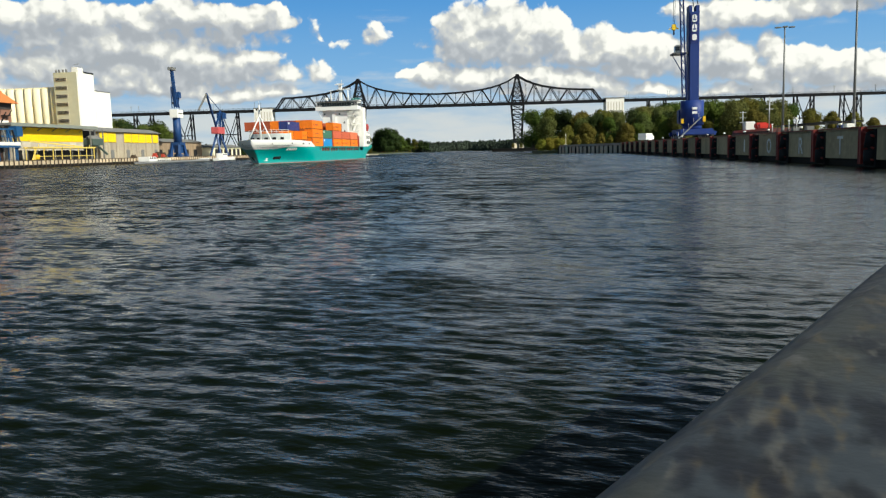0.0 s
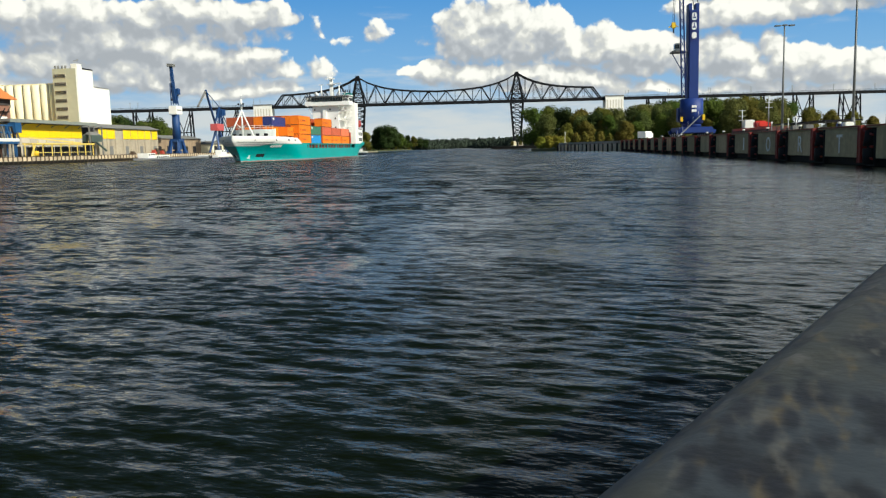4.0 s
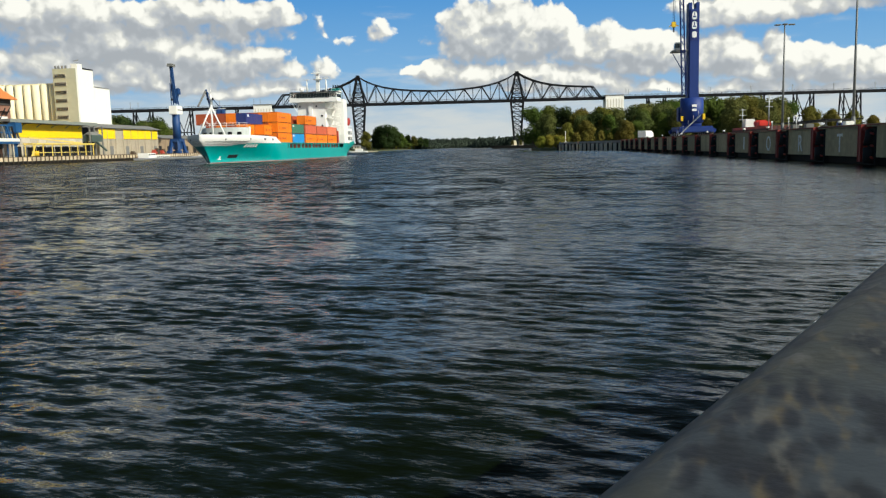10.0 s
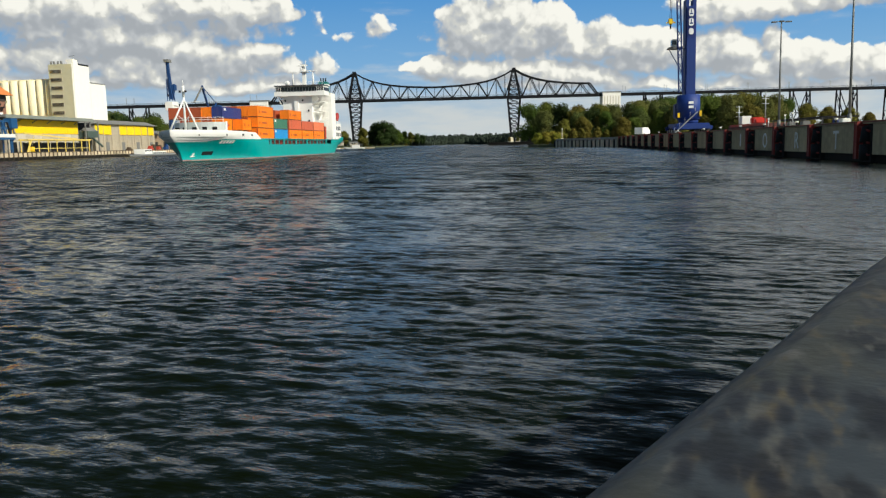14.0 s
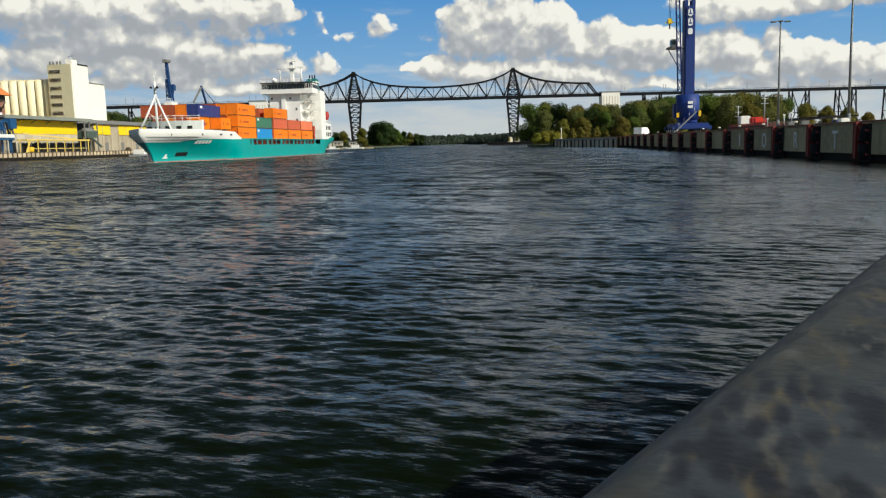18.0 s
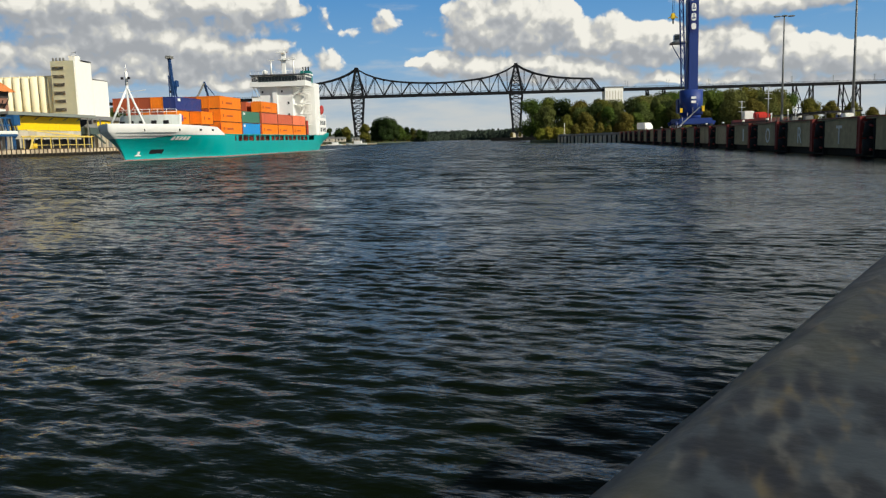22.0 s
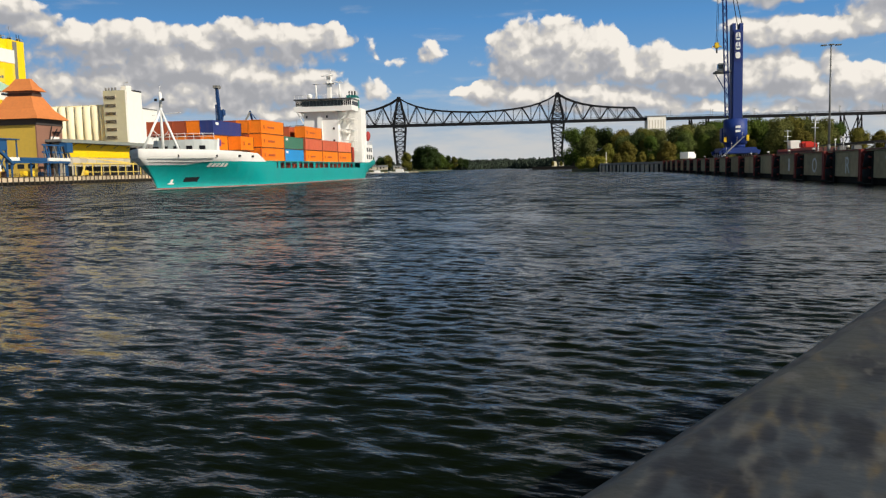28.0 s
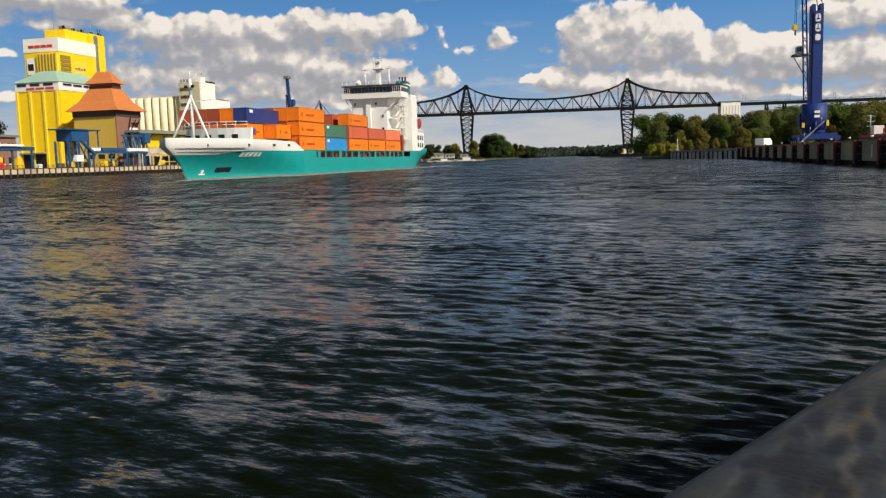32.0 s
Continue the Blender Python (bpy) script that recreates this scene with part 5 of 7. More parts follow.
shed2 = lthing("warehouse", "beige warehouse with yellow panels under a grey roof", "warehouse")
lbox("wall", 12.2, 30, 404, 470, QUAY, 16.4, GREY_WALL, shed2)
for i in range(27):
    lbox("wall_rib", 12.1, 12.2, 404.6 + i * 2.4, 404.9 + i * 2.4, 3.1, 11.0, GREY_WALL, shed2)
for i, c in enumerate((1, 1, 0, 1, 1, 1, 1, 1)):
    u = 404.3 + i * 8.2
    if c:
        lbox("yellow_panel", 11.9, 12.2, u, u + 7.9 - (1.0 if i > 5 else 0), 11.2, 16.0, YELLOW, shed2)
    lbox("pilaster", 11.85, 12.2, u - .3, u - .02, 3.1, 16.2, GREY_WALL, shed2)
    if i % 2:
        lbox("gate", 12.0, 12.2, u + 2.2, u + 5.4, 3.1, 7.4, ROOF_GREY, shed2)
hip("roof", 10.8, 31, 403, 471.5, 16.4, 18.6, 5, ROOF_GREY, shed2)

SHED_DARK = mat("dark_green_machine_paint", (0.07, 0.10, 0.085), 0.6, 0, 0.2, 0.4)
# machine tower in the gap between them
hop = lthing("loading_machine", "grey-green elevator machine in a dark steel frame", "machine")
for u in (390.5, 402):
    for w in (9, 13):
        beam("frame_post", (-w, u, QUAY), (-w, u, 17), 0.5, ROOF_GREY, hop)
lbox("hopper", 8.6, 13.2, 391.5, 401, 9.5, 12.6, SHED_DARK, hop)
hip("hopper_top", 8.6, 13.2, 391.5, 401, 12.6, 14.2, 1.8, ROOF_GREY, hop)
beam("chute", (-9, 396, 9.5), (-4, 396, 5), 0.8, SHED_DARK, hop)
# solid dark sheet fills the open gap behind the machine
lbox("back_frame", 13.3, 13.8, 390, 402.5, QUAY, 16.5, DARK, hop)

# yellow conveyor frame along the quay
conv = lthing("conveyor_frame", "yellow steel conveyor frame on posts beside the quay", "conveyor")
for i in range(8):
    u = 334.5 + i * 6.6
    for w in (2.4, 6):
        beam("frame_post", (-w, u, QUAY), (-w, u, 8.0), 0.30, CONVEYOR, conv)
    beam("cross_beam", (-2.4, u, 7.9), (-6, u, 7.9), 0.3, CONVEYOR, conv)
    if i < 7:
        # dark sheets added to stand in for the dark gaps between the posts
        lbox("dark_screen", 5.2, 5.5, u + .4, u + 6.1, 3.2, 6.9, DARK, conv)
        lbox("walkway_panel", 2.6, 5.8, u + .2, u + 6.4, 7.95, 8.1, ROOF_GREY, conv)
        tube("handrail_post", (-2.5, u + 3.3, 8.4), (-2.5, u + 3.3, 9.5), 0.1, CONVEYOR, conv, n=5)
for w in (2.4, 6):
    beam("long_beam", (-w, 333.5, 8.2), (-w, 382, 8.2), 0.6, CONVEYOR, conv)
beam("sloped_beam", (-3.4, 333, 10.8), (-3.4, 372, 8.6), 0.55, CONVEYOR, conv)
beam("low_rail", (-2.2, 334, 4.6), (-2.2, 380, 4.6), 0.22, CONVEYOR, conv)
beam("corner_brace", (-2.4, 333, QUAY), (-2.4, 336, 8), 0.5, CONVEYOR, conv)

# mill with orange hipped roof
mill = lthing("mill_building", "yellow mill with an orange hipped roof and brick side", "mill", m=LEFT_NEAR)
lbox("front_wall", 15.4, 35.4, 331, 331.6, QUAY, 26.4, MUSTARD, mill)
lbox("brick_wall", 15, 35.4, 331.6, 348, QUAY, 26.4, BRICK, mill, "red-brown brick side wall")
lbox("corner_pier", 14.9, 15.5, 330.9, 331.7, QUAY, 26.4, BRICK, mill)
# dark band painted round the walls for the shadow below the eaves
lbox("eaves_band", 14.7, 35.7, 330.7, 348.3, 24.2, 26.6, mat("eaves_shadow_tone", (0.06, 0.05, 0.045), 0.8), mill)
hip("main_roof", 12.6, 37.8, 328.6, 350.4, 26.6, 36.2, 7.0, ROOF_TILE, mill, "flared orange hipped roof", 0.5)
lbox("lantern", 19.8, 30.6, 336.6, 342.4, 36.0, 38.4, BRICK, mill)
lbox("lantern_band", 19.6, 30.8, 336.4, 342.6, 36.4, 37.6, mat("dark_louvre_band", (0.09, 0.045, 0.03), 0.8), mill)
hip("lantern_roof", 18.1, 32.3, 334.9, 344.1, 38.4, 43.6, 3.9, ROOF_TILE, mill, "small orange lantern roof", 0.3)
for i in range(3):
    lbox("side_window", 14.85, 15.05, 334 + i * 4.6, 336 + i * 4.6, 6.5, 9.5, GLASS_DARK, mill)
lbox("door", 14.85, 15.05, 343.8, 346.4, 3.1, 6.4, DARK, mill)
lbox("sign_board", 14.4, 14.7, 339, 345.0, 16.8, 19.6, CREAM_WHITE, mill, "white sign board with an illegible line")
lbox("sign_bar", 14.34, 14.4, 339.8, 344.2, 17.9, 18.5, ROOF_GREY, mill)
for a, b in (((-14.2, 333.5, 5), (-14.2, 340, 24)), ((-13.8, 335.5, 14), (-13.8, 343, 23)), ((-13.8, 343, 20), (-13.8, 347, 24))):
    beam("outside_stair", a, b, 0.28, DARK, mill)
lbox("stair_landing", 13.4, 14.9, 341, 345.5, 21.4, 21.7, DARK, mill)
for i in range(4):
    lbox("low_window", 16.8 + i * 4.8, 19.8 + i * 4.8, 330.85, 331.0, 6.5, 8.4, GLASS_DARK, mill)

# front yellow grain tower with a verdigris hip roof
ya = lthing("grain_tower", "yellow ribbed grain tower with a pale green hip roof", "silo", m=LEFT_MID)
lbox("wall", 18, 37, 289, 316, QUAY, 32.4, YELLOW, ya)
lbox("white_band", 17.7, 37.3, 288.7, 316.3, 32.4, 35.6, CREAM_WHITE, ya, "white fascia band")
for i in range(4):
    lbox("front_rib", 18.5 + i * 6.0, 19.4 + i * 6.0, 288.55, 289, QUAY, 32.4, YELLOW_PALE, ya)
    if i < 3:
        lbox("strip_window", 20.2 + i * 6.0, 24.4 + i * 6.0, 288.55, 288.72, 34.2, 35.2, GLASS_DARK, ya)
        lbox("sign_letter_bar", 19.8 + i * 4.4, 23.4 + i * 4.4, 288.5, 288.72, 32.9, 33.6, RED, ya)
for i in range(4):
    lbox("strip_window", 17.5, 17.72, 291 + i * 5.8, 295.6 + i * 5.8, 34.2, 35.0, GLASS_DARK, ya)
for i in range(5):
    lbox("side_rib", 17.7, 18.0, 289.2 + i * 6, 290.0 + i * 6, QUAY, 32.4, YELLOW, ya)
hip("hip_roof", 17.2, 37.8, 288.2, 316.8, 35.6, 40.4, 6.8, ROOF_GREEN, ya, "verdigris sheet hip roof")
lbox("loading_bay", 16.9, 18.1, 300, 312, QUAY, 16, mat("brown_sheet", (0.22, 0.13, 0.05), 0.7), ya)
lbox("loading_bay_mouth", 26, 36, 288.7, 289.05, QUAY, 8.6, DARK, ya)
lbox("bay_canopy", 25.4, 36.6, 287.2, 289.1, 8.6, 9.1, ROOF_GREY, ya)

# rear yellow tower
yb = lthing("grain_tower", "tall yellow grain tower with a white top band and louvred bay", "silo", m=LEFT_BACK)
lbox("wall", 30, 46, 313, 336, QUAY, 49.8, YELLOW, yb)
lbox("white_band", 29.8, 46.2, 312.8, 336.2, 49.8, 55.2, CREAM_WHITE, yb, "white top fascia")
for i in range(4):
    lbox("sign_letter_bar", 32.5 + i * 2.9, 34.9 + i * 2.9, 312.6, 312.82, 51.5, 52.5, RED, yb)
bay = lbox("louvred_bay", 30.2, 39.5, 311.8, 313.1, 40.4, 49.0, YELLOW_PALE, yb, "projecting louvred bay")
for i in range(6):
    lbox("louvre_slat", 30.8 + i * 1.45, 31.4 + i * 1.45, 311.6, 311.82, 40.8, 48.6, mat("olive_slat", (0.28, 0.20, 0.03), 0.7) if i == 0 else bpy.data.materials["olive_slat"], bay)
for i in range(5):
    lbox("side_louvre", 29.7, 30.02, 313.6, 319.5, 40.8 + i * 1.6, 42.0 + i * 1.6, bpy.data.materials["olive_slat"], yb)
lbox("poster", 41.4, 45, 312.7, 313.02, 41, 47.5, CREAM_WHITE, yb, "white poster with dark marks")
lbox("poster_mark", 41.9, 44.5, 312.62, 312.72, 42.6, 45.2, DARK, yb)
tp = lbox("side_panel", 29.86, 30.02, 321.5, 329.5, 41.6, 47.0, YELLOW_PALE, yb, "faded pale panel with a line of lettering")
for i in range(4):
    lbox("letter_bar", 29.78, 29.86, 322.3 + i * 1.7, 323.5 + i * 1.7, 43.2, 44.0 + .3 * (i % 2), ROOF_GREY, tp)
lbox("corner_strip", 29.85, 30.05, 334.6, 336.0, QUAY, 49.8, YELLOW_PALE, yb)
yc = lthing("grain_tower", "slim yellow lift tower with roof rails and aerials", "silo", m=LEFT_BACK)
lbox("wall", 33, 50, 336.6, 347, QUAY, 60.2, YELLOW, yc)
lbox("grey_strip", 32.7, 33.0, 339.6, 342.0, QUAY, 59.6, ROOF_GREY, yc)
lbox("rear_block", 33.5, 43, 322, 336.4, 55.4, 60.0, YELLOW, yc)
for i in range(12):
    tube("roof_rail_post", (-33.2, 322.3 + i * 2.2, 60.0), (-33.2, 322.3 + i * 2.2, 61.3), 0.1, GALV, yc, n=5)
beam("roof_rail", (-33.2, 322, 61.3), (-33.2, 347, 61.3), 0.12, GALV, yc)
for w, u, z in ((40, 324, 68), (35, 341, 66), (44, 332, 63.5), (37, 326, 62.6)):
    tube("aerial", (-w, u, 60), (-w, u, z), 0.1, GALV, yc, n=5)
for i in range(5):
    lbox("roof_unit", 35 + i * 1.4, 36.6 + i * 1.4, 324 + i * 3, 326 + i * 3, 60, 61 + .3 * (i % 3), GALV, yc)

for i in range(13):
    u, h = 322.8 + i * 1.9, (1.3, 0.7, 1.9, 1.0, 0.6, 1.5)[i % 6]
    lbox("roof_fan", 34.2 + (i % 3) * 2.2, 35.4 + (i % 3) * 2.2, u, u + 1.1, 60.0, 60.2 + h, (DARK, BRICK, ROOF_GREY)[i % 3], yc, "", 0.08)
for u in (344.0, 345.6):
    tube("roof_lamp", (-34.0, u, 60.2), (-34.0, u, 63.0), 0.14, DARK, yc, n=6)

# brick office and canopy
bo = lthing("brick_office", "low brick harbour office with a flat grey roof", "building", m=LEFT_NEAR)
lbox("wall", 24, 52, 232, 283, QUAY, 14.6, BRICK, bo)
lbox("roof", 23.2, 53, 231, 284, 14.6, 15.4, ROOF_GREY, bo)
lbox("upper_storey", 30, 52, 232, 268, 15.4, 19.4, BRICK, bo)
lbox("upper_roof", 29.4, 52.6, 231.4, 268.6, 19.4, 20.0, ROOF_GREY, bo)
for r, z in enumerate((5.0, 10.2)):
    for i in range(10):
        u = 234.5 + i * 4.9
        wn = lbox("window", 23.86, 24.05, u, u + 2.6, z, z + 2.3, GLASS_DARK, bo)
        lbox("window_frame", 23.8, 23.88, u + 1.2, u + 1.4, z, z + 2.3, CREAM_WHITE, wn)
        lbox("window_sill", 23.7, 24.05, u - .2, u + 2.8, z - .3, z - .05, CREAM_WHITE, wn)
cn = lthing("canopy", "blue steel canopy on posts over stacked goods", "canopy", m=LEFT_NEAR)
lbox("roof", 4, 12, 238, 268, 9.2, 10.4, BLUE_PALE, cn)
for u in (239, 248.5, 258, 267):
    beam("post", (-4.6, u, QUAY), (-4.6, u, 9.2), 0.5, BLUE_PALE, cn)
beam("white_pipe", (-3.6, 238, 10.9), (-3.6, 262, 10.9), 0.7, CREAM_WHITE, cn)
for u, c in ((250, LIME), (253.2, RED), (262, LIME)):
    st = lthing("goods_stack", "stack of coloured goods under the canopy", "goods", m=LEFT_NEAR)
    lbox("lower_bale", 6, 9, u, u + 2.6, QUAY, 5.2, c, st, "", 0.15)
    lbox("upper_bale", 6.2, 8.8, u + .2, u + 2.4, 5.2, 7.0, LIME, st, "", 0.15)

# dark railing along the quay edge
qr = lthing("quay_railing", "dark steel railing along the quay edge", "railing", m=LEFT_NEAR)
for i in range(42):
    beam("rail_post", (-1.2, 232 + i * 2.4, QUAY), (-1.2, 232 + i * 2.4, QUAY + 1.15), 0.12, DARK, qr)
for z in (0.6, 1.12):
    beam("rail_bar", (-1.2, 231.5, QUAY + z), (-1.2, 331, QUAY + z), 0.1, DARK, qr)
for u, w, h, c in ((284, 6.5, 1.7, ROOF_GREY), (291.5, 7.5, 1.3, CREAM_WHITE), (300.5, 8.0, 2.1, BRICK), (312, 7.0, 1.5, ROOF_GREY), (322, 8.0, 1.9, BLUE_PALE), (268, 3.0, 1.4, CREAM_WHITE)):
    pl = lthing("pallet_stack", "stack of goods on a pallet by the quay", "pallet", "pallets on the quay", m=LEFT_NEAR)
    lbox("pallet", w, w + 1.8, u, u + 2.2, QUAY, QUAY + .16, TIMBER, pl)
    lbox("goods", w + .1, w + 1.7, u + .1, u + 2.1, QUAY + .16, QUAY + h, c, pl, "", 0.1)

# blue loader and long quay conveyor
bl = lthing("ship_loader", "blue steel ship loader with a hopper on braced legs", "loader", m=LEFT_NEAR @ pose(0, 10, 0))
for u in (273.5, 279, 284.5):
    for w in (2.5, 8):
        beam("leg", (-w, u, QUAY), (-w, u, 12.6), 0.6, BLUE_PALE, bl)
for u0, u1 in ((273.5, 279), (279, 284.5)):
    beam("brace", (-2.5, u0, 4), (-2.5, u1, 12.4), 0.35, BLUE_PALE, bl)
    beam("brace", (-2.5, u1, 4), (-2.5, u0, 12.4), 0.35, BLUE_PALE, bl)
lbox("hopper", 2, 8.6, 275, 284.8, 12.6, 16.6, BLUE_PALE, bl, "blue hopper box", 0.1)
lbox("roof", 1.4, 9.2, 271.5, 291, 16.6, 17.0, BLUE_PALE, bl)
beam("outer_post", (-2.5, 290.5, 10), (-2.5, 290.5, 16.6), 0.4, BLUE_PALE, bl)
beam("chute", (-2, 280, 12.8), (-1.2, 286, 8), 0.9, BLUE_PALE, bl)
lbox("white_box", 1.4, 3.0, 276, 280, 5.2, 7.6, CREAM_WHITE, bl)
lc = lthing("quay_conveyor", "long pale blue covered conveyor on blue posts", "conveyor", m=LEFT_NEAR)
for u0, u1 in ((296, 301.5), (302.5, 318), (319, 333)):
    lbox("gallery", 2.2, 4.4, u0, u1, 9.0, 10.3, CREAM_WHITE if u0 != 302.5 else BLUE_PALE, lc, "", 0.1)
lbox("girder", 2.3, 4.3, 296, 333, 8.2, 8.95, BLUE_PALE, lc)
for u in (298, 309, 319, 331):
    beam("post", (-3.2, u, QUAY), (-3.2, u, 8.2), 0.5, BLUE_PALE, lc)
    beam("knee", (-3.2, u, 6.5), (-3.2, u + 2, 8.2), 0.3, BLUE_PALE, lc)
l2 = lthing("ship_loader", "dark blue steel loader frame with chutes", "loader", m=LEFT_NEAR)
for i in range(6):
    u = 319.5 + i * 2.9
    beam("frame_post", (-4.5, u, QUAY), (-4.5, u, 15.6), 0.4, BLUE_PALE if i % 2 else ROOF_GREY, l2)
    beam("chute", (-4.2, u, 15), (-4.0, u + 1.6, 9.5), 0.6, (BLUE_PALE, DARK, ROOF_GREY)[i % 3], l2)
for z in (9.6, 12.6, 15.4):
    beam("frame_beam", (-4.5, 318.5, z), (-4.5, 335.5, z), 0.6, BLUE_PALE, l2)
lbox("top_cabin", 3.2, 6.4, 332.5, 336.5, 12.6, 16.6, BLUE_PALE, l2)
for u, w in ((279.5, 4), (298.5, 4), (337.5, 3.5), (304, 5)):
    sk = lthing("yellow_bin", "small yellow steel bin on the quay", "bin", "bins on the quay")
    lbox("body", w, w + 1.6, u, u + 2.4, QUAY + .2, 5.3, LIME, sk, "", 0.12)
    lbox("base", w + .1, w + 1.5, u + .1, u + 2.3, QUAY, QUAY + .2, DARK, sk)

# blue harbour crane with white machine house
c1 = lthing("quay_crane", "blue quayside slewing crane with a white machine house", "crane")
for u in (475.5, 484.5):
    for w in (2.6, 8.4):
        beam("portal_leg", (-w, u, QUAY), (-5.2 + (5.2 - w) * .7, 480 + (u - 480) * .55, 11), 1.5, CRANE_NAVY, c1)
        lbox("bogie", w - 1.0, w + 1.0, u - 1.8, u + 1.8, QUAY, QUAY + 1.5, CRANE_NAVY, c1)
lbox("portal_table", 2.4, 8.0, 476.5, 483.5, 9.6, 11.4, CRANE_NAVY, c1)
lbox("drive_cabinet", 3.4, 7.0, 477.5, 482.5, QUAY + 2.2, 9.6, CRANE_NAVY, c1)
tube("column", (-5.2, 480, 11), (-5.2, 480, 26.5), 2.35, CRANE_NAVY, c1, r1=2.1, n=14)
lbox("machine_house", 3.0, 7.6, 476.5, 484.8, 25.4, 30.2, CREAM_WHITE, c1, "white machine house", 0.15)
lbox("house_bar", 2.9, 3.02, 478, 483.5, 27.6, 28.2, ROOF_GREY, c1)
for dw, du in ((-1, -1), (1, -1), (-1, 1), (1, 1)):
    beam("mast_leg", (-5.2 + dw * 1.5, 480 + du * 1.5, 31), (-5.2 + dw * .8, 477.5 + du * .8, 43), 0.5, CRANE_NAVY, c1)
for i in range(6):
    z = 31.5 + i * 1.9
    beam("mast_brace", (-3.8, 481.2 - i * .4, z), (-6.4, 481.2 - i * .4, z + 1.9), 0.3, CRANE_NAVY, c1)
beam("jib", (-5.2, 481, 32), (-4.6, 476.4, 52.5), 1.5, CRANE_NAVY, c1, d=1.9)
lbox("jib_head", 3.2, 6.0, 474.2, 479.2, 52.2, 53.8, ROOF_GREY, c1)
beam("counter_jib", (-5.2, 482, 33), (-5.2, 485.5, 40.5), 1.4, CRANE_NAVY, c1)
lbox("operator_cab", 3.4, 6.2, 481, 484.5, 37, 40.2, CRANE_NAVY, c1)
beam("hoist_rope", (-4.6, 474.6, 52.5), (-4.6, 474.6, 34), 0.16, DARK, c1)
lbox("hook_block", 4.2, 5.0, 474.2, 475.2, 33, 34.2, DARK, c1)

c2 = lthing("quay_crane", "light blue level-luffing crane with a red cabin", "crane")
for u in (538, 552):
    for w in (2, 9):
        beam("portal_leg", (-w, u, QUAY), (-5.5, 545 + (u - 545) * .45, 17.5), 1.0, CRANE_NAVY, c2)
lbox("cabin", 3.2, 8.0, 539, 551, 17.4, 21.8, CABIN_RED, c2, "red machinery cabin", 0.15)
for u in (541, 549):
    beam("a_frame", (-5.5, u, 21.8), (-5.5, 551, 33), 0.9, CRANE_NAVY, c2)
beam("jib", (-5.2, 541, 22), (-5.0, 527, 42.5), 1.1, CRANE_NAVY, c2)
beam("jib_fly", (-5.0, 527.5, 42.2), (-5.0, 513, 31.5), 0.9, ROOF_GREY, c2)
beam("stay", (-5.0, 527, 42.2), (-5.5, 551, 32.8), 0.35, CRANE_NAVY, c2)
lbox("counterweight", 3.5, 7.5, 549, 556, 27.5, 31.5, CRANE_NAVY, c2)
for i in range(4):
    beam("frame_brace", (-3.2, 540 + i * 3, 21.8), (-3.2, 543 + i * 3, 31), 0.4, CRANE_NAVY, c2)

# low sheds farther on
for u0, u1, w0, z, mt, lb in ((474, 556, 22, 14.5, SHED_TAN, "low brown goods shed with a shallow roof"), (556, 610, 14, 11.0, CREAM, "low cream shed near the bridge")):
    sd = lthing("shed", lb, "shed")
    lbox("wall", w0, w0 + 22, u0, u1, QUAY, z - 2.2, mt, sd)
    hip("roof", w0 - 1, w0 + 23, u0 - 1, u1 + 1, z - 2.2, z, 6, ROOF_GREY, sd)
    for i in range(6):
        lbox("gate", w0 - .15, w0 + .05, u0 + 3 + i * (u1 - u0) / 6.3, u0 + 8 + i * (u1 - u0) / 6.3, QUAY + .05, QUAY + 4.6, DARK, sd)


# moored boats
def boat(u0, u1, w, top, label, cabin, beamw=5.0, side=None, at=None):
    b = empty("moored_boat", at or LEFT @ pose(-w, u0, 0), label, "boat")
    L = u1 - u0
    bm = bmesh.new()
    rows = []
    for i in range(15):
        k = i / 14
        hw = beamw / 2 * (1 - max(0, (k - .8) / .2) ** 2 * .9) * (1 - max(0, (.12 - k) / .12) ** 2 * .35)
        sh = top + max(0, k - .8) * 3.2
        rows.append([bm.verts.new(c) for c in ((-hw * .8, k * L, -.8), (-hw, k * L, .35), (-hw * 1.03, k * L, sh), (hw * 1.03, k * L, sh), (hw, k * L, .35), (hw * .8, k * L, -.8))])
    for a, c in zip(rows, rows[1:]):
        for q in range(6):
            f = bm.faces.new((a[q], a[(q + 1) % 6], c[(q + 1) % 6], c[q]))
            f.material_index = 1 if q in (0, 4, 5) else 0
    bm.faces.new(rows[0]), bm.faces.new(rows[-1][::-1])
    bmesh.ops.recalc_face_normals(bm, faces=bm.faces[:])
    part("hull", bm, (side or WHITE, ROOF_GREY), b)
    for y0, y1, z1, name in cabin:
        cb = box(name, -beamw * .36, beamw * .36, y0, y1, top, z1, WHITE, b, "", 0.12)
        n = max(2, int((y1 - y0) / 2.2))
        for i in range(n):
            y = y0 + .5 + i * (y1 - y0 - .6) / n
            box("cabin_window", beamw * .36 - .02, beamw * .36 + .04, y, y + (y1 - y0) / n * .6, z1 - 1.1, z1 - .4, GLASS_DARK, cb)
    return b


boat(409, 500, -5.2, 1.0, "long low grey inland barge with a white wheelhouse", ((5, 13, 3.4, "wheelhouse"), (14, 30, 2.2, "deck_cabin"), (82, 87, 1.9, "bow_locker")), 8.0, mat("pale_grey_barge_paint", (0.30, 0.31, 0.32), 0.6, 0, 0.2, 0.4, streak=0.3, dirt=(0.14, 0.12, 0.10)))
boat(508, 538, -6.2, 1.7, "white motor vessel moored by the crane", ((6, 14, 4.6, "deck_cabin"),), 6.0)
boat(640, 668, -4.5, 1.1, "low white boat moored near the pylon", ((5, 12, 3.4, "deck_cabin"),), 5.0)

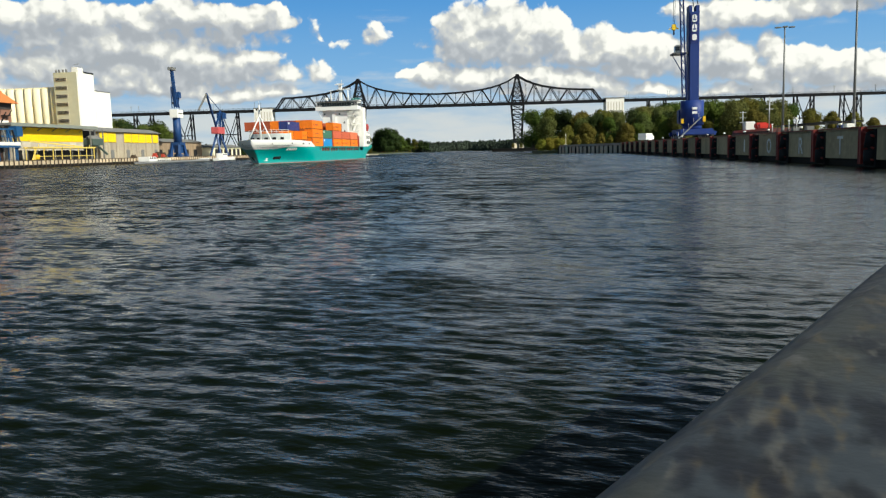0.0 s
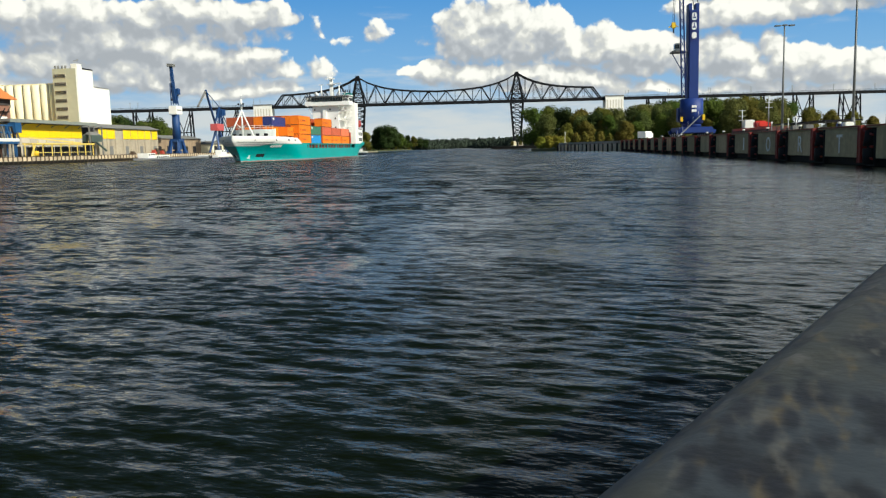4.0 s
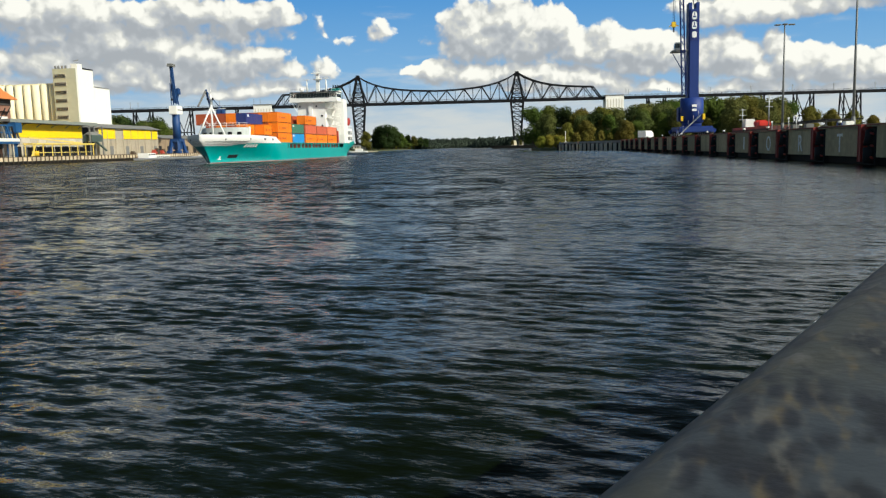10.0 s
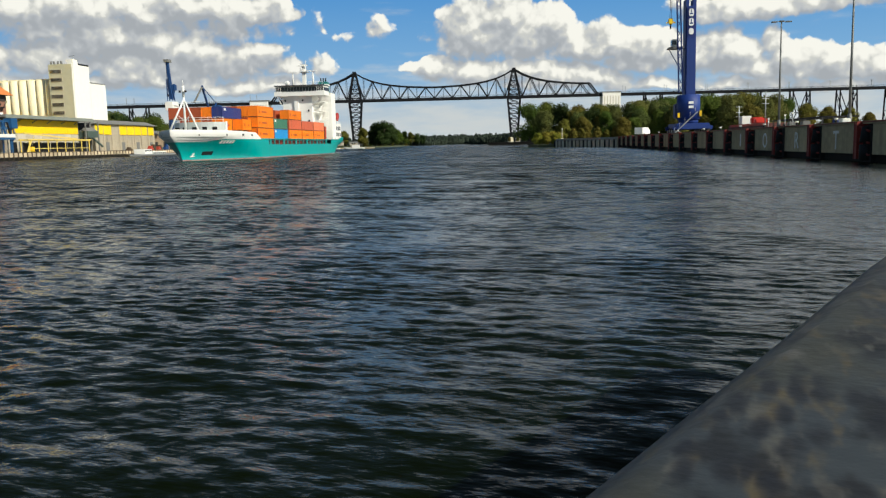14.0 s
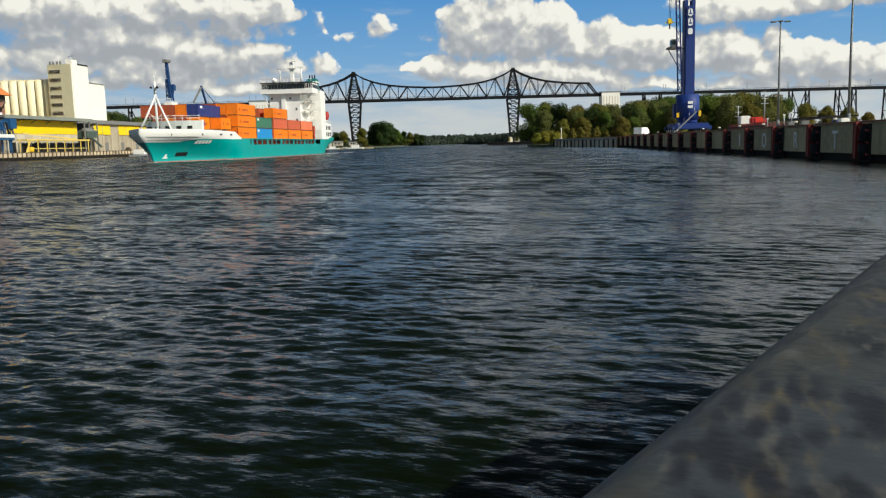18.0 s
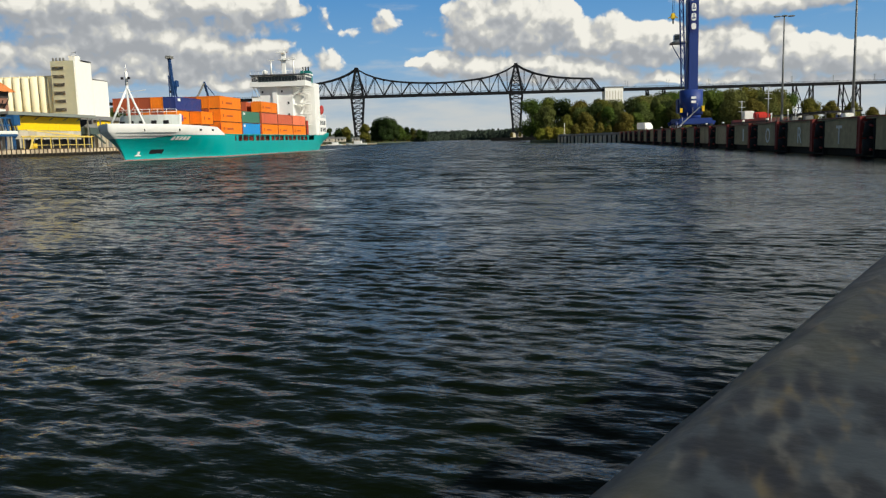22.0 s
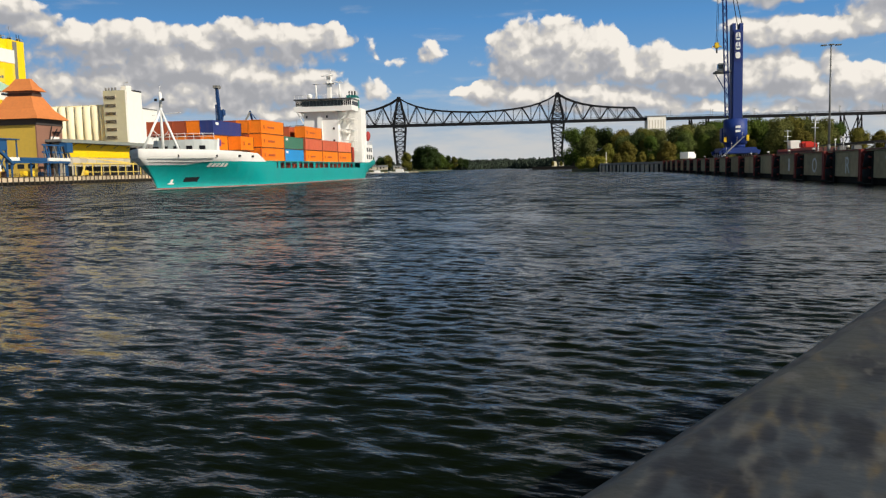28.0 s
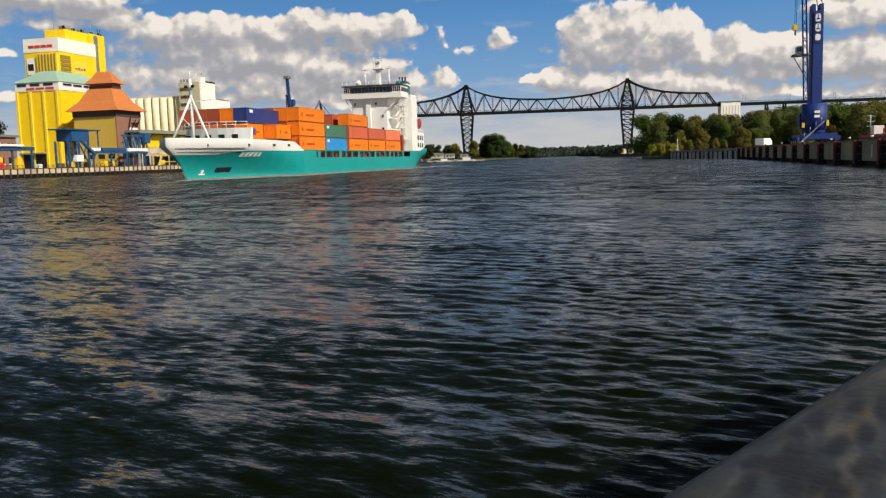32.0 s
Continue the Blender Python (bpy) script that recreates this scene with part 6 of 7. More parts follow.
boat(0, 17, 0, 1.2, "small white motor boat at the pontoon", ((4, 10, 3.2, "deck_cabin"),), 4.0, None, pose(-64, 668, 0, 0, 0, 84))
boat(0, 13, 0, 1.0, "small white cabin boat at the pontoon", ((3, 8, 2.6, "deck_cabin"),), 3.4, None, pose(-84, 669, 0, 0, 0, 92))
pt = empty("pontoon", pose(-80, 672, 0, 0, 0, 1), "long pale concrete landing pontoon on piles", "pontoon")
for i in range(6):
    box("deck_slab", -24 + i * 8, -16.1 + i * 8, 0, 3.2, 0.25, 0.95, PLANK, pt)
    tube("pile", (-20 + i * 8, 3.5, -3), (-20 + i * 8, 3.5, 2.6), 0.25, TIMBER, pt, n=8)

# quay face: pale planks of concrete between dark timbers, dark wet foot
lq = tagged(lbox("quay_wall_left", -0.6, 0.05, 225, 610, -4, 1.2, WET), "dark wet foot of the far quay wall", "wall", kind="structure")
lq.matrix_world = LEFT
_pm = None
for i in range(128):
    u = 226 + i * 3.0
    o = lbox("quay_panel", -0.5, 0.0, u + .18, u + 2.82, 1.3, 2.85, PLANK, lq) if _pm is None else new("quay_panel", _pm)
    if _pm is None:
        _pm, _u0 = o.data, u
    o.parent = lq
    o.location = (0, u - _u0, 0.02 * (i % 3))
_pm = None
for i in range(129):
    u = 226 + i * 3.0
    o = lbox("fender_timber", -0.75, -0.1, u - .24, u + .24, 0.2, 3.0, TIMBER, lq) if _pm is None else new("fender_timber", _pm)
    if _pm is None:
        _pm, _u1 = o.data, u
    o.parent = lq
    o.location = (0, u - _u1, 0)
cp = tagged(lbox("quay_coping_left", -0.65, 0.6, 225, 610, 2.88, 3.12, TIMBER), "dark timber coping of the far quay", "trim", kind="structure")
cp.matrix_world = LEFT


# crates by the warehouse and masts of the boats by the pylon
for u, w, h, c in ((448, 4.2, 2.2, RED_RUST), (452.5, 4.6, 3.0, TIMBER), (457, 4.0, 1.8, RED_RUST), (461, 5.0, 2.6, TIMBER), (424, 4.4, 1.6, TIMBER)):
    ct = lthing("crate_stack", "stack of brown crates on the quay", "crates", "crates on the quay")
    lbox("lower_crate", w, w + 2.4, u, u + 2.6, QUAY, QUAY + h * .55, c, ct, "", 0.06)
    lbox("upper_crate", w + .3, w + 2.0, u + .3, u + 2.1, QUAY + h * .55, QUAY + h, c, ct, "", 0.06)
for u, w, h in ((668, -3.0, 11), (676, -3.4, 13), (684, -3.0, 10)):
    yt = empty("sailing_yacht", LEFT @ pose(-w, u, 0), "small white sailing yacht with bare mast", "boat", "yachts near the pylon")
    bm = bmesh.new()
    add_prism(bm, [(-1.1, 0), (0.9, 0), (1.4, 3.5), (0.9, 6.5), (0, 8.5), (-0.9, 6.5), (-1.4, 3.5)], -0.4, 0.9)
    part("hull", bm, WHITE, yt)
    box("cabin_top", -.8, .8, 2, 5.5, 0.9, 1.5, WHITE, yt, "", 0.1)
    tube("mast", (0, 4.6, 0.9), (0, 4.6, h), 0.09, GALV, yt, n=6)
    beam("boom", (0, 4.5, 2.0), (0, 0.6, 2.1), 0.14, BLUE_PALE, yt)
# ---- near right quay ----
def rthing(name, label, category, group=""):
    return empty(name, RIGHT, label, category, group)


qw = box("quay_wall_right", 0.35, 1.6, 20, 246, -4, QUAY - 0.12, WET)
qw.matrix_world = RIGHT
tagged(qw, "stained concrete quay wall with red steel fenders", "wall", kind="structure")
FENDERS = [31.2 + 10.85 * i for i in range(20)]
_share = {}


def shared(name, key, make, y, parent):
    """A repeat: the first one is built, the rest share its mesh."""
    if key not in _share:
        _share[key] = make()
        ob = _share[key]
    else:
        ob = new(name, _share[key].data)
    ob.parent = parent
    ob.location = (0, y, 0)
    return ob


def _panel():
    bm = bmesh.new()
    add_box(bm, 0.02, 0.42, 0.3, 9.0, 0.6, QUAY - 0.14)
    bmesh.ops.bevel(bm, geom=bm.edges[:], offset=0.03, segments=1, affect="EDGES")
    return part("wall_panel", bm, PANEL)


def _post():
    bm = bmesh.new()
    for y in (-0.2, 0.30):
        add_box(bm, -0.50, 0.4, y, y + 0.10, 0.25, QUAY + 0.05)
    add_box(bm, -0.46, -0.36, -0.12, 0.32, 0.25, QUAY + 0.02)
    return part("fender_post", bm, FENDER_RED)


def _rubber():
    bm = bmesh.new()
    for z0, z1 in ((0.15, 1.35), (1.5, 2.7)):
        add_tube(bm, (-0.12, -1.0, z0), (-0.12, -1.0, z1), 0.46, 0.3 if z0 > 1 else 0.46, 12)
    add_box(bm, 0.0, 0.4, -1.75, -0.25, -0.2, 2.8)
    return part("rubber_fender", bm, RUBBER)


def _strut():
    bm = bmesh.new()
    for z in (0.55, 1.45, 2.35):
        add_beam(bm, (-0.3, -0.25, z + .35), (-0.15, -1.7, z), 0.13)
    return part("fender_strut", bm, FENDER_RED)


for u in FENDERS:
    shared("wall_panel", "p", _panel, u, qw)
    shared("fender_post", "f", _post, u, qw)
    shared("rubber_fender", "r", _rubber, u, qw)
    shared("fender_strut", "s", _strut, u, qw)
box("quay_edge_beam", -0.08, 0.9, 20, 246, QUAY - 0.13, QUAY + 0.1, PANEL, qw)
beam("edge_rail", (-0.12, 20, QUAY + 0.02), (-0.12, 246, QUAY + 0.02), 0.07, FENDER_RED, qw)
for u in (83.1, 152.6):
    for k in (0, 0.4):
        beam("ladder_stile", (-0.1, u + k, -0.5), (-0.1, u + k, QUAY + .3), 0.09, DARK, qw)
    for i in range(9):
        beam("ladder_rung", (-0.1, u, i * .33), (-0.1, u + .4, i * .33), 0.05, DARK, qw)
# big painted letters on the wall, one to a panel; the first is worn to a bar
LETTER = mat("worn_white_lettering", (0.78, 0.77, 0.73), 0.8, 0, 0.4, 4)
for ch, u in (("T", 69.3), ("R", 79.6), ("O", 90.3)):
    fc = bpy.data.curves.new("painted_letter", "FONT")
    fc.body, fc.size, fc.extrude, fc.align_x, fc.offset = ch, 2.2, 0.01, "CENTER", 0.02
    fc.materials.append(LETTER)
    tmp = new("painted_letter", fc)
    me = bpy.data.meshes.new_from_object(tmp.evaluated_get(bpy.context.evaluated_depsgraph_get()))
    bpy.data.objects.remove(tmp)
    ob = new("painted_letter", me)
    ob.parent = qw
    ob.matrix_basis = Matrix(((0, 0, -1, 0.005), (-1, 0, 0, u), (0, 1, 0, 0.95), (0, 0, 0, 1)))
box("painted_bar", 0.0, 0.03, 100.6, 101.1, 1.0, 2.5, LETTER, qw)

# bollards along the edge
for i, u in enumerate((60, 71.5, 82, 93.4, 104, 115, 126, 148, 170, 192)):
    b = empty("mooring_bollard", RIGHT @ pose(0.75, u, QUAY), "white-topped steel mooring bollard on the quay edge", "bollard", "bollards along the quay")
    tube("post", (0, 0, 0), (0, 0, 0.36), 0.12, DARK, b)
    tube("cap", (0, 0, 0.36), (0, 0, 0.52), 0.17, CREAM_WHITE, b)

# floodlight masts
# pole grey darkened: the masts' shaded, silhouetted look is in the colour
POLE = mat("shaded_grey_pole", (0.16, 0.165, 0.16), 0.6, 0.3)
for x, u, h in ((9.6, 118.6, 18.0), (9.5, 92.3, 18.2)):
    m = empty("floodlight_mast", RIGHT @ pose(x, u, QUAY - .05), "tall tapered galvanised floodlight mast", "lamp mast", "masts on the quay")
    tube("pole", (0, 0, 0), (0, 0, h - QUAY), 0.17, POLE, m, r1=0.09, n=12)
    tube("collar", (0, 0, 0), (0, 0, 1.4), 0.3, POLE, m, r1=0.2, n=12)
    for k in (-1, 1):
        beam("arm", (0, 0, h - QUAY), (k * 0.95, -.1, h - QUAY + .08), 0.09, GALV, m)
        box("floodlight", k * .95 - .38, k * .95 + .38, -.3, .3, h - QUAY - .06, h - QUAY + .1, ROOF_GREY, m, "", 0.03)
    box("floodlight", -.3, .3, -.4, .2, h - QUAY + .02, h - QUAY + .16, ROOF_GREY, m, "", 0.03)

# mobile harbour crane
rc = empty("harbour_crane", RIGHT @ pose(9, 183, QUAY - .05), "tall deep-blue mobile harbour crane with a lattice jib", "crane")
box("undercarriage", -3.5, 3.5, -5.4, 5.4, 1.0, 2.3, BLUE, rc, "blue undercarriage", 0.15)
for x in (-3.0, 3.0):
    for i in range(5):
        y = -4.6 + i * 2.3
        bm = bmesh.new()
        add_tube(bm, (x - .6, y, .72), (x + .6, y, .72), 0.72, n=16)
        wl = part("wheel", bm, RUBBER, rc)
        tube("rim", (x - .63, y, .72), (x + .63, y, .72), 0.36, GALV, wl, n=10)
for x, y in ((-4.1, -4.8), (4.1, -4.8), (-4.1, 4.8), (4.1, 4.8)):
    beam("outrigger", (x * .6, y, 1.8), (x, y, 1.2), 0.8, BLUE, rc)
    box("outrigger_pad", x - .8, x + .8, y - .8, y + .8, 0, .35, BLUE, rc)
tube("slew_ring", (0, 0, 2.3), (0, 0, 3.4), 2.1, BLUE, rc, n=24)
bm = bmesh.new()
add_tube(bm, (0, 0, 3.2), (0, 0, 8.5), 2.45, n=32)
part("slewing_body", bm, BLUE, rc, "round blue slewing body")
box("counterweight", -2.4, 2.4, 2.2, 5.2, 3.6, 6.8, BLUE, rc, "", 0.2)
for z in (5.6, 6.5):
    box("body_sign", -.4, .6, -2.56, -2.3, z, z + .5, WHITE, rc)
box("yellow_hatch", 2.0, 2.5, -2.0, -1.3, 3.8, 5.0, LIME, rc)
box("yellow_hatch", -2.6, -2.15, -2.0, -1.3, 3.6, 4.6, LIME, rc)
bm = bmesh.new()
add_box(bm, -1.1, 1.1, -1.9, 1.6, 8.4, 27.2)
bmesh.ops.bevel(bm, geom=[e for e in bm.edges if abs(e.verts[0].co.z - e.verts[1].co.z) > 1], offset=0.25, segments=2, affect="EDGES")
part("tower", bm, BLUE, rc, "blue box-section tower")
for k in (-1, 1):
    box("tower_horn", k * .75 - .34, k * .75 + .34, -1.7, 1.4, 27.2, 28.6, BLUE, rc)
# flat panel, no hollow: the recess's shade is put into its blue
box("tower_recess", -0.78, 0.78, -1.96, -1.86, 20.6, 26.8, mat("recess_shade_blue", (0.006, 0.02, 0.14), 0.5), rc)
# solid ovals, white for the bright cloud that would show through openings
for z, h in ((25.0, 1.6), (23.0, 1.6), (21.2, 1.3)):
    bm = bmesh.new()
    ring = [Vector((0.5 * math.copysign(abs(math.cos(t)) ** .6, math.cos(t)), 0, (h / 2) * math.copysign(abs(math.sin(t)) ** .6, math.sin(t)) + z + h / 2)) for t in np.linspace(0, 2 * math.pi, 20, endpoint=False)]
    fr, bk = [bm.verts.new(v + Vector((0, -2.06, 0))) for v in ring], [bm.verts.new(v + Vector((0, -1.95, 0))) for v in ring]
    bm.faces.new(fr), bm.faces.new(bk[::-1])
    for i in range(20):
        bm.faces.new((fr[i], bk[i], bk[(i + 1) % 20], fr[(i + 1) % 20]))
    op = part("tower_opening", bm, WHITE, rc, "white oval plate standing for an opening")
    if h > 1.5:
        box("opening_bar", -.34, .34, -2.1, -2.05, z + .42, z + .68, BLUE, op)
        box("opening_bar", -.08, .08, -2.1, -2.05, z + .75, z + 1.5, BLUE, op)
for i in range(14):
    box("tower_rung", 1.12, 1.3, -1.0, 1.0, 9 + i * 1.3, 9.1 + i * 1.3, GALV, rc)
cab = box("cab", -3.9, -2.7, -1.6, 0.6, 18.8, 20.4, GALV, rc, "glazed operator cab", 0.12)
box("cab_glass", -3.96, -3.0, -1.66, -.2, 19.2, 20.1, GLASS_DARK, cab)
box("cab_platform", -4.5, -1.4, -1.9, 1.6, 18.4, 18.75, ROOF_GREY, rc)
beam("cab_strut", (-4.3, 0, 18.4), (-1.5, 0, 13.4), 0.16, BLUE, rc)
# lattice jib, luffed up close to the tower
J0, J1 = Vector((-1.9, -1.2, 9.0)), Vector((-3.9, -5.5, 46.0))
ax = (J1 - J0).normalized()
sx, sy = Vector((1, 0, 0)), ax.cross(Vector((1, 0, 0))).normalized()
jn = 22
jc = [[J0 + (J1 - J0) * (i / jn) + (sx * a + sy * b) * (0.42 if i < jn - 3 else 0.32) for a, b in ((-1, -1), (1, -1), (1, 1), (-1, 1))] for i in range(jn + 1)]
for q in range(4):
    beam("jib_chord", jc[0][q], jc[jn][q], 0.14, BLUE, rc)
for i in range(jn):
    for q in range(4):
        r = (q + 1) % 4
        beam("jib_lacing", jc[i][q if i % 2 else r], jc[i + 1][r if i % 2 else q], 0.10, BLUE, rc)
for x in (-4.6, -4.3):
    tube("hoist_rope", (x, -5.5, 45.5), (x, -2.7, 24.5), 0.045, DARK, rc, n=5)
beam("luffing_rope", (0.2, 0, 28.4), (-3.9, -5.4, 45.6), 0.12, DARK, rc)
beam("luffing_rope", (1.2, 0, 28.4), (-3.8, -5.4, 45.4), 0.12, DARK, rc)
hk = box("hook_block", -4.9, -4.0, -3.0, -2.4, 23.4, 24.6, LIME, rc, "yellow hook block", 0.1)
tube("hook", (-4.45, -2.7, 22.4), (-4.45, -2.7, 23.4), 0.16, DARK, hk)
for k in (-1, 1):
    beam("hook_arm", (-4.45, -2.7, 24.2), (-4.45 + k * 1.0, -2.7, 23.6), 0.2, LIME, hk)
beam("access_stair", (-4.2, -7.4, 0.2), (0.5, -7.2, 4.6), 0.9, GALV, rc, d=0.15)
for i in range(5):
    tube("stair_post", (-4.2 + i * 1.05, -7.6, .4 + i), (-4.2 + i * 1.05, -7.6, 1.5 + i), 0.05, GALV, rc, n=5)

# white truck on the bank
vn = empty("white_truck", RIGHT @ pose(9, 258, QUAY - .05, 0, 0, 62), "white box truck parked behind the quay", "truck")
box("cargo_box", -3.2, 2.2, -1.3, 1.3, 0.7, 2.7, WHITE, vn, "", 0.08)
box("driver_cab", 2.25, 4.1, -1.1, 1.1, 0.6, 2.2, WHITE, vn, "", 0.2)
box("windscreen", 4.02, 4.14, -.9, .9, 1.3, 2.0, GLASS_DARK, vn)
box("cab_window", 2.6, 3.7, 1.06, 1.13, 1.3, 1.9, GLASS_DARK, vn)
for x in (-2.0, 3.0):
    for y in (-1, 1):
        bm = bmesh.new()
        add_tube(bm, (x, y - .12, .45), (x, y + .12, .45), .45, n=14)
        part("wheel", bm, RUBBER, vn)

# red work barge superstructure, white cabin and canopy behind the wall
wb = rthing("work_machine", "dark red work machine with a bright red hood", "machine")
box("base_frame", 16, 20, 148, 176, QUAY - .05, 4.5, mat("dark_maroon_steel", (0.10, 0.028, 0.022), 0.7, 0, 0.25, 0.5), wb, "dark maroon base")
box("red_side_beam", 15.8, 16, 150, 174, 4.1, 4.55, RED_RUST, wb)
for i in range(2):
    box("red_hood", 16.2, 18.4, 156 + i * 2.3, 157.6 + i * 2.3, 4.5, 5.5 + .25 * (i == 1), RED, wb, "", 0.2)
box("white_cabin", 16.3, 18.2, 166.5, 168.6, 4.5, 6.2, CREAM_WHITE, wb, "", 0.1)
for u, h in ((152.5, 10.2), (171.5, 8.4)):
    tube("mast", (17, u, 4.5), (17, u, h), 0.10, GALV, wb, n=6)
    for z in (h - .2, h - 1.3, h - 2.2):
        beam("mast_arm", (16.2, u - .7, z), (17.8, u + .7, z), 0.10, GALV, wb)
sc = rthing("goods_canopy", "flat grey canopy roof on thin posts", "canopy")
box("roof", 10.5, 15, 104, 126, 4.3, 4.45, DARK, sc)
for u in (104.5, 111, 118, 125.5):
    beam("post", (10.8, u, QUAY - .05), (10.8, u, 4.3), 0.12, ROOF_GREY, sc)
for u, w, c, lb in ((96, 6, ROOF_GREY, "dark steel crate"), (88.5, 7, BLUE, "small blue equipment box"), (86.8, 7, CREAM_WHITE, "white rounded equipment box"), (101, 6, ROOF_GREY, "dark steel crate")):
    cr = empty("equipment_box", RIGHT @ pose(w, u, QUAY - .05), lb + " standing on the quay", "box")
    box("body", -.45, .45, -.5, .5, 0.08, .8, c, cr, "", 0.08)
    box("skid", -.4, .4, -.4, .4, 0, .08, DARK, cr)
for i, (u, h) in enumerate(((100.2, 1.5), (98.6, 1.7), (110, 1.3))):
    tb = empty("marker_post", RIGHT @ pose(5 + .4 * i, u, QUAY - .05), "slim grey marker post on the quay", "post", "posts on the quay")
    tube("pole", (0, 0, 0), (0, 0, h), 0.06, GALV, tb, n=6)
    box("head", -.1, .1, -.1, .1, h, h + .2, CREAM_WHITE, tb)

# sheet piling and dolphins on the bank beyond the quay
bm = bmesh.new()
pts = [(0.2, 246), (-15.9, 300), (-14, 420), (-13.6, 560)]
for (x0, y0), (x1, y1) in zip(pts, pts[1:]):
    n = int((y1 - y0) / 3)
    for i in range(n):
        a, b = Vector((x0, y0, 0)).lerp(Vector((x1, y1, 0)), i / n), Vector((x0, y0, 0)).lerp(Vector((x1, y1, 0)), (i + 1) / n)
        off = 0.35 * (i % 2)
        add_beam(bm, (a.x - off, a.y, 0.8), (b.x - off, b.y, 0.8), 0.5, 2.6)
sp = part("bank_piling", bm, CONCRETE)
sp.matrix_world = RIGHT
tagged(sp, "grey sheet piling along the grassy bank", "wall", kind="structure")
for i in range(16):
    k = i / 15
    x, y = 0.2 - 16.1 * k - .9, 247 + 54 * k
    pl = empty("timber_pile", RIGHT @ pose(x, y, -2), "dark timber mooring pile in the water", "pile", "piles along the bank")
    tube("shaft", (0, 0, 0), (0, 0, 4.2), 0.28, WET, pl, n=9)
    tube("cap", (0, 0, 4.2), (0, 0, 4.35), 0.3, TIMBER, pl, n=9)
lt = empty("beacon_post", RIGHT @ pose(-13, 330, 2.6), "slim white beacon post on the bank", "beacon")
tube("pole", (0, 0, 0), (0, 0, 4.4), 0.08, CREAM_WHITE, lt, n=8)
box("lantern", -.16, .16, -.16, .16, 4.4, 4.8, CREAM_WHITE, lt)
box("base", -.45, .45, -.45, .45, 0, 0.7, CREAM_WHITE, lt)

# ---- trees ----
def leaf_material(name, color):
    m = bpy.data.materials.new(name)
    m.use_nodes = True
    n, l = m.node_tree.nodes, m.node_tree.links
    b = n["Principled BSDF"]
    b.inputs["Roughness"].default_value = 0.85
    b.inputs["Specular IOR Level"].default_value = 0.12
    geo, info = n.new("ShaderNodeNewGeometry"), n.new("ShaderNodeObjectInfo")
    v1, v2, hs = n.new("ShaderNodeMapRange"), n.new("ShaderNodeMapRange"), n.new("ShaderNodeHueSaturation")
    v1.inputs[3].default_value, v1.inputs[4].default_value = 0.60, 1.20
    l.new(geo.outputs["Random Per Island"], v1.inputs[0])
    v2.inputs[3].default_value, v2.inputs[4].default_value = 0.475, 0.525
    l.new(info.outputs["Random"], v2.inputs[0])
    hs.inputs["Color"].default_value = (*color, 1)
    l.new(v1.outputs[0], hs.inputs["Value"]), l.new(v2.outputs[0], hs.inputs["Hue"])
    l.new(hs.outputs[0], b.inputs["Base Color"])
    tr, mx = n.new("ShaderNodeBsdfTranslucent"), n.new("ShaderNodeMixShader")
    mx.inputs[0].default_value = 0.2
    l.new(hs.outputs[0], tr.inputs[0]), l.new(b.outputs[0], mx.inputs[1]), l.new(tr.outputs[0], mx.inputs[2])
    l.new(mx.outputs[0], n["Material Output"].inputs[0])
    return m


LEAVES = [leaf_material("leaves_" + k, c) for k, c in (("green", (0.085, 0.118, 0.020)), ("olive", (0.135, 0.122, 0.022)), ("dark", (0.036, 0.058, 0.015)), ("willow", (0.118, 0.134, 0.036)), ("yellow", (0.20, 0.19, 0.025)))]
BARK = mat("bark", (0.10, 0.075, 0.055), 0.9, 0, 0.25, 2)


def crown_mesh(seed, height, radius, leaves, size, material, lean=0.0):
    """Leaf clumps on the lobes of an uneven crown."""
    rng = random.Random(seed)
    lobes = []
    for i in range(20):
        a, k = rng.uniform(0, 6.28), rng.random()
        z = height * (0.14 + 0.76 * k)
        spread = radius * (0.72 - 0.62 * abs(k - 0.38) ** 1.2) * rng.uniform(.45, 1.0)
        lobes.append((Vector((spread * math.cos(a), spread * math.sin(a), z)), radius * rng.uniform(0.34, 0.58)))
    lobes.append((Vector((lean, 0, height * .82)), radius * .42))
    verts, faces = [], []
    for i in range(leaves):
        c, r = lobes[rng.randrange(len(lobes))]
        d = Vector((rng.gauss(0, 1), rng.gauss(0, 1), rng.gauss(0, .8))).normalized()
        p = c + d * r * rng.uniform(0.72, 1.08)
        p.z = max(p.z, height * .03)
        nrm = (d + Vector((rng.gauss(0, .28), rng.gauss(0, .28), rng.gauss(0.15, .28)))).normalized()
        t = nrm.orthogonal().normalized()
        t = (Matrix.Rotation(rng.uniform(0, 6.28), 3, nrm) @ t)
        b = nrm.cross(t)
        s = size * rng.uniform(.6, 1.3)
        k = len(verts)
        for u, v in ((-.9, -.25), (.1, -.75), (.95, .1), (.15, .7), (-.6, .55)):
            verts.append(p + t * u * s + b * v * s + nrm * rng.uniform(-.2, .2) * s)
        faces.append(tuple(range(k, k + 5)))
    me = bpy.data.meshes.new("crown")
    me.from_pydata([tuple(v) for v in verts], [], faces)
    me.materials.append(material)
    return me


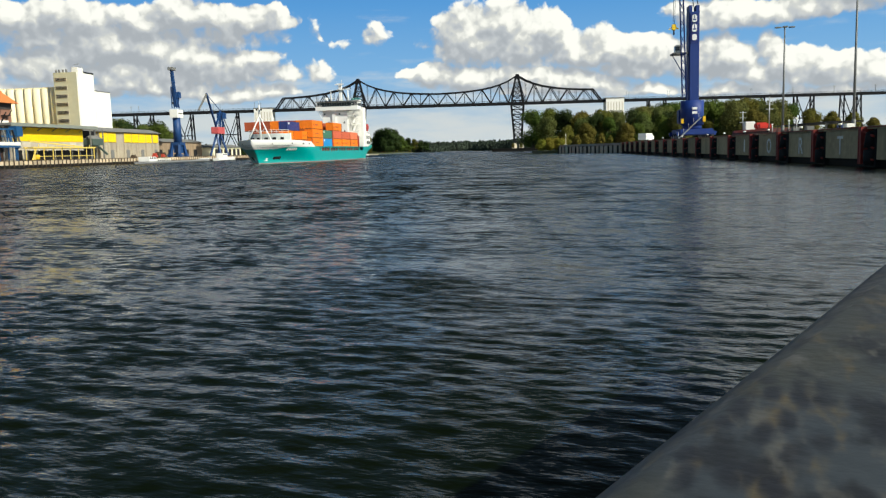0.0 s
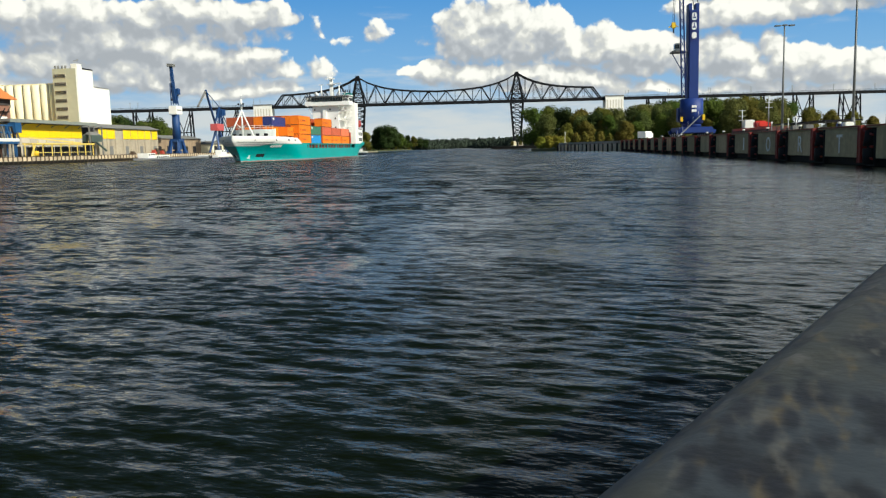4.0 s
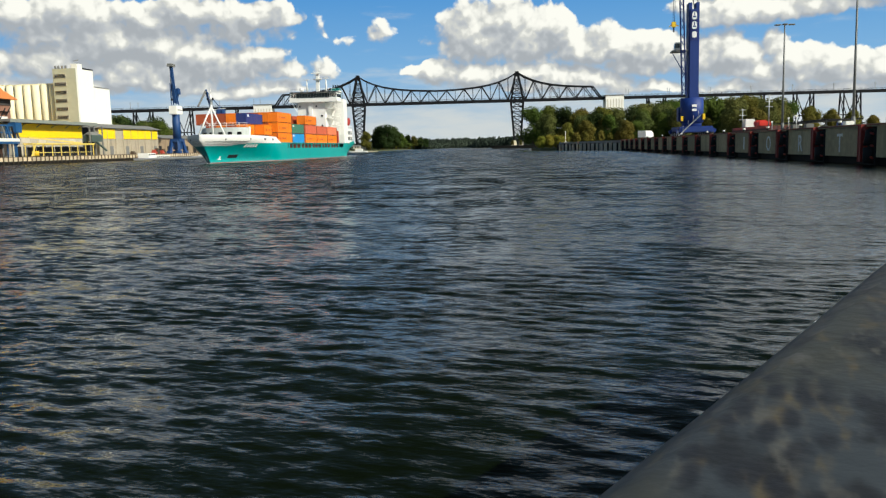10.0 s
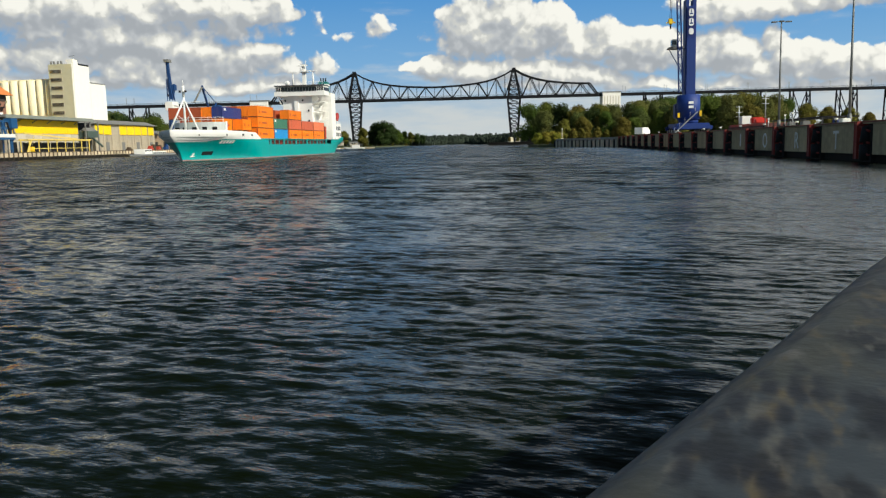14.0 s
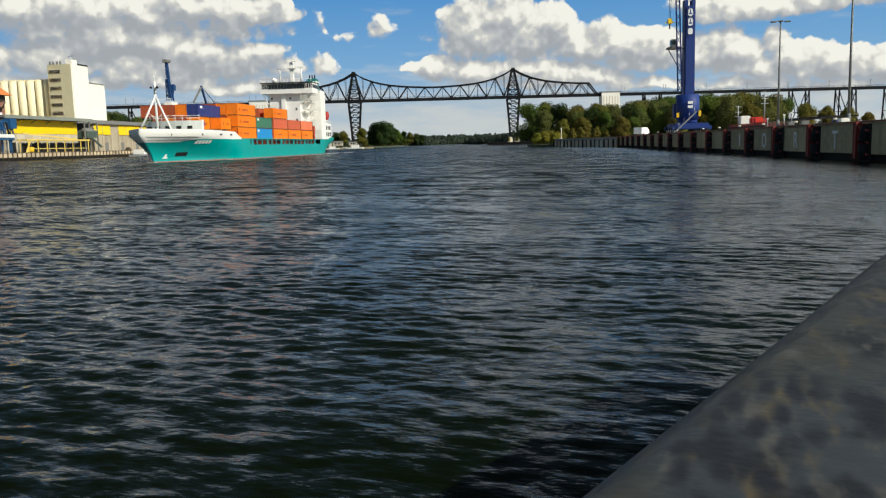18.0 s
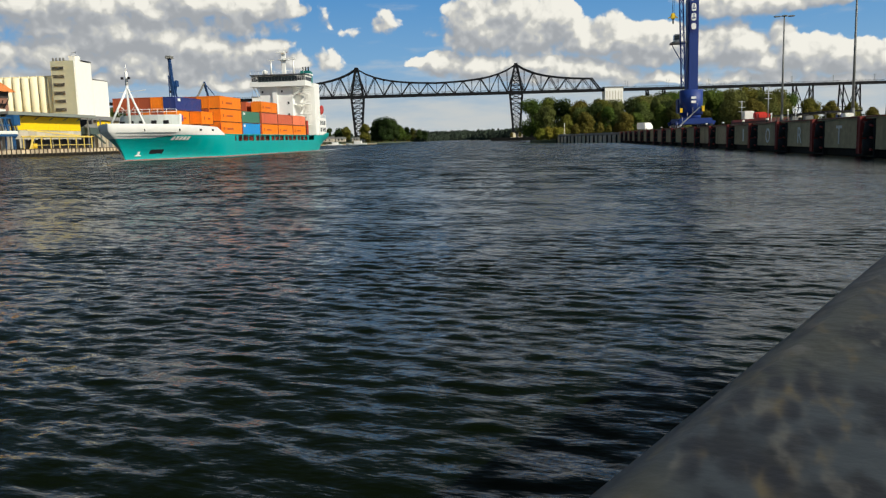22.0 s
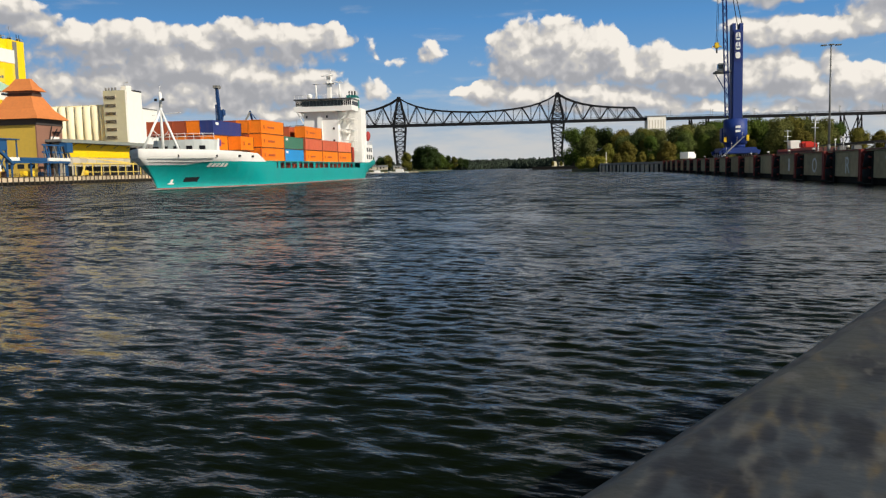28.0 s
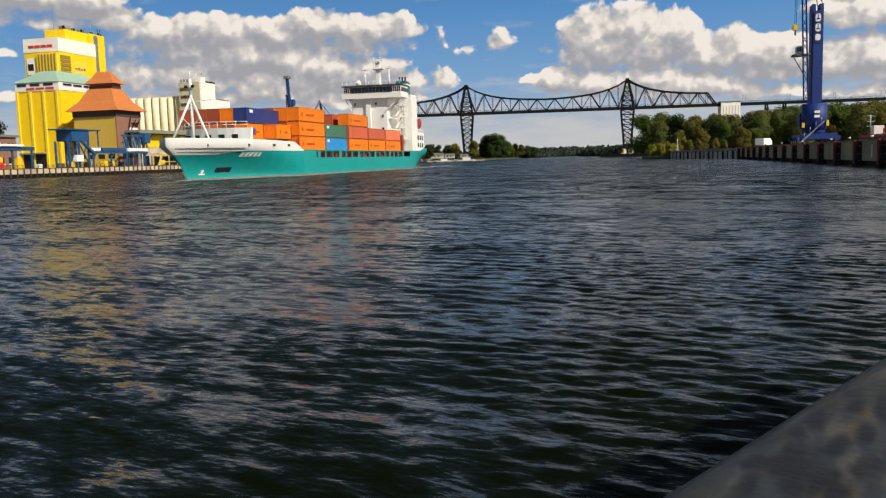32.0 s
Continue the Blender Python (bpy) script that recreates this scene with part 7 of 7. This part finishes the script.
def trunk_mesh(seed, height, radius):
    rng = random.Random(seed)
    bm = bmesh.new()
    top = Vector((rng.uniform(-.4, .4), rng.uniform(-.4, .4), height * .55))
    add_tube(bm, (0, 0, -.3), top, height * .022, height * .012, 8)
    for i in range(6):
        a = rng.uniform(0, 6.28)
        st = Vector((0, 0, -.3)).lerp(top, rng.uniform(.45, 1))
        en = st + Vector((math.cos(a) * radius * .6, math.sin(a) * radius * .6, height * rng.uniform(.15, .32)))
        add_tube(bm, st, en, height * .009, height * .003, 6)
    me = bpy.data.meshes.new("trunk")
    bm.to_mesh(me), bm.free()
    me.materials.append(BARK)
    return me


KINDS = []
for i, (h, r, mi, lb) in enumerate(((18, 7.5, 0, "broad green deciduous tree"), (16, 6.0, 1, "olive green deciduous tree turning yellow"), (14, 5.5, 2, "dark green dense tree"), (17, 7.0, 3, "grey-green willow"), (12, 5.0, 1, "low olive bush-like tree"), (9, 5.5, 4, "low yellow-green shrub"))):
    KINDS.append((h, crown_mesh(40 + i, h, r, 9000, 0.33, LEAVES[mi], .5), trunk_mesh(60 + i, h, r), lb))


def tree(x, y, height, kind, group, z=2.9, turn=0.0):
    h, cm, tm, lb = KINDS[kind]
    t = empty("tree", pose(x, y, z, 0, 0, turn) @ Matrix.Diagonal((height / h, height / h, height / h, 1)), lb + " on the canal bank", "tree", group)
    for name, me in (("trunk", tm), ("crown", cm)):
        o = new(name, me)
        o.parent = t
    return t


TR = random.Random(8)
# the wood on the right bank
for x, y, h, k in ((41, 385, 17.5, 0), (49, 392, 18.5, 0), (46, 372, 14, 3), (56, 384, 15, 2), (62, 378, 13.5, 1), (66, 396, 16, 1), (73, 385, 16.5, 1), (70, 362, 11, 4), (80, 388, 17, 3), (86, 376, 15, 2),
                   (92, 386, 17.5, 3), (98, 372, 17, 3), (104, 380, 19, 0), (110, 368, 18, 3), (95, 352, 13, 2), (84, 350, 12, 3), (106, 350, 15, 0), (116, 356, 18.5, 0), (120, 340, 16, 3), (127, 350, 18, 1),
                   (60, 350, 9, 4), (52, 352, 8, 4), (124, 330, 12, 4), (132, 338, 15, 3), (138, 345, 13, 1), (75, 340, 8, 4)):
    tree(x, y, h * TR.uniform(0.94, 1.06), k, "wood behind the quay", turn=TR.uniform(0, 360))
for i in range(26):
    tree(60 + i * 3.0 + TR.uniform(-2, 2), 352 + TR.uniform(-10, 14) + (12 if i < 6 else 0), TR.uniform(8, 13.5), TR.choice((0, 1, 2, 3, 3)), "wood behind the quay", turn=TR.uniform(0, 360))
for i in range(9):
    tree(98 + i * 6.2, 415 + TR.uniform(-8, 10), TR.uniform(17, 21), TR.choice((0, 2, 3)), "wood behind the quay", turn=TR.uniform(0, 360))
for x, y, h, k in ((150, 402, 20.5, 3), (158, 396, 19, 3), (166, 400, 17, 0), (146, 388, 15, 2), (174, 392, 14, 1), (186, 398, 12.5, 1), (194, 392, 11.5, 4), (142, 380, 12, 4), (178, 376, 9, 4), (205, 395, 9, 4), (165, 372, 9, 4), (220, 400, 8, 4)):
    tree(x, y, h, k, "wood behind the quay", turn=TR.uniform(0, 360))
for i in range(16):
    tree(52 + i * 2.4 + TR.uniform(-1, 1), 334 + TR.uniform(-6, 10) + i * 1.5, TR.uniform(2.5, 5), 4, "shrubs on the bank", 2.9, TR.uniform(0, 360))
for x, y, h in ((37.5, 322, 2.6), (38.6, 330, 4.2), (40.5, 320, 3.1), (41.8, 334, 4.6), (43.6, 318, 2.4), (45.5, 326, 4.0), (47.5, 336, 4.4), (43.0, 345, 3.6), (47.0, 350, 4.8)):
    tree(x, y, h, 5, "shrubs on the low bank", 0.95, TR.uniform(0, 360))
# round the left pylon
for x, y, h, k in ((-70, 705, 15, 1), (-58, 712, 19, 2), (-52, 704, 20, 2), (-47, 716, 19, 2), (-62, 725, 17, 2), (-41, 730, 13, 0), (-35, 745, 12, 0), (-30, 760, 11, 1), (-45, 760, 14, 2), (-25, 780, 10, 2),
                   (-88, 715, 13, 1), (-96, 722, 12, 2), (-104, 716, 12, 2), (-112, 728, 13, 2), (-120, 718, 12, 1), (-128, 730, 13, 2), (-136, 722, 11, 2), (-20, 800, 9, 2)):
    tree(x - 0.0, y + 20, h, k, "trees at the left pylon", 2.8, TR.uniform(0, 360))
for i, (x, h) in enumerate(((-216, 26), (-211, 27), (-205, 25), (-199, 23), (-213, 22), (-208, 21), (-202, 20), (-195, 23), (-191, 24.5), (-187, 23), (-183, 19))):
    tree(x, 528 + TR.uniform(-8, 8) + (8 if i > 5 else 0), h - 1.5, (0, 3, 2, 0, 3, 2)[i % 6], "trees behind the warehouses", QUAY, TR.uniform(0, 360))
for i in range(12):
    tree(-78 + i * 4.2, 800 + TR.uniform(-4, 6) - (12 if i < 5 else 0), TR.uniform(3.5, 7), (2, 4, 0)[i % 3], "shrubs at the water's edge", 1.6, TR.uniform(0, 360))
# behind the far sheds and offices
for i in range(7):
    tree(-262 + i * 7.5 + TR.uniform(-3, 3), 600 + TR.uniform(-25, 30), TR.uniform(15, 25) - i * .5, TR.randrange(4), "trees behind the warehouses", QUAY, TR.uniform(0, 360))
for i in range(9):
    tree(-168 + i * 8 + TR.uniform(-3, 3), 690 + TR.uniform(-10, 20), TR.uniform(10, 15), 2, "trees behind the warehouses", QUAY, TR.uniform(0, 360))
for i in range(7):
    tree(-335 + i * 13, 290 + i * 9 + TR.uniform(-6, 6), TR.uniform(20, 27), TR.randrange(3), "trees behind the office", QUAY, TR.uniform(0, 360))
# foot of the right pylon and the far bank
for x, y, h, k in ((72, 720, 9, 0), (80, 715, 11, 1), (88, 722, 12, 0), (96, 712, 12, 2), (104, 720, 14, 0), (76, 690, 6, 4), (64, 700, 4, 4), (112, 715, 15, 3), (58, 712, 4, 4)):
    tree(x, y, h, k, "trees at the right pylon", 2.8, TR.uniform(0, 360))


def far_wood():
    """Distant woods that close the canal, as one mass of leaf clumps."""
    rng = random.Random(3)
    verts, faces = [], []
    belts = [(-150, 1180, -60, 1500, 13), (-62, 1500, -12, 2280, 13), (-12, 2300, 170, 2560, 16), (66, 1300, 66, 1900, 12), (66, 1900, 172, 2500, 15), (100, 900, 75, 1300, 12), (-700, 1400, -150, 1180, 18), (75, 900, 700, 960, 16),
             (-420, 850, -120, 830, 15), (-1100, 1500, -700, 1400, 22), (700, 960, 1300, 1000, 22), (-260, 2650, 420, 2680, 29), (-260, 2620, 420, 2640, 25), (-200, 2600, 420, 2615, 18), (-40, 1480, -8, 2200, 11), (64, 1700, 70, 1320, 12)]
    for x0, y0, x1, y1, h in belts:
        far_off = min(y0, y1) > 1250
        n = int(max(abs(x1 - x0), abs(y1 - y0)) / (3.5 if far_off else 6))
        for i in range(n):
            k = (i + rng.random()) / n
            cx, cy = x0 + (x1 - x0) * k + rng.uniform(-6, 6), y0 + (y1 - y0) * k + rng.uniform(-6, 6)
            hh, rr = h * rng.uniform(.82 if far_off else .6, 1.08), rng.uniform(6, 12) if far_off else rng.uniform(4, 8)
            for j in range(70):
                a, e = rng.uniform(0, 6.28), rng.random()
                r = rr * math.sin(math.pi * (0.18 + .78 * e)) * rng.uniform(.7, 1.05)
                p = Vector((cx + r * math.cos(a), cy + r * math.sin(a), 1.5 + hh * e))
                d = Vector((math.cos(a) + rng.gauss(0, .5), math.sin(a) + rng.gauss(0, .5), rng.gauss(.4, .5))).normalized()
                t = d.orthogonal().normalized()
                b = d.cross(t)
                s = rng.uniform(1.6, 3.4) if far_off else rng.uniform(.9, 2.0)
                q = len(verts)
                for u, v in ((-1, -.4), (.2, -.9), (1, .2), (-.1, .9)):
                    verts.append(tuple(p + t * u * s + b * v * s))
                faces.append((q, q + 1, q + 2, q + 3))
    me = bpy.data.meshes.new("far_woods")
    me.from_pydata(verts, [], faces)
    # bluish leaf green: the haze of distance is put into the colour
    me.materials.append(leaf_material("leaves_distant_haze", (0.052, 0.070, 0.050)))
    return tagged(new("far_woods", me), "distant woods along the canal bend, haze tinted into their green", "woods", kind="stuff")


far_wood()

# small house and cars near the left pylon
for x, y, w, h in ((-88, 690, 8, 3.8), (-76, 696, 6, 3.2), (-100, 700, 10, 4.6)):
    hs = empty("canal_house", pose(x, y, QUAY), "small beige house under the bridge", "house")
    box("wall", -w / 2, w / 2, 0, 6, 0, h * .6, BEIGE, hs)
    bm = bmesh.new()
    v = [bm.verts.new(c) for c in ((-w / 2 - .4, -.4, h * .6), (w / 2 + .4, -.4, h * .6), (w / 2 + .4, 6.4, h * .6), (-w / 2 - .4, 6.4, h * .6), (-w / 2 - .4, 3, h), (w / 2 + .4, 3, h))]
    for f in ((0, 1, 5, 4), (2, 3, 4, 5), (1, 2, 5), (3, 0, 4), (3, 2, 1, 0)):
        bm.faces.new([v[i] for i in f])
    part("roof", bm, ROOF_GREY, hs)
    for i in range(2):
        box("window", -w / 4 + i * w / 3, -w / 4 + i * w / 3 + 1.2, -.06, .05, 1, 2.2, GLASS_DARK, hs)
hut = empty("pylon_hut", pose(61, 735, 2.8), "pale stone block at the pylon foot", "hut")
box("wall", -2.2, 2.2, -3, 2, -0.6, 2.6, CREAM, hut, "", 0.15)
box("roof", -1.6, 1.6, -2.4, 1.4, 2.6, 4.0, CREAM, hut, "", 0.15)
slab("quay_wall_pylon", [(38, 680), (100, 674), (100, 745), (44, 745)], -6, 2.5, WET, "dark stone embankment below the pylon", "wall")

# ---- what moves ----
def motions():
    walk(ship, [(t, pose(x, y, 0, 0, 0, -5.9)) for t, x, y in (
        (0.0, -50.2, 214.4), (3.0, -51.2, 204.8), (6.0, -52.3, 194.7), (10.0, -53.2, 180.4), (14.0, -54.3, 166.9), (17.0, -55.3, 157.5), (19.0, -55.9, 151.0), (21.0, -56.1, 143.7), (23.0, -56.1, 137.0), (24.0, -54.5, 135.4), (25.0, -52.2, 133.1), (28.0, -52.7, 124.9), (30.0, -55.0, 120.2), (32.0, -55.8, 115.6))])
    walk(backdrop_sky, [(0.0, pose(0, 0, 0, 0, 0, 0.66)), (19.0, pose(0, 0, 0)), (32.0, pose(0, 0, 0, 0, 0, -0.45))])
    walk(water, [(0.0, pose(0, 0, 0)), (32.0, pose(17.0, 9.0, 0))])


motions()
